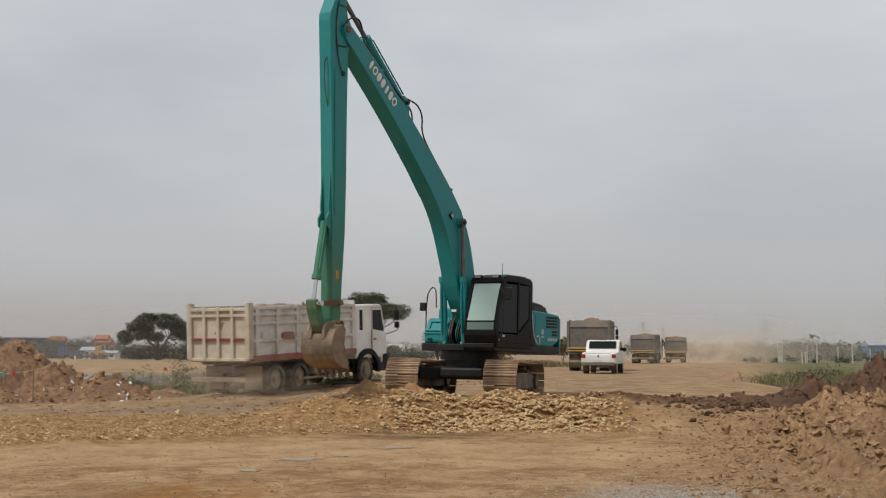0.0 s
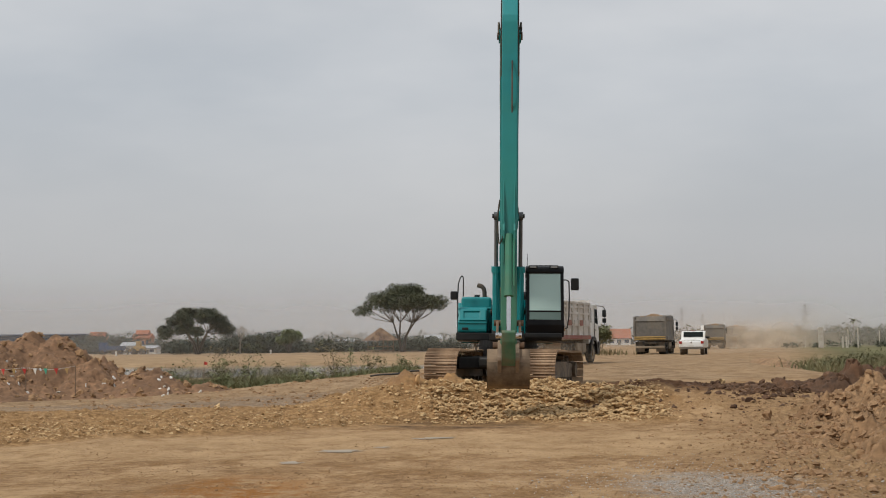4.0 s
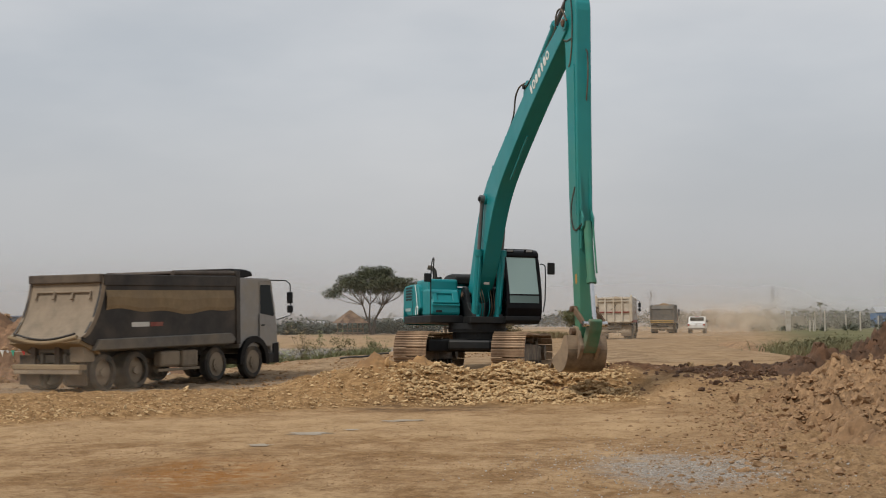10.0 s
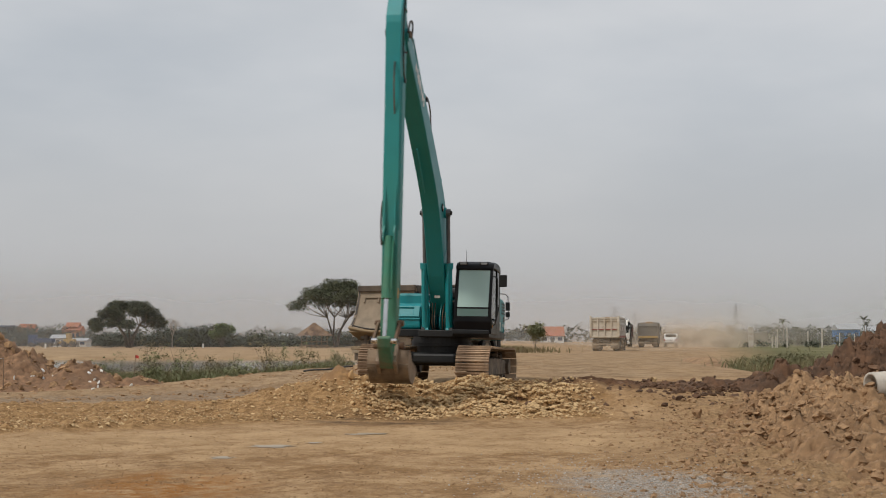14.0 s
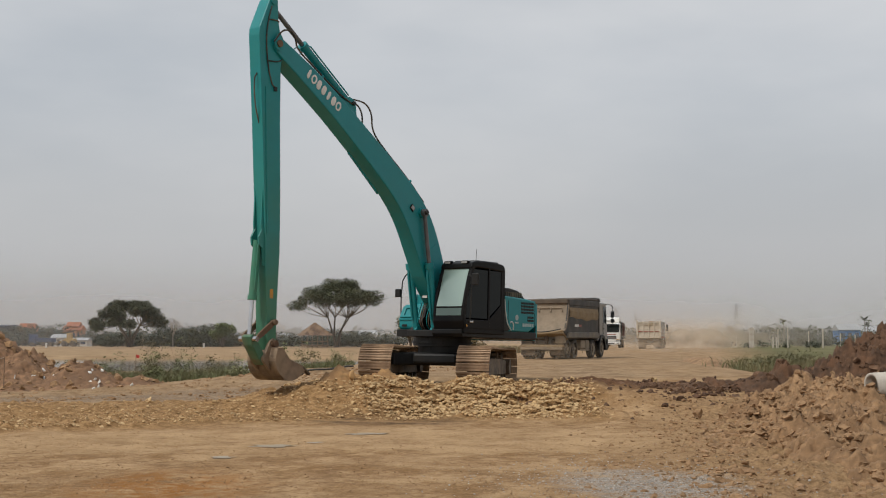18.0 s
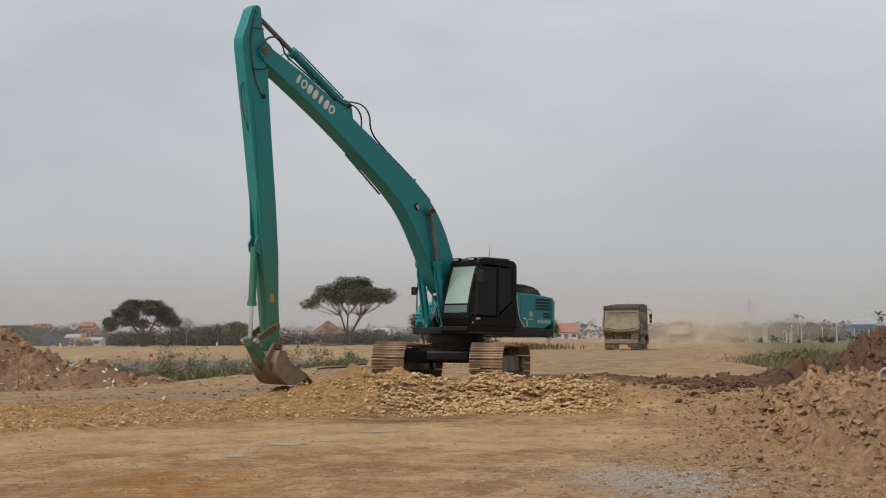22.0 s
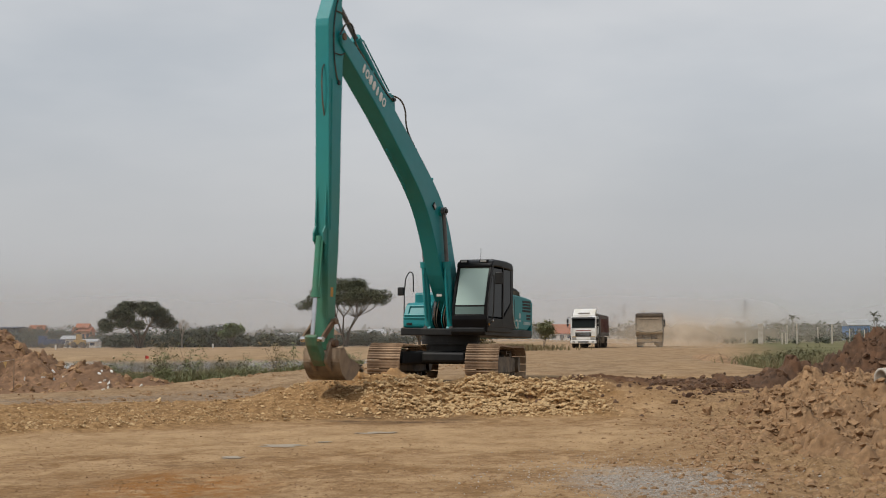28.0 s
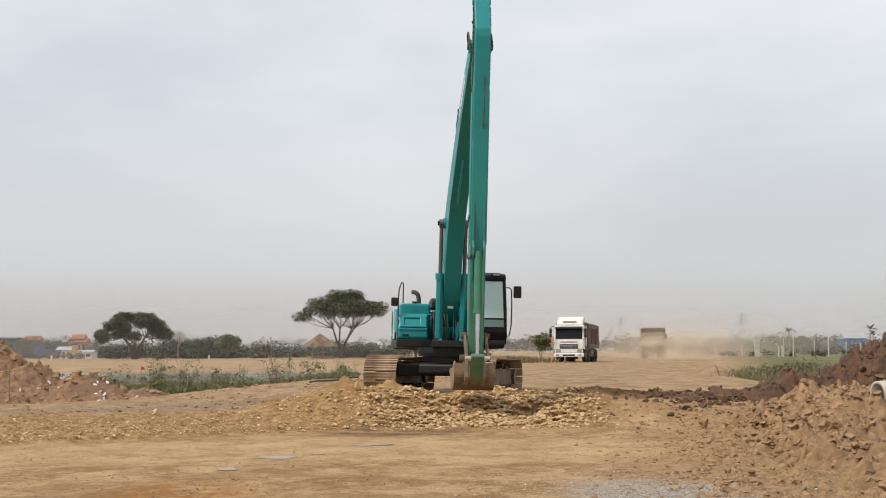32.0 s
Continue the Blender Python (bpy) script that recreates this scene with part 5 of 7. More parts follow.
def wheel(parent, x, y, dual, front):
    """A lorry wheel with tyre and rim, its axle across."""
    r, w = 0.52, 0.3 if not dual else 0.6
    s = 1 if y > 0 else -1
    y0, y1 = y - s * w, y
    prof = [(y0, 0.36), (y0, 0.47), (y0 + s * 0.05, r), (y1 - s * 0.05, r), (y1, 0.47), (y1, 0.36)]
    bm = bmesh.new()
    k = 28
    rings = [[bm.verts.new((math.cos(2 * math.pi * i / k) * rr, yy, math.sin(2 * math.pi * i / k) * rr)) for i in range(k)] for yy, rr in prof]
    for a, b in zip(rings, rings[1:]):
        for i in range(k):
            bm.faces.new((a[i], a[(i + 1) % k], b[(i + 1) % k], b[i]))
    bmesh.ops.recalc_face_normals(bm, faces=bm.faces)
    tyre = part("wheel", bm, RUBBER, parent, "dusty black lorry tyre", pose(x, 0, r))
    b = bmesh.new()
    dish = 0.02 if front else 0.13
    add_rod(b, (0, y - s * dish, 0), (0, y - s * (dish + 0.04), 0), 0.37, 24)
    add_rod(b, (0, y - s * (dish - (0.06 if front else 0.02)), 0), (0, y - s * (dish + 0.02), 0), 0.2, 18, 0.14)
    add_rod(b, (0, y + s * (0.05 if front else -0.02), 0), (0, y - s * dish, 0), 0.11, 14)
    for i in range(10):
        a = 2 * math.pi * i / 10
        add_rod(b, (0.165 * math.cos(a), y - s * dish, 0.165 * math.sin(a)), (0.165 * math.cos(a), y - s * (dish - 0.04), 0.165 * math.sin(a)), 0.018, 6)
    part("rim", b, DUSTY, tyre)
    return tyre


def lorry_cab(root, x0, x1, paint, deflector=False, top=2.95):
    """A forward-control cab from its back wall x0 to its nose x1."""
    out = [(x0, 0.95), (x0, top - 0.08), (x0 + 0.1, top), (x1 - 0.45, top), (x1 - 0.3, top - 0.08), (x1 - 0.06, 1.85), (x1, 1.55), (x1, 0.75), (x1 - 0.35, 0.7), (x1 - 0.4, 0.95)]
    body = part("cab", plate(out, -1.2, 1.2, 0.05), paint, root, "")
    part("windscreen", plate([(x1 - 0.27, top - 0.18), (x1 - 0.045, 1.88), (x1 - 0.02, 1.88), (x1 - 0.245, top - 0.18)], -1.08, 1.08), GLASS, body)
    for s in (-1, 1):
        part("side_window", plate([(x1 - 0.97, top - 0.22), (x1 - 0.4, top - 0.22), (x1 - 0.2, 1.98), (x1 - 0.25, 1.92), (x1 - 0.97, 2.02)], s * 1.2 - 0.006, s * 1.2 + 0.006), GLASS, body)
        if top < 3:
            part("rear_window", plate([(x0 + 0.25, top - 0.2), (x0 + 0.45, top - 0.2), (x0 + 0.45, 2.0), (x0 + 0.25, 2.0)], s * 1.2 - 0.006, s * 1.2 + 0.006), GLASS, body)
        part("wheel_arch", plate(arc(x1 - 1.4, 0.52, 0.8, 185, -8, 14) + arc(x1 - 1.4, 0.52, 0.6, -8, 185, 14), s * 1.2 - 0.1, s * 1.2 + 0.05, 0.015), CAB_BLACK, body)
        part("door_seam", add_hose(bmesh.new(), [(x1 - 1.02, s * 1.201, 1.1), (x1 - 1.02, s * 1.201, top - 0.12), (x1 - 0.4, s * 1.201, top - 0.12)], 0.012, 4), GREY, body)
        part("corner_panel", plate([(x1 - 0.34, 0.44), (x1 + 0.02, 0.44), (x1 + 0.015, 1.08), (x1 - 0.3, 1.05)], s * 1.19 - 0.05, s * 1.19 + 0.025, 0.015), CAB_BLACK, body)
        part("grab_rail", add_hose(bmesh.new(), [(x1 - 1.08, s * 1.23, 1.2), (x1 - 1.08, s * 1.23, 2.0)], 0.015, 5), BLACK, body)
        part("door_handle", box(x1 - 0.92, x1 - 0.75, s * 1.21 - 0.02, s * 1.21 + 0.02, 1.62, 1.67, 0.008), BLACK, body)
        b = add_hose(bmesh.new(), [(x1 - 0.45, s * 1.15, top - 0.06), (x1 + 0.25, s * 1.38, top - 0.08), (x1 + 0.42, s * 1.42, top - 0.2), (x1 + 0.45, s * 1.42, 1.95), (x1 + 0.1, s * 1.3, 1.85), (x1 - 0.05, s * 1.2, 1.8)], 0.02, 6)
        a = part("mirror_arm", b, BLACK, body)
        part("mirror", add_box(box(x1 + 0.38, x1 + 0.48, s * 1.4 - 0.1, s * 1.4 + 0.1, 2.32, 2.7, 0.03), x1 + 0.38, x1 + 0.48, s * 1.4 - 0.1, s * 1.4 + 0.1, 2.02, 2.26, 0.03), BLACK, a, "black wing mirror")
        part("cab_step", box(x1 - 0.75, x1 - 0.3, s * 1.18 - 0.06, s * 1.18 + 0.06, 0.45, 0.75, 0.02), BLACK, body)
        part("headlamp", box(x1 - 0.03, x1 + 0.02, s * 0.85 - 0.2, s * 0.85 + 0.2, 0.78, 0.98, 0.02), LAMP, body)
    part("bumper", box(x1 - 0.12, x1 + 0.06, -1.22, 1.22, 0.42, 0.72, 0.05), paint if deflector else BLACK, body)
    part("grille", box(x1 - 0.01, x1 + 0.02, -0.75, 0.75, 1.05, 1.45, 0.01), BLACK, body)
    g = part("badge_bar", box(x1 + 0.015, x1 + 0.035, -0.35, 0.35, 1.2, 1.26), CHROME, body)
    part("wiper", add_hose(bmesh.new(), [(x1 - 0.03, -0.6, 1.86), (x1 - 0.06, -0.1, 1.95)], 0.012, 4), BLACK, body)
    if deflector:
        part("sun_visor", plate([(x1 - 0.22, top - 0.12), (x1 + 0.02, top - 0.26), (x1 + 0.03, top - 0.23), (x1 - 0.2, top - 0.08)], -1.1, 1.1), BLACK, body, "dark sun visor")
        for k in range(3):
            part("grille_slat", box(x1 + 0.02, x1 + 0.035, -0.7, 0.7, 1.1 + 0.11 * k, 1.14 + 0.11 * k), CHROME, body)
        part("lower_intake", box(x1 + 0.055, x1 + 0.068, -0.5, 0.5, 0.5, 0.62), BLACK, body)
        for y_ in (-0.9, 0.9):
            part("fog_lamp", box(x1 + 0.055, x1 + 0.07, y_ - 0.12, y_ + 0.12, 0.5, 0.64, 0.005), LAMP, body)
            part("corner_lamp", box(x1 - 0.02, x1 + 0.025, y_ - 0.2, y_ + 0.2, 1.0, 1.08, 0.01), YELLOW, body)
        part("wind_deflector", plate(smoothed([(x0 + 0.1, top), (x0 + 0.1, top + 0.75), (x0 + 0.45, top + 0.72), (x1 - 0.55, top + 0.2), (x1 - 0.5, top)], 1), -1.05, 1.05, 0.06), paint, body, "white roof wind deflector")
        part("lettered_patch", plate([(x1 - 0.72, top + 0.36), (x1 - 0.62, top + 0.2), (x1 - 0.61, top + 0.2), (x1 - 0.71, top + 0.36)], -0.55, 0.55), GREY, body, "faded lettering")
        part("lettered_patch", box(x1 + 0.0, x1 + 0.012, -0.7, 0.7, 1.58, 1.66), MAROON, body)
    return body


def lorry(name, label, style, paint, tub):
    """A tipper: origin on the ground under its tail, x forward."""
    root = thing(name, label, "lorry", "tipper lorries on the haul road")
    length = 9.25 if style != "ribbed" else 8.6
    axles = (7.85, 5.95, 2.3, 0.95) if style != "ribbed" else (7.1, 3.0, 1.65)
    for i, x in enumerate(axles):
        frontish = x > 4
        for s in (-1, 1):
            wheel(root, x, s * 1.22, not frontish, frontish)
        part("axle", rod((x, -1.0, 0.52), (x, 1.0, 0.52), 0.09), GREY, root)
    b = box(0.3, length - 0.4, -0.48, -0.36, 0.78, 1.05, 0.01)
    add_box(b, 0.3, length - 0.4, 0.36, 0.48, 0.78, 1.05, 0.01)
    for x in (0.4, 1.6, 3.2, 4.6, 6.4):
        add_box(b, x, x + 0.1, -0.4, 0.4, 0.8, 1.0)
    part("chassis", b, GREY, root, "dusty chassis rails")
    lorry_cab(root, length - 2.1, length, paint, style == "red", 2.95 if style != "scoop" else 3.14)
    part("bed_frame", box(0.35, length - 2.35, -0.95, 0.95, 1.06, 1.2, 0.02), GREY, root)
    w = 1.25
    if style == "ribbed":
        z0, z1, xa, xb = 1.25, 3.0, 0.25, 6.35
        bed = part("tipper_body", add_box(add_box(add_box(box(xa, xb, -w, w, z0 - 0.1, z0, 0.01), xa, xb, -w, -w + 0.06, z0, z1), xa, xb, w - 0.06, w, z0, z1), xb - 0.06, xb, -w, w, z0, z1 + 0.12), SIDE_WHITE, root, "pale grey ribbed tipper body")
        for s in (-1, 1):
            for k in range(6):
                x = xa + 0.15 + k * (xb - xa - 0.4) / 5
                part("side_rib", box(x, x + 0.2, s * (w + 0.03) - 0.05, s * (w + 0.03) + 0.05, z0, z1, 0.015), SIDE_WHITE, bed)
            for z in (z0 + 0.02, z0 + 0.55, z0 + 1.12, z0 + 1.42, z1 - 0.12):
                part("side_rail", box(xa, xb, s * (w + 0.02) - 0.04, s * (w + 0.02) + 0.04, z, z + 0.1, 0.01), SIDE_WHITE, bed)
            part("red_stripe", box(xa, xb, s * (w + 0.05) - 0.035, s * (w + 0.05) + 0.035, z0 - 0.08, z0 + 0.12, 0.01), MAROON, bed, "dull red lower side stripe")
            for k in range(5):
                x = xa + 0.45 + k * 1.14
                part("red_panel", plate([(x, z0 + 0.58), (x + 0.75, z0 + 0.58), (x + 0.65, z0 + 0.85), (x + 0.1, z0 + 0.85)], s * (w + 0.035) - 0.03, s * (w + 0.035) + 0.03), MAROON if k % 2 else SIDE_WHITE, bed)
        gate = part("tailgate", box(xa - 0.1, xa - 0.03, -w, w, z0 - 0.05, z1 - 0.05, 0.01), CREAM, root, "cream ribbed tailgate, scratched")
        for k in range(5):
            y = -w + 0.02 + k * (2 * w - 0.14) / 4
            part("gate_rib", box(xa - 0.2, xa - 0.08, y, y + 0.12, z0 - 0.05, z1 - 0.02, 0.02), CREAM, gate)
        for z in (z0 - 0.06, z1 - 0.16, z1 - 0.36):
            part("gate_rail", box(xa - 0.18, xa - 0.08, -w, w, z, z + 0.1, 0.015), CREAM, gate)
        part("gate_stripe", box(xa - 0.19, xa - 0.07, -w, w, z0 + 0.62, z0 + 0.7, 0.01), MAROON, gate, "dull red cross bar")
        part("dent", add_hose(bmesh.new(), [(xa - 0.105, 0.2, z0 + 0.85), (xa - 0.105, -0.05, z0 + 0.98), (xa - 0.105, -0.18, z0 + 1.25)], 0.018, 5), GREY, gate)
        for s in (-1, 1):
            part("gate_post", box(xa - 0.22, xa + 0.05, s * w - 0.07, s * w + 0.07, z0, z1 + 0.12, 0.02), CREAM, gate)
        flap_w = 0.5
        top = z1
    else:
        z0, z1, xa, xb = 1.2, 3.2 if style == "scoop" else 3.02, 0.05, 6.95
        side = [(0.0, 1.42), (0.25, 1.3), (0.7, z0), (xb, z0), (xb, z1), (0.85, z1 - 0.05), (0.72, 2.6), (0.45, 1.95), (0.15, 1.6)] if style == "scoop" else [(0.15, z0), (xb, z0), (xb, z1), (0.15, z1 - 0.02)]
        bed_bm = bmesh.new()
        for s in (-1, 1):
            add_plate(bed_bm, side, s * w - 0.035, s * w + 0.035, 0.008)
        add_box(bed_bm, 0.6, xb, -w, w, z0 - 0.06, z0 + 0.02)
        add_box(bed_bm, xb - 0.06, xb, -w, w, z0, z1 + 0.1)
        bed = part("tipper_body", bed_bm, DARK_STEEL if style == "scoop" else tub, root, "dark dusty steel tipper body")
        if style == "scoop":
            line = smoothed([(0.0, 1.4), (0.2, 1.55), (0.5, 1.98), (0.74, 2.55), (0.86, z1 - 0.08)], 2)
            tail = part("tail_plate", plate(line + [(x + 0.05, z - 0.02) for x, z in line[::-1]], -w, w), PALE_DUST, root, "curved dust-coated scoop tail")
            lip = [(-0.02 - 0.1 * math.cos(math.pi * i / 24), -w * 1.0 + 2 * w * i / 12, 1.5 - 0.16 * math.sin(math.pi * i / 12)) for i in range(13)]
            part("tail_lip", add_hose(bmesh.new(), [(x - 0.03, y, z) for x, y, z in lip], 0.055, 8), TARP, tail, "ochre rounded tail lip")
            # no real part: dark tube added to draw the shade above the lip
            part("tail_shadow_gap", add_hose(bmesh.new(), [(x + 0.03, y * 0.9, z + 0.09) for x, y, z in lip], 0.03, 6), DARK_STEEL, tail)
            part("tail_floor", plate([(-0.06, 1.32), (0.75, z0 - 0.2), (0.75, z0 - 0.1), (0.0, 1.46)], -w, w, 0.02), TARP, tail)
            for y in (-0.98, -0.33, 0.32):
                rim = add_hose(bmesh.new(), [(0.655, y, 2.5), (0.735, y + 0.02, 2.7), (0.735, y + 0.62, 2.7), (0.655, y + 0.64, 2.5)], 0.035, 6)
                part("tail_rib", rim, PALE_DUST, tail)
            part("tail_top_rail", box(0.72, 0.94, -w - 0.03, w + 0.03, z1 - 0.26, z1 - 0.02, 0.03), BROWN_RAIL, tail)
            for s in (-1, 1):
                edge = smoothed([(-0.02, 1.5), (0.2, 1.62), (0.5, 2.02), (0.72, 2.55), (0.84, z1 - 0.1)], 2)
                part("tail_edge", plate(edge + [(x + 0.14, z - 0.03) for x, z in edge[::-1]], s * w - 0.05, s * w + 0.06, 0.0), PALE_DUST, tail)
            part("tail_beam", box(0.0, 0.3, -1.2, 1.2, 0.62, 0.76, 0.03), TARP, root, "dusty rear underrun beam")
            for y in (-0.9, -0.3, 0.55):
                part("tail_hanger", box(0.2, 0.35, y, y + 0.16, 0.74, 1.25, 0.02), BROWN_RAIL, root)
            part("tail_box", box(0.15, 0.6, -1.2, -0.72, 0.82, 1.25, 0.03), DUSTY, root)
        else:
            tail = part("tailgate", box(0.08, 0.16, -w, w, z0 + 0.1, z1 - 0.3, 0.02), tub, root, "plain dusty tailgate")
            for s in (-1, 1):
                part("gate_post", box(0.02, 0.2, s * w - 0.08, s * w + 0.08, z0 - 0.1, z1, 0.02), tub, tail)
            part("gate_hood", plate([(0.02, z1 - 0.36), (0.1, z1 - 0.36), (0.35, z1), (0.2, z1 + 0.03)], -w, w, 0.01), GREY, tail)
            for z in (z0 - 0.02, z0 + 0.14):
                part("marker_bar", box(0.0, 0.1, -w, w, z, z + 0.09, 0.01), YELLOW, tail, "faded yellow cross bar")
        for s in (-1, 1):
            part("cover_roll", rod((0.95 if style != "scoop" else 3.9, s * (w - 0.05), z1 + 0.03), (xb, s * (w - 0.05), z1 + 0.06), 0.075, 10), BROWN_RAIL if style == "scoop" else GREY, bed)
            part("top_rail", box(0.85, xb, s * w - 0.07, s * w + 0.07, z1 - (0.34 if style == "scoop" else 0.28), z1 - 0.03, 0.02), DARK_STEEL if style == "scoop" else GREY, bed)
            part("front_post", box(xb - 0.1, xb + 0.1, s * w - 0.08, s * w + 0.08, z0 - 0.1, z1 + 0.15, 0.02), DARK_STEEL if style == "scoop" else GREY, bed)
            if style == "scoop":
                b = bmesh.new()
                k = 26
                rows = []
                for i in range(k + 1):
                    xx = 0.95 + i * (xb - 1.15) / k
                    sag = 2.14 + 0.04 * math.sin(i * 0.7) + 0.06 * math.sin(i * 0.23 + 1)
                    bulge = 0.03 + 0.012 * math.sin(i * 1.3)
                    rows.append([b.verts.new((xx, s * (w + d), z)) for d, z in ((0.04, z1 - 0.46), (0.05 + bulge, (sag + z1) / 2 - 0.16), (0.05 + bulge * 0.6, sag + 0.1), (0.04, sag), (0.02, sag + 0.02), (0.02, z1 - 0.46))])
                for r0, r1 in zip(rows, rows[1:]):
                    for j in range(5):
                        b.faces.new((r0[j], r1[j], r1[j + 1], r0[j + 1]))
                bmesh.ops.recalc_face_normals(b, faces=b.faces)
                part("side_tarp", b, TARP, bed, "ochre canvas side tarpaulin")
                part("lettered_patch", box(2.0, 2.75, s * (w + 0.036) - 0.006, s * (w + 0.036) + 0.006, 1.72, 1.85), PLATE_W, bed, "worn pale lettering")
                part("red_patch", box(2.8, 3.35, s * (w + 0.036) - 0.005, s * (w + 0.036) + 0.005, 1.72, 1.84), MAROON, bed)
            if style == "red":
                for k in range(8):
                    x = 0.3 + k * 0.92
                    part("side_rib", box(x, x + 0.12, s * (w + 0.03) - 0.05, s * (w + 0.03) + 0.05, z0, z1, 0.015), tub, bed)
            part("side_fender", plate([(0.4, 1.12), (6.6, 1.12), (6.75, 1.25), (6.5, 1.45), (0.6, 1.42)], s * (w + 0.02) - 0.12, s * (w + 0.02) + 0.12, 0.03), GREY, bed)
        part("front_shield", plate([(6.8, z1 - 0.1), (7.5, z1 - 0.06), (7.98, z1 + 0.0), (7.9, z1 + 0.14), (7.6, z1 + 0.2), (6.8, z1 + 0.22)], -1.15, 1.15, 0.04), CAB_BLACK if style == "scoop" else GREY, bed)
        top = z1
        if style == "scoop":
            part("roll_cover", plate(smoothed([(3.9, z1 + 0.0), (3.95, z1 + 0.1), (6.75, z1 + 0.2), (6.85, z1 + 0.05)], 1, True), -w + 0.05, w - 0.05, 0.02), BROWN_RAIL, bed, "rolled dark dusty load cover")
    # tail end: mud flaps, bumper bar, lamps, number plate
    for s in (-1, 1):
        fx = 0.28 if style != "ribbed" else 0.85
        part("mud_flap", box(fx, fx + 0.03, s * 0.82 - 0.36, s * 0.82 + 0.36, 0.2, 1.0), RUBBER if style != "ribbed" else PALE_DUST, root)
        if style == "red":
            part("tail_lamp", box(0.1, 0.16, s * 0.9 - 0.16, s * 0.9 + 0.16, 0.88, 1.0, 0.01), RED, root)
        for k, (xa_, xb_, za, zb) in enumerate(((3.3, 4.15, 0.55, 1.0), (4.25, 5.0, 0.5, 1.0)) if style != "ribbed" else ((3.75, 4.6, 0.55, 1.0), (4.7, 5.5, 0.5, 1.0))):
            b = box(xa_, xb_, s * 1.12 - 0.16, s * 1.12 + 0.16, za, zb, 0.07)
            part("side_tank", b, DUSTY, root)
        part("side_guard", box(3.2, 5.1, s * 1.22 - 0.02, s * 1.22 + 0.02, 0.42, 0.5, 0.01), DUSTY, root)
    part("rear_bar", box(0.02, 0.14, -1.15, 1.15, 0.5, 0.66, 0.02), DUSTY, root)
    # the heaped load
    n0, n1 = 64, 24
    xs, ys = np.linspace(0.9 if style == "scoop" else 0.3, 6.8 if style != "ribbed" else 6.25, n0), np.linspace(-w + 0.06, w - 0.06, n1)
    X, Y = np.meshgrid(xs, ys, indexing="ij")
    heap = {"scoop": -0.15, "ribbed": 0.06}.get(style, 0.3)
    Zt = top - 0.2 + heap * np.cos(Y / w * 1.35) * np.clip(np.sin((X - 0.2) / 6.7 * np.pi), 0, 1) ** 0.6 + 0.2 * rough_ground(X + 3, Y, 0.8, 4, 0.6) + 0.12 * clod_relief(X, Y, 0.25, 5)
    idx = np.arange(n0 * n1).reshape(n0, n1)
    me = bpy.data.meshes.new("load")
    me.from_pydata(np.stack([X, Y, Zt], -1).reshape(-1, 3).tolist(), [], np.stack([idx[:-1, :-1], idx[1:, :-1], idx[1:, 1:], idx[:-1, 1:]], -1).reshape(-1, 4).tolist())
    me.materials.append(LOAD)
    tagged(new("load", me), "heaped earth load").parent = root
    return root


def pickup():
    root = thing("pickup_truck", "white double-cab pick-up truck driving away", "pickup truck")
    body = part("body", plate(smoothed([(0.0, 0.55), (0.02, 1.12), (1.75, 1.12), (1.95, 1.3), (2.3, 1.78), (3.5, 1.8), (4.05, 1.25), (5.1, 1.1), (5.25, 0.85), (5.25, 0.5), (0.1, 0.5)], 1, True), -0.9, 0.9, 0.06), WHITE, root, "glossy white pick-up body")
    part("rear_window", plate([(1.93, 1.34), (2.2, 1.7), (2.18, 1.72), (1.9, 1.36)], -0.72, 0.72), GLASS, body)
    part("windscreen", plate([(3.6, 1.76), (4.05, 1.28), (4.07, 1.3), (3.62, 1.78)], -0.75, 0.75), GLASS, body)
    for s in (-1, 1):
        part("side_window", plate([(2.25, 1.22), (2.45, 1.7), (3.4, 1.72), (3.85, 1.24)], s * 0.9 - 0.008, s * 0.9 + 0.008), GLASS, body)
        part("tail_lamp", box(-0.03, 0.12, s * 0.8 - 0.12, s * 0.8 + 0.1, 0.82, 1.02, 0.03), RED, body, "red wrap-round tail lamp")
        part("mirror", box(3.7, 3.85, s * 1.0 - 0.12, s * 1.0 + 0.1, 1.2, 1.38, 0.04), BLACK, body)
        for x in (0.95, 4.15):
            b = rod((x, s * 0.62, 0.36), (x, s * 0.88, 0.36), 0.36, 24)
            w_ = part("wheel", b, RUBBER, root)
            part("rim", rod((x, s * 0.87, 0.36), (x, s * 0.89, 0.36), 0.23, 18), SILVER, w_)
    part("tailgate_line", box(-0.012, 0.0, -0.68, 0.68, 1.04, 1.06), GREY, body)
    part("badge", rod((-0.012, 0, 0.92), (0.01, 0, 0.92), 0.06, 14), CHROME, body)
    part("rear_bumper", box(-0.1, 0.15, -0.88, 0.88, 0.42, 0.6, 0.04), GREY, root, "dark step bumper")
    part("number_plate", box(-0.12, -0.1, -0.2, 0.2, 0.6, 0.72), PLATE_W, root)
    part("brake_light", box(2.28, 2.33, -0.2, 0.2, 1.77, 1.81, 0.01), RED, body)
    return root


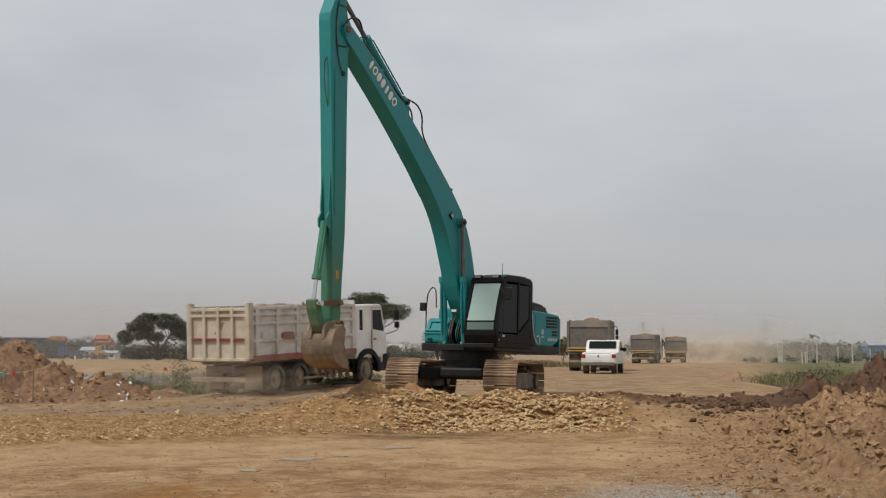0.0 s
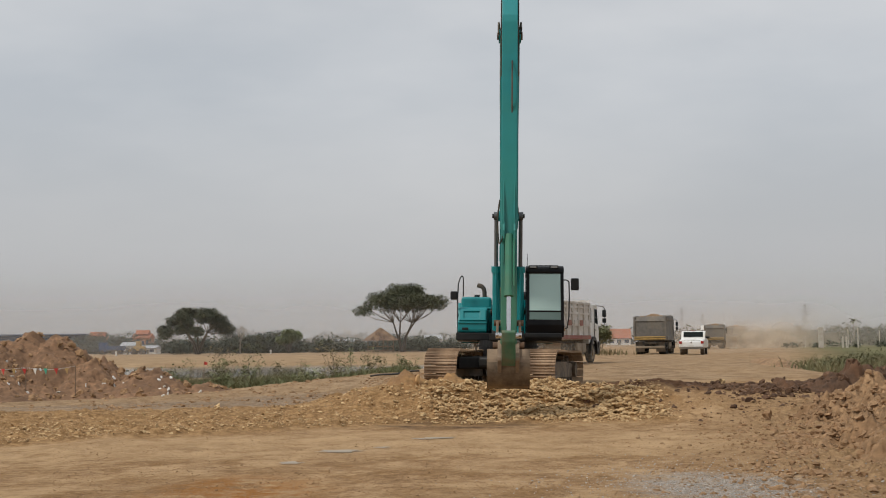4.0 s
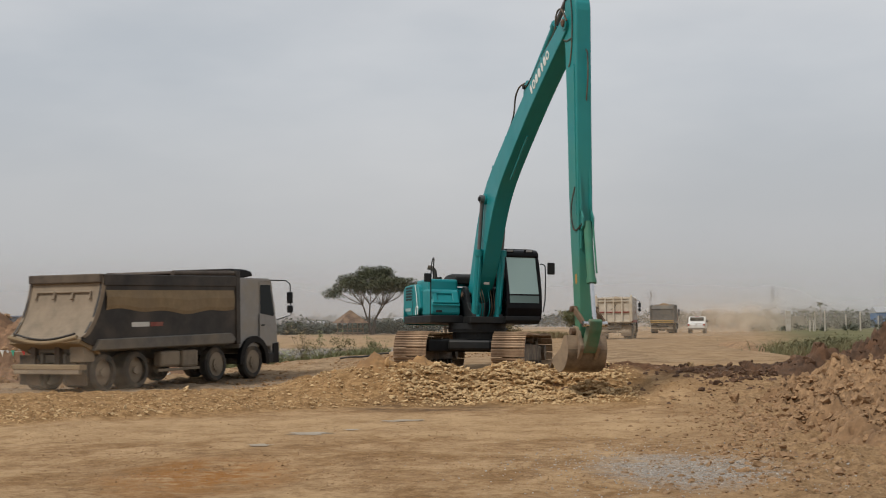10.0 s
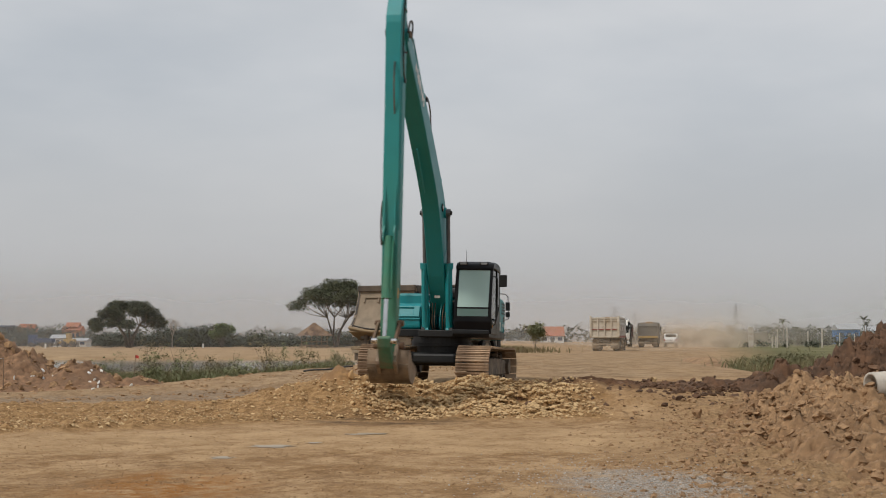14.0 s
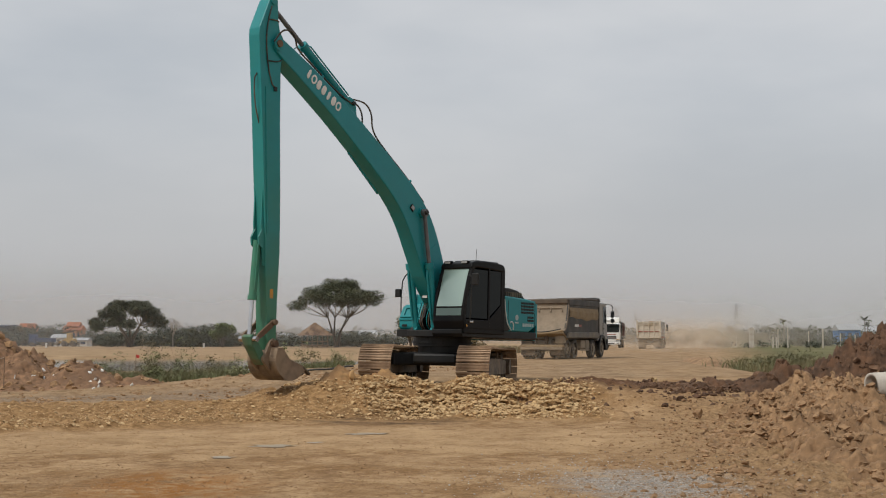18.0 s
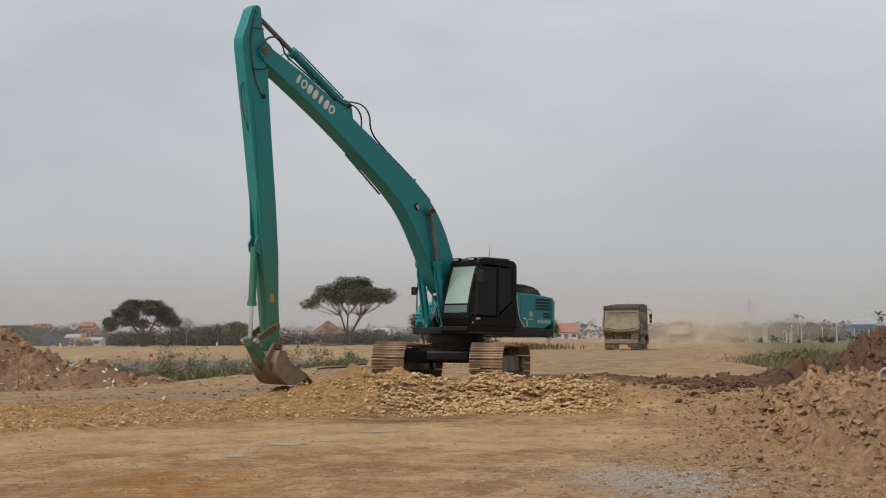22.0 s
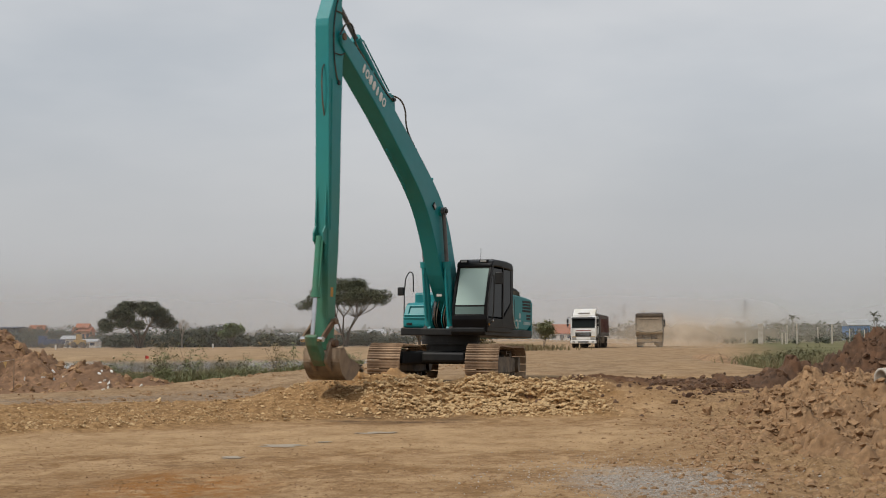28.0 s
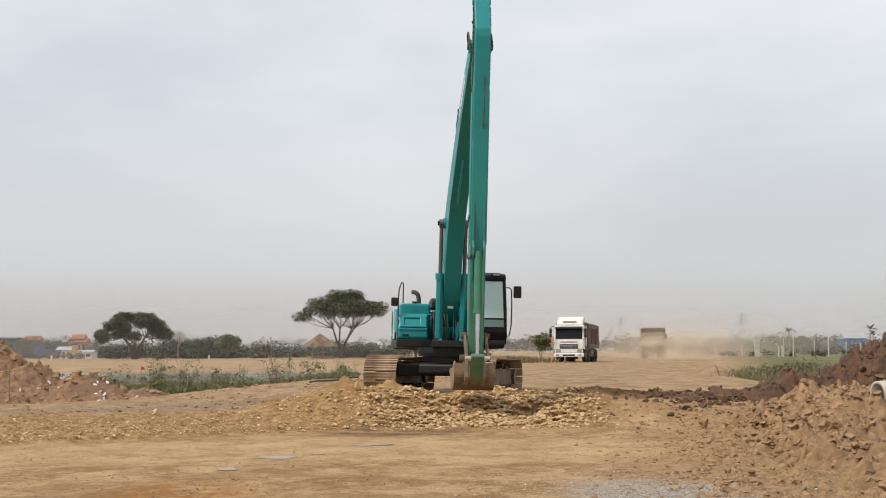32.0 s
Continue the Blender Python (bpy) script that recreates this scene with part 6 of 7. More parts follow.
CREAM_LORRY = lorry("tipper_lorry", "cream and white ribbed tipper lorry with red stripes, loaded", "ribbed", WHITE, SILVER)
SCOOP_LORRY = lorry("tipper_lorry", "dust-coated scoop-tail tipper lorry with ochre canvas sides", "scoop", SILVER, GREY)
GREY_LORRY = lorry("tipper_lorry", "dark grey tipper lorry with faded yellow tail bars", "box", SILVER, GREY)
RED_LORRY = lorry("tipper_lorry", "white-cabbed tipper lorry with dull red body, oncoming", "red", WHITE, DEEP_MAROON)
FAR_LORRY = copy_thing(GREY_LORRY, pose(18.7, 151, 0.5, 0, 0, 80))
LAST_LORRY = copy_thing(GREY_LORRY, pose(24, 165, 0.5, 0, 0, 80))
tagged(FAR_LORRY, "dusty grey tipper lorry far down the haul road")
tagged(LAST_LORRY, "dusty grey tipper lorry leading the convoy")
PICKUP = pickup()


# ---- plants ----
LEAF = material("dark_leaf", (0.05, 0.058, 0.024), 0.85, 0, 0.3, 3, 0.4, (0.075, 0.078, 0.034), 0, local=False, spread=0.3)
LIGHT_LEAF = material("light_leaf", (0.09, 0.12, 0.035), 0.7, 0, 0.3, 3, 0.5, (0.13, 0.14, 0.05), 0, local=False, spread=0.4)
DRY_LEAF = material("dry_stalk", (0.2, 0.15, 0.075), 0.85, 0, 0.3, 3, 0.6, (0.12, 0.11, 0.045), 0, local=False, spread=0.4)
REED = material("green_reed", (0.155, 0.17, 0.07), 0.75, 0, 0.3, 3, 0.6, (0.17, 0.165, 0.075), 0, local=False, spread=0.4)
OLIVE = material("olive_grass", (0.135, 0.138, 0.062), 0.8, 0, 0.3, 2, 0.5, (0.19, 0.16, 0.08), 0, local=False, spread=0.4)
# far leaves: base colour greyed and lightened, with distance haze painted in
HAZED_LEAF = material("far_scrub", (0.058, 0.066, 0.045), 0.95, 0, 0.2, 0.5, 0.05, (0.07, 0.076, 0.05), 0, local=False, spread=0.2)
BARK = material("grey_bark", (0.12, 0.095, 0.07), 0.9, 0, 0.3, 6, 1, (0.07, 0.055, 0.04), 0.6, 20)
PALE_BARK = material("pale_bark", (0.28, 0.25, 0.21), 0.9, 0, 0.2, 6, 1, None, 0.4, 20)


def clumps(rnd, centres, count, size, spread):
    """Many small ragged leaf clumps round the given centres (place and radii)."""
    verts, faces = [], []
    weights = [r[0] * r[1] for _, r in centres]
    for _ in range(count):
        (c, r), = rnd.choices(centres, weights)
        d = Vector((rnd.gauss(0, 1), rnd.gauss(0, 1), rnd.gauss(0, 1))).normalized() * rnd.random() ** 0.4
        p = Vector(c) + Vector((d.x * r[0], d.y * r[0], d.z * r[1]))
        s = size * rnd.uniform(0.5, 1.3)
        q = Euler((rnd.uniform(-0.9, 0.9), rnd.uniform(-0.9, 0.9), rnd.uniform(0, 6.3))).to_matrix()
        for _k in range(3):
            o = p + Vector((rnd.gauss(0, 1), rnd.gauss(0, 1), rnd.gauss(0, 0.6))) * s * spread
            n = len(verts)
            k = rnd.choice((4, 5))
            for i in range(k):
                a = 2 * math.pi * (i + rnd.uniform(-0.3, 0.3)) / k
                rr = s * rnd.uniform(0.25, 0.6)
                verts.append(o + q @ Vector((rr * math.cos(a), rr * math.sin(a) * 0.7, rnd.uniform(-0.1, 0.1) * s)))
            faces.append(tuple(range(n, n + k)))
    return verts, faces


def leaf_part(name, verts, faces, mat, parent, label=""):
    me = bpy.data.meshes.new(name)
    me.from_pydata([tuple(v) for v in verts], [], faces)
    me.materials.append(mat)
    ob = new(name, me)
    ob.parent = parent
    return tagged(ob, label)


def limb(bm, pts, r0, r1, seg=7):
    n = len(pts) - 1
    for i in range(n):
        add_rod(bm, pts[i], pts[i + 1], r0 + (r1 - r0) * i / n, seg, r0 + (r1 - r0) * (i + 1) / n)


def rain_tree(x, y, width, height, stems, label, seed, lean=0.0, density=2600, droop=0.35, thick=1.0):
    """A wide umbrella-crowned tree with forked stems."""
    rnd = random.Random(seed)
    root = thing("tree", label, "tree", at=pose(x, y, ground_at(x, y) - 0.1))
    bm = bmesh.new()
    centres = []
    forks = []
    for k in range(stems):
        a = 2 * math.pi * (k + rnd.uniform(-0.25, 0.25)) / stems
        out = width * rnd.uniform(0.1, 0.2)
        p0 = Vector((rnd.uniform(-0.35, 0.35), rnd.uniform(-0.3, 0.3), 0))
        p1 = p0 + Vector((math.cos(a) * out * 0.4, math.sin(a) * out * 0.4, height * 0.24))
        p2 = p1 + Vector((math.cos(a) * out * 0.7 + lean, math.sin(a) * out * 0.7, height * 0.22))
        limb(bm, [p0, p1, p2], 0.21, 0.11)
        forks.append(p2)
    n = 34
    for k in range(n):
        r = width * 0.5 * math.sqrt((k + 0.5) / n) * rnd.uniform(0.85, 1.02)
        a = 2.4 * k + rnd.uniform(-0.4, 0.4)
        q = (r / (width * 0.5)) ** 2
        z = height * (0.93 - droop * q + rnd.uniform(-0.07, 0.05))
        c = Vector((math.cos(a) * r + lean, math.sin(a) * r, z))
        near = min(forks, key=lambda f: (f - c).length)
        mid = near.lerp(c, 0.55) + Vector((0, 0, -height * 0.05))
        limb(bm, [near, mid, c - Vector((0, 0, height * 0.05))], 0.08, 0.025, 5)
        if rnd.random() < 0.88:
            centres.append((tuple(c), (width * rnd.uniform(0.08, 0.13), thick * height * rnd.uniform(0.045, 0.08))))
    part("trunk", bm, BARK, root, "forked grey-brown trunk")
    v, f = clumps(rnd, centres, int(density * 1.9), 0.3, 0.7)
    leaf_part("crown", v, f, LEAF, root, "flat spreading dark green crown")
    return root


def bush(x, y, width, height, mat, label, seed, density=700, size=0.4, name="tree", low=0.5, stems=7):
    rnd = random.Random(seed)
    root = thing(name, label, "tree" if name == "tree" else "bush", at=pose(x, y, ground_at(x, y) - 0.08))
    bm = bmesh.new()
    centres = []
    for k in range(stems):
        a = rnd.uniform(0, 6.3)
        rr = width * rnd.uniform(0.05, 0.4)
        top = Vector((math.cos(a) * rr, math.sin(a) * rr, height * rnd.uniform(low, 0.9)))
        limb(bm, [Vector((0, 0, 0)), Vector((top.x * 0.4, top.y * 0.4, top.z * 0.5)), top], (0.022 if name == "tree" else 0.005) * height, (0.008 if name == "tree" else 0.002) * height, 5)
        centres.append((tuple(top), (width * rnd.uniform(0.12, 0.24), height * rnd.uniform(0.1, 0.24))))
        if low < 0.4:
            centres.append(((top.x * 0.7, top.y * 0.7, top.z * 0.45), (width * 0.2, height * 0.2)))
    part("trunk", bm, BARK, root)
    v, f = clumps(rnd, centres, density, size, 0.6)
    leaf_part("crown", v, f, mat, root)
    return root


rain_tree(-17.4, 230, 14.5, 11.0, 4, "tall flat-topped spreading tree standing beside a thatched hut", 4, 0.5, 5200, 0.3, 1.5)
rain_tree(-52.6, 235, 12.6, 8.2, 5, "broad dark flat-topped tree on the dry field", 9, -0.2, 5600, 0.5, 1.7)
bush(-37.2, 236, 4.6, 4.3, LIGHT_LEAF, "small round light green tree on the field", 14, 1100)
for i, (x, w, h) in enumerate(((-43.5, 5.5, 3.6), (-40.3, 5.0, 4.2), (-47, 4.5, 3.0), (-34.5, 4.0, 2.6))):
    bush(x, 250 + 3 * i, w, h, LEAF, "dark green thicket behind the field", 20 + i, 1100, 0.45, low=0.15, stems=10)
bush(8.2, 122, 3.6, 2.6, OLIVE, "thin half-dry bush beside the haul road", 31, 800, size=0.2, name="bush")
bush(2.9, 118, 1.6, 1.2, DRY_LEAF, "small dry bush on the road bank", 33, 400, size=0.18, name="bush")
bush(-4.2, 190, 4.0, 4.2, LIGHT_LEAF, "small light green tree behind the excavator", 34, 900)


def bare_tree(x, y, height, seed):
    rnd = random.Random(seed)
    root = thing("tree", "leafless pale grey tree on the dry field", "tree", at=pose(x, y, ground_at(x, y) - 0.1))
    bm = bmesh.new()
    def grow(p, d, ln, r, depth):
        q = p + d * ln
        add_rod(bm, p, q, r, 5, r * 0.6)
        if depth:
            for _ in range(4):
                e = (d + Vector((rnd.gauss(0, 0.5), rnd.gauss(0, 0.5), rnd.gauss(0.05, 0.25)))).normalized()
                grow(q, e, ln * rnd.uniform(0.55, 0.8), r * 0.55, depth - 1)
    grow(Vector((0, 0, 0)), Vector((0, 0, 1)), height * 0.36, 0.14, 4)
    part("trunk", bm, PALE_BARK, root)


bare_tree(-45.6, 236, 5.2, 3)


def palm(x, y, height, seed, label):
    rnd = random.Random(seed)
    root = thing("palm_tree", label, "palm tree", "young palms by the fence", at=pose(x, y, ground_at(x, y) - 0.05))
    bm = bmesh.new()
    limb(bm, [Vector((0, 0, 0)), Vector((0.08, 0, height * 0.4)), Vector((0, 0.05, height * 0.75))], 0.14, 0.1)
    part("trunk", bm, PALE_BARK, root)
    for k in range(13):
        a, up = rnd.uniform(0, 6.3), rnd.uniform(0.2, 1.3)
        verts, faces = [], []
        n = 7
        ln = height * rnd.uniform(0.26, 0.4)
        for i in range(n + 1):
            t = i / n
            r = ln * t * math.cos(up * (1 - t * 0.3))
            z = height * 0.74 + ln * (math.sin(up) * t - 0.55 * t * t)
            wd = 0.05 + 0.28 * math.sin(math.pi * min(1, t + 0.08)) * (0.6 + 0.8 * (i % 2))
            for sgn in (-1, 1):
                verts.append((r * math.cos(a) - sgn * wd * math.sin(a), r * math.sin(a) + sgn * wd * math.cos(a), z - 0.1 * wd))
        faces = [(2 * i, 2 * i + 2, 2 * i + 3, 2 * i + 1) for i in range(n)]
        leaf_part("frond", verts, faces, LEAF, root)


for i, (x, y, h) in enumerate(((73.8, 300, 6.5), (91.0, 299, 7.0), (94, 307, 5.7), (82.0, 320, 4.4))):
    palm(x, y, h, 50 + i, "young palm with ragged fronds beside the fence")


def blades(name, label, spots, count, hmin, hmax, mat, seed, lean=0.35, width=0.02):
    """Upright grass or reed blades as one piece of stuff."""
    rnd = random.Random(seed)
    verts, faces = [], []
    for _ in range(count):
        x, y, k = spots(rnd)
        h = rnd.uniform(hmin, hmax) * k
        a = rnd.uniform(0, 6.3)
        w = width * rnd.uniform(0.7, 1.5)
        bx, by = rnd.gauss(0, lean) * h, rnd.gauss(0, lean) * h
        z = ground_at(x, y) - 0.03
        cx, cy = math.cos(a) * w, math.sin(a) * w
        n = len(verts)
        verts += [(x - cx, y - cy, z), (x + cx, y + cy, z), (x + bx * 0.35 + cx * 0.8, y + by * 0.35 + cy * 0.8, z + h * 0.6), (x + bx * 0.35 - cx * 0.8, y + by * 0.35 - cy * 0.8, z + h * 0.6), (x + bx, y + by, z + h)]
        faces += [(n, n + 1, n + 2, n + 3), (n + 3, n + 2, n + 4)]
    return sheet(verts, faces, name, mat, "stuff", label, name)


def reed_spot(rnd):
    x = rnd.uniform(-15.5, -4.0)
    y = rnd.uniform(53, 64)
    k = 0.4 + 0.9 * abs(math.sin(x * 0.9 + 0.7)) * abs(math.sin(x * 0.37 + 2.0)) * rnd.random() + 0.3 * rnd.random()
    return x, y, k


blades("reeds", "green reeds and weeds along the pond's edge", reed_spot, 22000, 0.1, 0.5, REED, 61, 0.6, 0.018)
blades("dry_weeds", "brown dry weed stalks among the reeds", reed_spot, 1800, 0.3, 0.95, DRY_LEAF, 62, 0.35, 0.008)
blades("grass", "grass tufts on the verge of the haul road", lambda r: (lambda y: (y * 0.252 + r.gauss(0, 1.1), y, 0.25 + 0.75 * r.random()))(r.triangular(52, 74, 62)), 12000, 0.15, 0.85, OLIVE, 63, 0.65, 0.013)
blades("dry_grass", "dry straw among the verge grass", lambda r: (lambda y: (y * 0.257 + r.gauss(0, 1.0), y, 1))(r.uniform(52, 74)), 2500, 0.2, 0.7, DRY_LEAF, 66, 0.4, 0.01)
blades("dry_grass", "dry grass on the bank beside the haul road", lambda r: (r.gauss(4.0, 2.2), r.uniform(108, 135), 1), 3500, 0.2, 0.6, DRY_LEAF, 64, 0.4, 0.03)
blades("verge_grass", "thin grass on the earth bank", lambda r: (r.uniform(6.5, 12), r.uniform(18, 29), 1), 500, 0.08, 0.35, DRY_LEAF, 65, 0.4, 0.006)
for i, (x, y, w, h) in enumerate(((-12.0, 57, 1.9, 1.8), (-10.9, 58, 1.7, 1.9), (-11.5, 55.5, 1.6, 1.3), (-7.2, 58, 2.2, 1.9), (-6.3, 57, 1.8, 1.6), (-8.1, 56, 1.5, 1.2), (-5.5, 57.5, 1.4, 1.2), (-13.8, 57, 1.8, 1.2), (-15, 56, 1.6, 1.0), (-9.4, 57, 1.6, 1.1), (-4.4, 60, 1.3, 0.9), (-2.2, 61, 1.2, 0.8))):
    bush(x, y, w, h, REED if i % 3 else DRY_LEAF, "weedy shrub among the reeds by the pond", 70 + i, 620, size=0.075, name="bush", low=0.2, stems=16)
for i, (x, y, w, h) in enumerate(((13.6, 57, 1.8, 0.8), (14.9, 60, 2.2, 0.9), (15.6, 63, 2.4, 1.0), (16.6, 66, 2.6, 1.0), (17.8, 70, 3, 1.1), (14.4, 64, 2.0, 0.7), (18.6, 68, 2.4, 0.9))):
    bush(x, y, w, h, OLIVE, "low green weed clump on the verge", 90 + i, 700, size=0.09, name="bush", low=0.1, stems=12)


def far_scrub():
    """Distant scrub and tree lines, past counting."""
    rnd = random.Random(5)
    verts, faces = [], []
    def row(y, x0, x1, gap, h0, h1, size, per):
        x = x0
        while x < x1:
            h = rnd.uniform(h0, h1)
            c = [((x, y + rnd.uniform(-6, 6), ground_at(x, y) + h * 0.5), (h * rnd.uniform(0.6, 1.3), h * 0.5))]
            v, f = clumps(rnd, c, per, size, 0.6)
            n = len(verts)
            verts.extend(v)
            faces.extend(tuple(i + n for i in q) for q in f)
            x += gap * rnd.uniform(0.5, 1.4)
    row(254, -62, -38, 1.0, 1.6, 2.7, 0.34, 330)
    row(256, -51, -41, 1.3, 3.0, 4.2, 0.38, 380)
    row(300, -95, -83, 1.3, 3.4, 5.0, 0.5, 240)
    row(292, -118, -30, 1.5, 1.6, 2.8, 0.6, 110)
    row(260, -40, -7, 1.2, 1.2, 2.2, 0.36, 200)
    row(256, -21, -14, 1.2, 2.0, 2.9, 0.36, 260)
    row(430, -170, 10, 3.6, 2.0, 4.4, 1.0, 46)
    row(560, -215, 40, 5.0, 3.0, 6.5, 1.5, 40)
    row(310, 40, 130, 2.0, 1.6, 4.2, 0.6, 90)
    row(230, 40, 95, 1.5, 0.6, 1.9, 0.4, 80)
    row(520, 30, 230, 4.5, 2.5, 7.0, 1.5, 44)
    row(850, -330, 360, 8.0, 5.0, 10.0, 2.6, 34)
    row(180, 36, 80, 1.6, 0.3, 0.9, 0.3, 30)
    sheet([tuple(v) for v in verts], faces, "scrub", HAZED_LEAF, "stuff", "distant scrub and lines of trees round the site", "scrub")


far_scrub()

# ---- pond ----
water = bpy.data.materials.new("pond_water")
water.use_nodes = True
wb = water.node_tree.nodes["Principled BSDF"]
wb.inputs["Base Color"].default_value = (0.12, 0.11, 0.08, 1)
wb.inputs["Roughness"].default_value = 0.08
wt = water.node_tree.nodes.new("ShaderNodeTexNoise")
wt.inputs["Scale"].default_value = 3.0
wbump = water.node_tree.nodes.new("ShaderNodeBump")
wbump.inputs["Strength"].default_value, wbump.inputs["Distance"].default_value = 0.12, 0.05
water.node_tree.links.new(wt.outputs["Fac"], wbump.inputs["Height"])
water.node_tree.links.new(wbump.outputs["Normal"], wb.inputs["Normal"])
sheet([(-75, 76, -0.45), (-4, 76, -0.45), (-5, 144, -0.45), (-75, 144, -0.45)], [(0, 1, 2, 3)], "water", water, "structure", "still murky pond water", "pond")
MUD_WATER = material("puddle_water", (0.31, 0.23, 0.145), 0.45, 0, 0.08, 3, 1, (0.36, 0.29, 0.2), 0.02, 10, local=False)
for x, y, w, l in PUDDLES:
    pts = []
    for i in range(26):
        a = 2 * math.pi * i / 26
        r = 1 + 0.3 * math.sin(2.3 * a + x) + 0.2 * math.sin(5 * a + y) + 0.1 * math.sin(9 * a)
        pts.append((x + w * r * math.cos(a) * 1.4, y + l * r * math.sin(a) * 2.0))
    z = ground_at(x, y) + 0.008
    sheet([(px, py, z) for px, py in pts], [tuple(range(26))], "puddle", MUD_WATER, "structure", "shallow pale puddle in a wheel rut", "puddle")

# ---- the thatched hut ----
THATCH = material("brown_thatch", (0.13, 0.082, 0.055), 0.95, 0, 0.3, 3, 1, (0.28, 0.18, 0.11), 0.6, 8)
WOOD = material("weathered_wood", (0.2, 0.14, 0.09), 0.85, 0, 0.3, 5, 1, (0.14, 0.1, 0.07), 0.3, 20)
hut = thing("hut", "open wooden hut with brown thatched pyramid roof", "hut", at=pose(-20.7, 227, ground_at(-20.7, 227), 0, 0, 20))
hb = bmesh.new()
bmesh.ops.create_cone(hb, cap_ends=True, segments=4, radius1=3.5, radius2=0.15, depth=2.1, matrix=pose(0, 0, 3.05, 0, 0, 45))
part("roof", hb, THATCH, hut, "brown thatched roof")
for sx in (-1.7, 0, 1.7):
    for sy in (-1.7, 1.7):
        part("post", rod((sx, sy, 0), (sx, sy, 2.1), 0.08, 8), WOOD, hut)
part("floor", box(-1.9, 1.9, -1.9, 1.9, 0.3, 0.5, 0.02), WOOD, hut)
for sy in (-1.75, 1.75):
    part("rail", box(-1.8, 1.8, sy - 0.04, sy + 0.04, 0.95, 1.1), WOOD, hut)

# ---- buildings, pylons and posts far off ----
ROOF_RED = material("orange_tiles", (0.36, 0.12, 0.06), 0.8, 0, 0.2, 2, 0.3, (0.3, 0.14, 0.08), 0.2, 6)
ROOF_GREY = material("grey_sheet_roof", (0.4, 0.41, 0.42), 0.5, 0.1, 0.1, 1, 0.2, (0.32, 0.32, 0.32), 0.1, 4)
WALL_W = material("white_wall", (0.62, 0.6, 0.56), 0.85, 0, 0.08, 1, 0.3, (0.5, 0.47, 0.42), 0.1, 8)
BRICK_WALL = material("orange_brown_wall", (0.33, 0.15, 0.085), 0.85, 0, 0.15, 1, 0.4, (0.4, 0.24, 0.16), 0.1, 8)
DEEP_BLUE = material("deep_blue_paint", (0.02, 0.05, 0.13), 0.6, 0, 0.2, 1, 0.3, (0.06, 0.07, 0.1), 0.1, 6)
BLUE = material("blue_sheet", (0.03, 0.14, 0.36), 0.5, 0, 0.15, 1, 0.3, (0.06, 0.16, 0.3), 0.1, 6)
NAVY = material("dark_blue_sheet", (0.022, 0.036, 0.07), 0.6, 0, 0.2, 1, 0.3, None, 0.1, 6)
LATTICE_STEEL = material("galvanised_steel", (0.3, 0.3, 0.31), 0.6, 0.5, 0.1, 1, 0.3, None, 0)


def building(name, label, x, y, w, d, wall_h, roof_h, wall, roof, tiers=1, windows=3, z=None, turn=0):
    root = thing(name, label, "building", at=pose(x, y, (ground_at(x, y) if z is None else z) - 0.05, 0, 0, turn))
    part("wall", box(-w / 2, w / 2, -d / 2, d / 2, 0, wall_h), wall, root)
    for k in range(tiers):
        f = 1 - 0.3 * k
        z0 = wall_h + k * roof_h * 0.8
        rp = [(-d * 0.56 * f, z0), (0, z0 + roof_h), (d * 0.56 * f, z0), (d * 0.5 * f, z0 - 0.15), (-d * 0.5 * f, z0 - 0.15)]
        b = plate(rp, -w * 0.54 * f, w * 0.54 * f)
        part("roof", b, roof, root, "", pose(0, 0, 0, 0, 0, 90))
        if k + 1 < tiers:
            part("wall", box(-w * 0.38 * f, w * 0.38 * f, -d * 0.3 * f, d * 0.3 * f, z0, z0 + roof_h * 1.0), wall, root)
    for k in range(windows):
        xx = -w / 2 + (k + 0.5) * w / windows
        win = part("window", box(xx - w / windows * 0.28, xx + w / windows * 0.28, -d / 2 - 0.03, -d / 2 + 0.02, wall_h * 0.35, wall_h * 0.78), NAVY, root)
    part("door", box(-w * 0.06, w * 0.06, -d / 2 - 0.04, -d / 2 + 0.02, 0, wall_h * 0.7), GREY, root)
    return root


def bearing(px, y):
    """Ground place on the line of sight through a column of the first view, y metres out."""
    return ((px - 784) / 2456 - 0.0024) * y


building("shed", "long dark blue industrial shed", -114.5, 331, 24, 8, 4.5, 0.3, NAVY, NAVY, 1, 5)
building("temple_hall", "white hall with orange tiled roof", bearing(60, 420), 420, 4.6, 5, 4.4, 1.7, BRICK_WALL, ROOF_RED, 1, 3)
building("temple_hall", "temple hall with tiered orange roofs", bearing(141, 420), 420, 5.4, 6, 4.2, 1.3, BRICK_WALL, ROOF_RED, 2, 4)
building("house", "low white house with pale roof", bearing(118, 272), 272, 2.9, 4, 1.7, 0.7, WALL_W, ROOF_GREY, 1, 3)
building("house", "low white house with pale roof", bearing(154, 272), 272, 3.2, 4, 1.2, 0.5, WALL_W, ROOF_GREY, 1, 2)
building("house", "small white house beyond the field", bearing(468, 430), 430, 4.0, 4, 2.4, 0.6, WALL_W, ROOF_GREY, 1, 2)
building("house", "white house with grey roof beyond the field", bearing(505, 520), 520, 6.0, 5, 2.2, 1.4, WALL_W, ROOF_GREY, 1, 3)
building("house", "white house with grey roof beyond the field", bearing(660, 520), 520, 6.5, 5, 3.2, 1.6, WALL_W, ROOF_GREY, 1, 3)
building("house", "white house with orange roof beside the haul road", bearing(985, 330), 330, 5.4, 5, 1.7, 2.2, WALL_W, ROOF_RED, 1, 3)
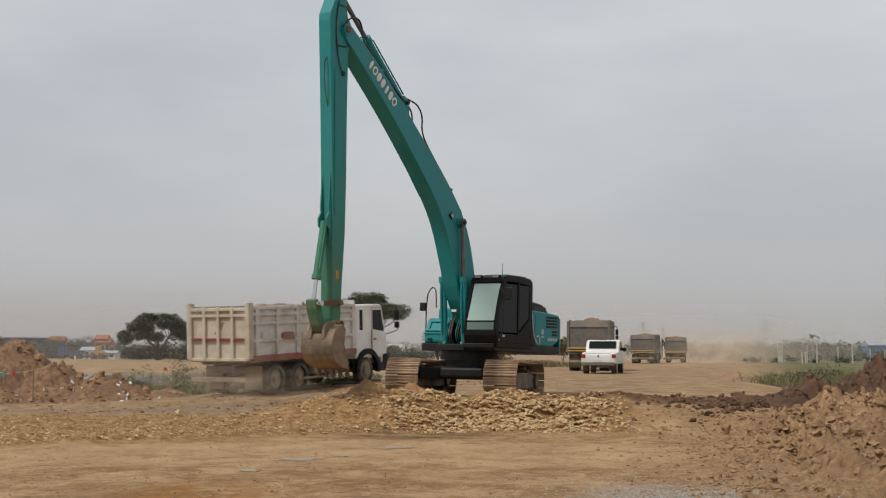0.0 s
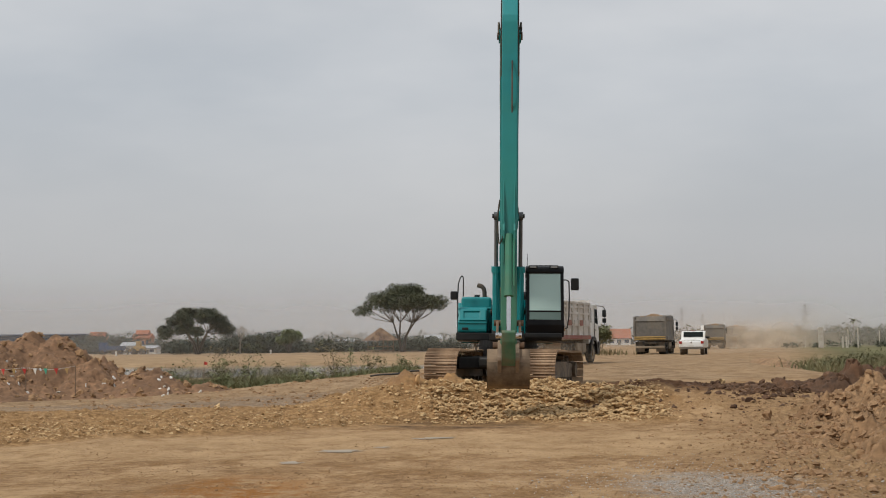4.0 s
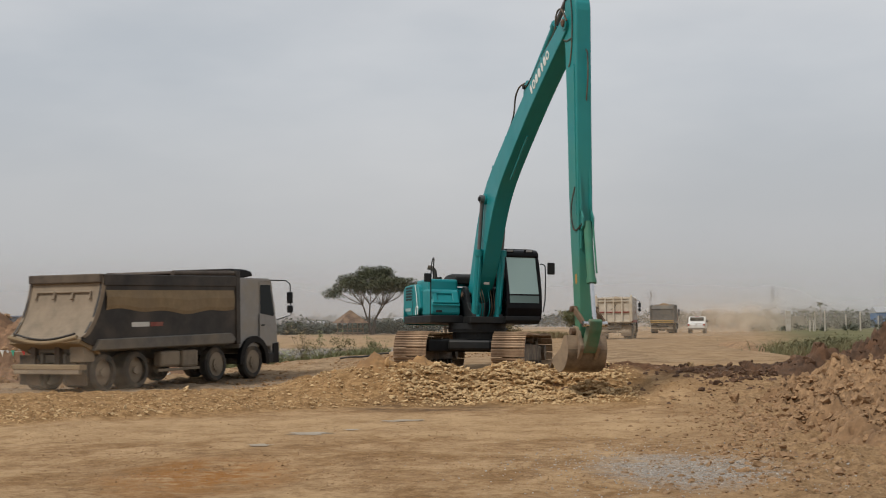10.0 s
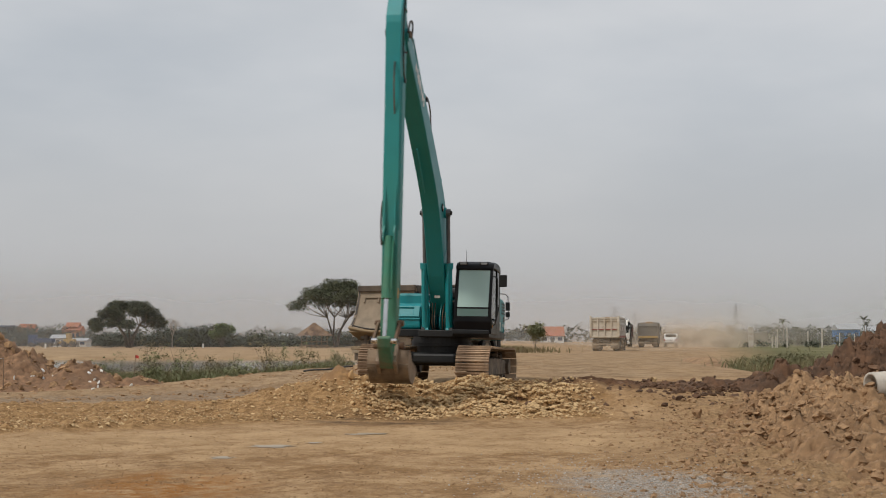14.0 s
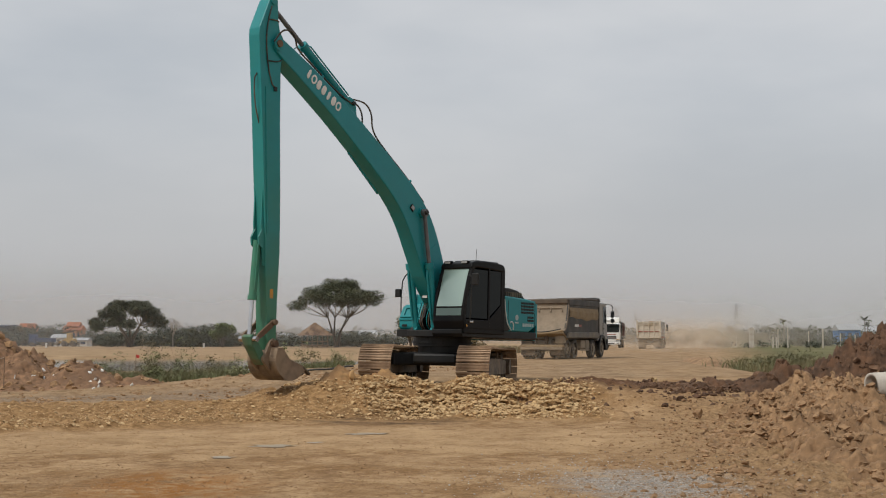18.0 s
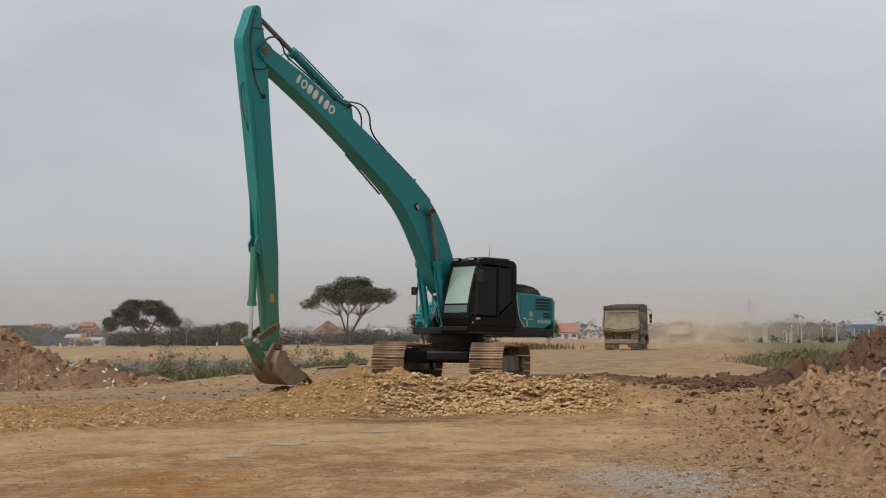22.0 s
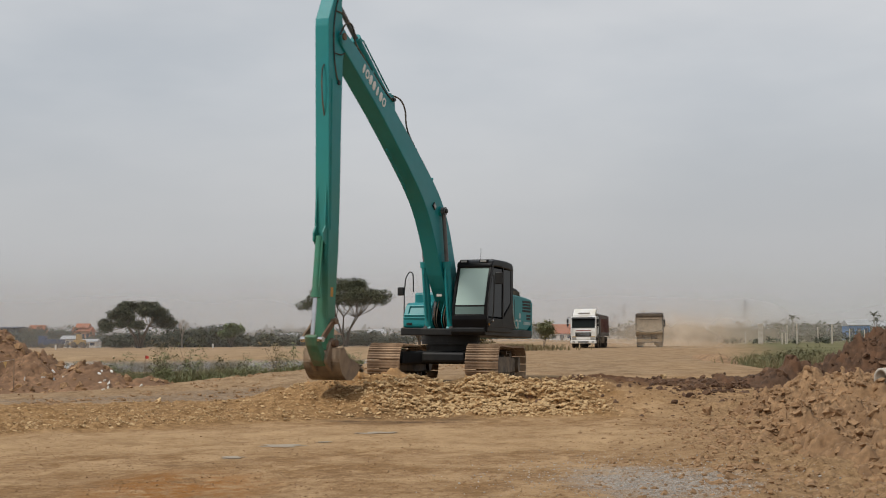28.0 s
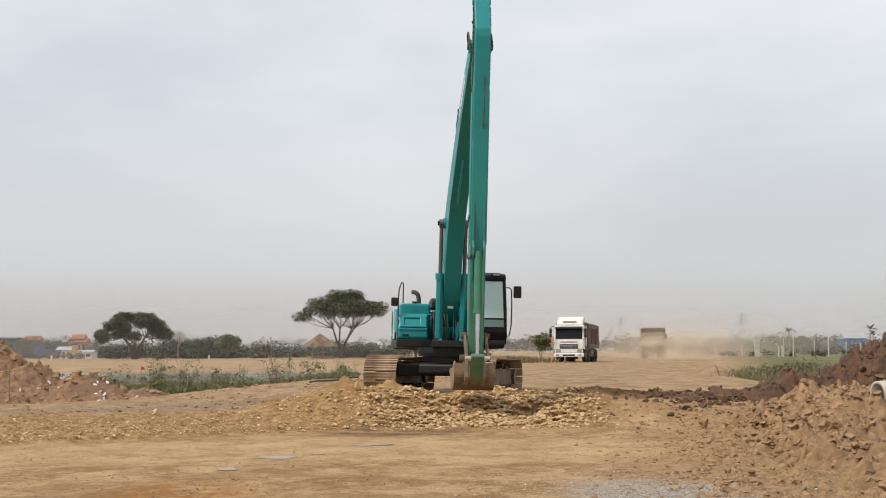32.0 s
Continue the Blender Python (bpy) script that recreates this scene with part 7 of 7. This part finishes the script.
building("shed", "blue shed with white gabled front", bearing(1505, 300), 300, 4.6, 5, 3.2, 1.2, BLUE, ROOF_GREY, 1, 3)
building("warehouse", "wide pale warehouse with low curved roof", bearing(1438, 620), 620, 18, 12, 6.0, 2.6, WALL_W, ROOF_GREY, 1, 5)
building("warehouse", "long pale warehouse in the haze", bearing(1325, 700), 700, 26, 12, 4.4, 1.6, WALL_W, ROOF_GREY, 1, 6)
building("warehouse", "pale warehouse far beyond the fence", bearing(1560, 420), 420, 12, 8, 3.6, 1.6, WALL_W, ROOF_GREY, 1, 4)
for px, w, h in ((510, 4, 20), (526, 10, 15), (502, 2.5, 24)):
    building("tower_block", "far hazy tower block", bearing(px, 1900), 1900, w, 8, h, 0.6, WALL_W, ROOF_GREY, 1, 3)


def pylon(px, y, height):
    x = bearing(px, y)
    root = thing("pylon", "far lattice steel power pylon", "pylon", "power pylons", at=pose(x, y, ground_at(x, y) - 0.2))
    b = bmesh.new()
    base, top, r = height * 0.09, height * 0.016, height * 0.004
    for sx in (-1, 1):
        for sy in (-1, 1):
            add_rod(b, (sx * base, sy * base, 0), (sx * top, sy * top, height), r, 4)
    for k in range(7):
        z0, z1 = height * k / 7, height * (k + 1) / 7
        w0, w1 = base + (top - base) * k / 7, base + (top - base) * (k + 1) / 7
        for sy in (-1, 1):
            add_rod(b, (-w0, sy * w0, z0), (w1, sy * w1, z1), r * 0.7, 4)
            add_rod(b, (w0, sy * w0, z0), (-w1, sy * w1, z1), r * 0.7, 4)
    part("mast", b, LATTICE_STEEL, root)
    for z, w in ((0.72, 0.17), (0.83, 0.2), (0.94, 0.15)):
        b = rod((-height * w, 0, height * z), (height * w, 0, height * z), r * 1.2, 4)
        add_rod(b, (-height * w, 0, height * z), (0, 0, height * (z + 0.05)), r * 0.7, 4)
        add_rod(b, (height * w, 0, height * z), (0, 0, height * (z + 0.05)), r * 0.7, 4)
        part("cross_arm", b, LATTICE_STEEL, root)


for px, y, h in ((1311, 900, 24), (1097, 800, 20), (1080, 1000, 18), (1132, 1100, 22), (1207, 1000, 16)):
    pylon(px, y, h)

post0 = None
for k, (px, y, h, w) in enumerate(((1375, 170, 1.9, 0.13), (1381, 170, 1.9, 0.13), (1384, 172, 3.2, 0.1), (1401, 175, 3.4, 0.12), (1335, 180, 3.6, 0.28), (1339, 180, 3.6, 0.28), (1438, 190, 3.0, 0.11), (1463, 176, 3.3, 0.14), (1494, 185, 2.6, 0.1), (1290, 200, 2.4, 0.1), (1262, 205, 2.0, 0.1), (1520, 190, 2.4, 0.1), (1545, 195, 2.4, 0.1), (1240, 215, 3.6, 0.1), (1310, 190, 2.2, 0.1))):
    x = bearing(px, y)
    ob = part("fence_post", box(-w * 0.6, w * 0.6, -w * 0.6, w * 0.6, -0.2, h * 0.72, 0.02), CONCRETE, None, "", pose(x, y, ground_at(x, y)))
    tagged(ob, "weathered white concrete fence post in scrub", "post", "fence posts")
for px, y, h in ((370, 228, 0.7), (92, 228, 0.7)):
    x = bearing(px, y)
    tagged(part("boundary_post", box(-0.12, 0.12, -0.12, 0.12, -0.1, h, 0.02), WALL_W, None, "", pose(x, y, ground_at(x, y))), "short white boundary post on the field", "post", "boundary posts")
# far lorry, loader and workshop yard
bt = thing("parked_lorry", "blue lorry parked beyond the dry field", "lorry", at=pose(bearing(84, 262), 262, ground_at(bearing(84, 262), 262)))
part("cab", box(-2.2, -0.9, -1, 1, 0.5, 2.3, 0.1), DEEP_BLUE, bt)
part("cargo_bed", box(-0.8, 2.4, -1.1, 1.1, 0.8, 1.6, 0.05), DEEP_BLUE, bt)
for x in (-1.6, 0.6, 1.7):
    for s in (-1, 1):
        part("wheel", rod((x, s * 0.8, 0.45), (x, s * 1.05, 0.45), 0.45, 16), RUBBER, bt)
ld = thing("loader", "yellow wheel loader parked beyond the field", "loader", at=pose(bearing(131, 258), 258, ground_at(bearing(131, 258), 258)))
part("body", box(-0.6, 1.4, -0.7, 0.7, 0.6, 1.5, 0.1), YELLOW, ld)
part("cab", box(-0.2, 0.7, -0.6, 0.6, 1.5, 2.5, 0.08), YELLOW, ld)
part("scoop", plate([(-2.6, 0.2), (-1.8, 0.2), (-1.6, 1.0), (-1.8, 1.0)], -1, 1), GREY, ld)
part("lift_arm", add_rod(rod((-0.5, -0.5, 1.2), (-1.8, -0.5, 0.6), 0.12, 8), (-0.5, 0.5, 1.2), (-1.8, 0.5, 0.6), 0.12, 8), YELLOW, ld)
for x in (-0.6, 1.0):
    for s in (-1, 1):
        part("wheel", rod((x, s * 0.6, 0.55), (x, s * 0.95, 0.55), 0.55, 16), RUBBER, ld)


# ---- dust in the air ----
def veil_material(name, colour, strength, reach, power, patchy):
    """Road dust and distance haze, drawn as a thin scattering sheet that thins out towards its rim."""
    mat = bpy.data.materials.new(name)
    mat.use_nodes = True
    n, l = mat.node_tree.nodes, mat.node_tree.links
    n.clear()
    out = n.new("ShaderNodeOutputMaterial")
    mixs = n.new("ShaderNodeMixShader")
    clear = n.new("ShaderNodeBsdfTransparent")
    half = n.new("ShaderNodeMixShader")
    dif, tra = n.new("ShaderNodeBsdfDiffuse"), n.new("ShaderNodeBsdfTranslucent")
    for b in (dif, tra):
        b.inputs["Color"].default_value = (*colour, 1)
    half.inputs["Fac"].default_value = 0.5
    l.new(dif.outputs[0], half.inputs[1])
    l.new(tra.outputs[0], half.inputs[2])
    tc = n.new("ShaderNodeTexCoord")
    ln = n.new("ShaderNodeVectorMath")
    ln.operation = "LENGTH"
    mp = n.new("ShaderNodeMapping")
    mp.inputs["Scale"].default_value = reach
    l.new(tc.outputs["Object"], mp.inputs["Vector"])
    l.new(mp.outputs["Vector"], ln.inputs[0])
    fall = n.new("ShaderNodeMapRange")
    fall.interpolation_type = "SMOOTHSTEP"
    fall.inputs["From Min"].default_value, fall.inputs["From Max"].default_value = 1.0, 0.0
    fall.inputs["To Max"].default_value = strength
    l.new(ln.outputs["Value"], fall.inputs["Value"])
    tx = n.new("ShaderNodeTexNoise")
    tx.inputs["Scale"].default_value, tx.inputs["Detail"].default_value = patchy, 5
    l.new(tc.outputs["Object"], tx.inputs["Vector"])
    sp = n.new("ShaderNodeMapRange")
    sp.inputs["From Min"].default_value, sp.inputs["From Max"].default_value = 0.25, 0.65
    sp.inputs["To Min"].default_value = 0.45
    l.new(tx.outputs["Fac"], sp.inputs["Value"])
    mul = n.new("ShaderNodeMath")
    mul.operation = "MULTIPLY"
    l.new(fall.outputs["Result"], mul.inputs[0])
    l.new(sp.outputs["Result"], mul.inputs[1])
    l.new(mul.outputs[0], mixs.inputs["Fac"])
    l.new(clear.outputs[0], mixs.inputs[1])
    l.new(half.outputs[0], mixs.inputs[2])
    l.new(mixs.outputs[0], out.inputs["Surface"])
    return mat


def dust_cloud(label, x, y, w, h, depth, strength, seed):
    """A billow of road dust: a bulging shell open at the back."""
    rnd = random.Random(seed)
    mat = veil_material("road_dust", (0.74, 0.62, 0.48), strength, (1 / w, 0.0, 1 / h), 1, 2.2 / h)
    n0, n1 = 28, 14
    verts, faces = [], []
    for i in range(n0 + 1):
        for j in range(n1 + 1):
            u, v = -1 + 2 * i / n0, -0.35 + 1.35 * j / n1
            d = max(0.0, 1 - u * u - v * v * 0.8)
            verts.append((u * w, -depth * math.sqrt(d) + 0.5 * noise.noise(Vector((u * 3, v * 3, seed))), v * h))
    for i in range(n0):
        for j in range(n1):
            k = i * (n1 + 1) + j
            faces.append((k, k + n1 + 1, k + n1 + 2, k + 1))
    ob = sheet(verts, faces, "dust_cloud", mat, "stuff", label, "dust", True)
    ob.matrix_basis = pose(x, y, ground_at(x, y) + 0.5, 0, 0, -math.degrees(math.atan2(x, y)))
    ob.visible_shadow = False
    return ob


DUST = [dust_cloud("pale road dust hanging behind the lorries", 24, 158, 8.5, 3.8, 3, 0.85, 1),
        dust_cloud("thin road dust drifting along the haul road", 38, 200, 24, 7, 4, 0.6, 2),
        dust_cloud("thin road dust drifting over the verge", 22, 128, 9, 2.6, 2, 0.35, 3)]
WHEEL_DUST = [dust_cloud("low dust raised by the cream lorry's wheels", -8, 47, 3.4, 1.1, 0.8, 0.42, 4),
              dust_cloud("low dust raised by the scoop-tail lorry's wheels", -14, 30, 3.6, 0.9, 0.8, 0.22, 5)]


# curved upright sheet, densest low down, added to pale what lies behind like haze
def haze_bank(y, height, strength, label):
    mat = veil_material("ground_haze", (0.7, 0.68, 0.66), strength, (0.0, 0.0, 1 / height), 1, 0.01)
    verts, faces = [], []
    n = 40
    for i in range(n + 1):
        a = radians(-32 + 64 * i / n)
        for j in range(7):
            verts.append((y * math.sin(a), y * math.cos(a), height * j / 6 - 0.5))
    for i in range(n):
        for j in range(6):
            k = i * 7 + j
            faces.append((k, k + 7, k + 8, k + 1))
    ob = sheet(verts, faces, "haze", mat, "stuff", label, "haze", True)
    ob.visible_shadow = False


haze_bank(212, 13, 0.13, "faint dusty haze over the dry field")
haze_bank(265, 16, 0.24, "thin grey haze lying over the far fields")
haze_bank(600, 45, 0.6, "grey haze before the far tree line")

# litter on the left bank and a marker flag
FLAG = material("red_cloth", (0.5, 0.05, 0.04), 0.8, 0, 0.15, 5, 2, None, 0.1, 20)
flag = thing("marker_flag", "small red cloth flag on a thin stick among reeds", "flag", at=pose(-11.9, 54, ground_at(-11.9, 54)))
part("stick", rod((0, 0, 0), (0.05, 0, 1.1), 0.012, 6), WOOD, flag)
part("cloth", plate([(0.05, 1.1), (0.18, 1.06), (0.17, 0.96), (0.05, 0.98)], -0.006, 0.006), FLAG, flag)
bunting = thing("bunting", "string of small coloured plastic pennants over the earth heap", "bunting")
posts_ = [(-17.4, 44.6, 1.05), (-15.7, 44.8, 0.98), (-14.1, 44.9, 1.0)]
for x, y, z in posts_:
    part("stick", rod((x, y, min(ground_at(x, y), left_h(x, y)) - 0.1), (x, y, z), 0.015, 6), WOOD, bunting)
line = smoothed([posts_[0], (-16.5, 44.7, 0.88), posts_[1], (-14.9, 44.85, 0.86), posts_[2]], 2)
part("string", add_hose(bmesh.new(), line, 0.006, 4), WHITE, bunting)
GREEN_CLOTH = material("green_cloth", (0.05, 0.3, 0.2), 0.8, 0, 0.15, 5, 2, None, 0.1, 20)
for k in range(9):
    x = -17.1 + 0.34 * k
    y = 44.6 + (x + 17.4) * 0.09
    part("pennant", plate([(-0.07, 0.0), (0.07, 0.0), (0.02, -0.2)], -0.004, 0.004), (WHITE, GREEN_CLOTH, FLAG, YELLOW, FLAG)[k % 5], bunting, "", pose(x, y, 0.93, 0, 0, 20 * math.sin(k * 2.0)))
rnd = random.Random(77)
for k in range(22):
    x, y = rnd.uniform(-17, -10), rnd.gauss(45.6, 0.8)
    b = lump_mesh(300 + k, 1, 1.5)
    tagged(part("litter", b, WHITE, None, "", pose(x, y, max(left_h(x, y), ground_at(x, y)) + 0.05, 40 * k, 20 * k, 0) @ Matrix.Diagonal((0.2, 0.13, 0.1, 1))), "crumpled white plastic litter on the earth heap", "litter", "litter on the heap")


# ---- what moves ----
def glide(rows, t):
    """Values at t, on smooth monotone curves through the rows."""
    ts = [r[0] for r in rows]
    i = max(0, min(len(rows) - 2, sum(1 for a in ts if a <= t) - 1))
    h = ts[i + 1] - ts[i]
    s = (t - ts[i]) / h
    out = []
    for c in range(1, len(rows[0])):
        def slope(k):
            if k <= 0 or k >= len(rows) - 1:
                return 0.0
            d0 = (rows[k][c] - rows[k - 1][c]) / (ts[k] - ts[k - 1])
            d1 = (rows[k + 1][c] - rows[k][c]) / (ts[k + 1] - ts[k])
            return 0.0 if d0 * d1 <= 0 else 2 * d0 * d1 / (d0 + d1)
        a, b = rows[i][c], rows[i + 1][c]
        m0, m1 = slope(i) * h, slope(i + 1) * h
        out.append((2 * s ** 3 - 3 * s ** 2 + 1) * a + (s ** 3 - 2 * s ** 2 + s) * m0 + (-2 * s ** 3 + 3 * s ** 2) * b + (s ** 3 - s ** 2) * m1)
    return out


def motions():
    # the excavator: seconds, swing, boom, arm, bucket in degrees
    dig = [
        (0, -32.6, 48.2, -89.9, -98), (1, -34.9, 41.1, -100.3, -132), (2, -19.7, 39.9, -93.6, -156), (3, -6.6, 38.8, -69.5, -160),
        (3.5, -2.4, 40.6, -88.3, -155), (4.4, 1, 42.0, -80, -118), (5.5, -16.4, 43.7, -94.7, -126), (6, -17.1, 40.6, -100.4, -136),
        (7, -1.2, 39.9, -73, -164), (8, 8, 37.7, -70.5, -172), (9, 10.2, 39.6, -67.1, -150), (10, 18.1, 41.2, -84.1, -140),
        (11, 31.7, 40.4, -88.4, -138), (12, 28.2, 40.0, -94.2, -136), (13, 11.5, 40.6, -86.4, -160), (14, -9.3, 41.0, -87.5, -148),
    ]
    dig += [
        (14.5, -21, 41.1, -89.2, -138), (16.5, -35.4, 46.5, -89.7, -118), (17, -33.8, 45.2, -92.8, -128), (18, -37.3, 41.1, -90.8, -146),
        (19, -48.9, 44.4, -93.6, -132), (20, -47.5, 39.0, -95.7, -141), (21, -45.9, 40.1, -94.7, -140), (22, -43.4, 40.0, -94.7, -138),
        (23, -27.3, 48.3, -81.5, -146), (24, -5.7, 42.2, -74, -160), (25, 5.5, 37.1, -68.5, -172), (25.5, 4.7, 38.8, -77.5, -160),
        (27.5, -15.6, 41.7, -88.1, -145), (28, -23.8, 41.1, -88.2, -150), (29, -38.1, 40.9, -92.2, -138), (30, -32.9, 43.9, -90.5, -120),
        (31, -7, 42.8, -75.6, -158), (32, 5.3, 40.9, -92.1, -165),
    ]
    times = [k * 0.5 for k in range(65)]
    poses = [(t, exc_poses(*glide(dig, t))) for t in times]
    for key, ob in EXC_PARTS.items():
        walk(ob, [(t, p[key]) for t, p in poses])

    # road dust drifts
    walk(DUST[0], [(t, pose(x, y, 1.0, 0, 0, -9)) for t, x, y in ((0, 34, 190), (9, 35, 185), (17, 33, 178), (24, 27, 160), (32, 23.5, 146))])
    # vehicles: seconds, place of the tail on the ground, heading in degrees clockwise from straight ahead
    def drive(ob, rows, every=1.0):
        keys = []
        for k in range(int(32 / every) + 1):
            t = k * every
            x, y, h = glide(rows, t)
            fx, fy = math.sin(radians(h)), math.cos(radians(h))
            za, zb = ground_at(x + fx, y + fy), ground_at(x + 7.8 * fx, y + 7.8 * fy)
            pitch = math.degrees(math.atan2(zb - za, 6.8))
            keys.append((t, pose(x, y, za - (zb - za) / 6.8 + 0.01, 0, 0, 90 - h) @ pose(0, 0, 0, 0, -pitch, 0)))
        walk(ob, keys)
    def roll(ob, rows, step_=0.02, radius=0.52):
        """Turn each wheel by the way that its lorry has gone."""
        keys, gone, last = [(0.0, 0.0)], 0.0, glide(rows, 0.0)
        for k in range(1, int(32 / step_) + 1):
            now = glide(rows, k * step_)
            gone += math.hypot(now[0] - last[0], now[1] - last[1])
            last = now
            if gone - keys[-1][1] > 0.72:
                keys.append((k * step_, gone))
        if keys[-1][0] < 32:
            keys.append((32.0, gone))
        for w in [c for c in ob.children if c.name.startswith("wheel")]:
            x = w.matrix_basis.translation.x
            walk(w, [(t, pose(x, 0, radius, 0, math.degrees(g / radius), 0)) for t, g in keys])
    cream_way = [(0, -8.3, 46.0, 29), (1, -6.15, 50.8, 26), (2, -3.7, 55.6, 24), (3, -1.1, 60.0, 21), (6, 4.85, 73.0, 10), (9, 8.7, 93, 9), (13, 12.9, 117, 12), (17, 20.5, 143, 13), (21, 29, 182, 12), (24, 36, 220, 10), (32, 55, 330, 10)]
    drive(CREAM_LORRY, cream_way)
    roll(CREAM_LORRY, cream_way)
    scoop_way = [(0, -19.5, -4.0, 8), (5, -16.5, 15.5, 12), (7, -15.0, 24.2, 16), (8, -14.2, 28.0, 18), (9, -13.6, 32.4, 22), (10, -11.55, 37.0, 26), (11, -9.75, 41.7, 28), (12, -7.3, 45.2, 28), (13, -4.75, 49.8, 27), (14, -2.5, 54.5, 26), (17, 2.4, 66.5, 24), (19, 7.9, 81, 18), (21, 10.4, 93.5, 14), (24, 14.7, 110, 10), (28, 19, 133, 9), (32, 22.2, 150, 9)]
    drive(SCOOP_LORRY, scoop_way)
    roll(SCOOP_LORRY, scoop_way)
    for cloud_, way in zip(WHEEL_DUST, (cream_way, scoop_way)):
        rows = []
        for k in range(33):
            x, y, h = glide(way, k)
            x, y = x + 0.6 * math.sin(radians(h)), y + 0.6 * math.cos(radians(h))
            rows.append((k, pose(x * 0.965, y * 0.965, ground_at(x, y) + 0.35, 0, 0, -math.degrees(math.atan2(x, y)))))
        walk(cloud_, rows)
    drive(GREY_LORRY, [(0, 7.3, 85, 8), (3, 10.3, 106.6, 11), (6, 14.3, 125.5, 12), (9, 18.8, 146, 11), (13, 23.9, 165, 10), (17, 36, 230, 10), (32, 80, 470, 10)])
    drive(PICKUP, [(0, 6.8, 73.3, 12), (3, 12.4, 99, 12), (6, 16.2, 115, 12), (9, 21.3, 138, 12), (13, 29, 178, 11), (17, 39, 228, 11), (32, 88, 460, 11)])
    drive(FAR_LORRY, [(0, 18.7, 150, 12), (3, 25.2, 176, 10), (6, 31, 200, 10), (9, 37, 226, 10), (32, 110, 620, 10)])
    drive(LAST_LORRY, [(0, 25.5, 172, 8), (3, 31.5, 198, 10), (9, 46, 255, 10), (32, 130, 680, 10)])
    drive(RED_LORRY, [(0, 39, 269, 190), (6, 33.4, 234, 190), (13, 26.5, 199, 190), (17, 22.4, 179, 190), (23, 18.6, 157, 191), (24, 17.0, 152, 192), (28, 14.5, 139, 193), (29, 13.8, 133, 193), (32, 11.9, 121, 193)])


motions()
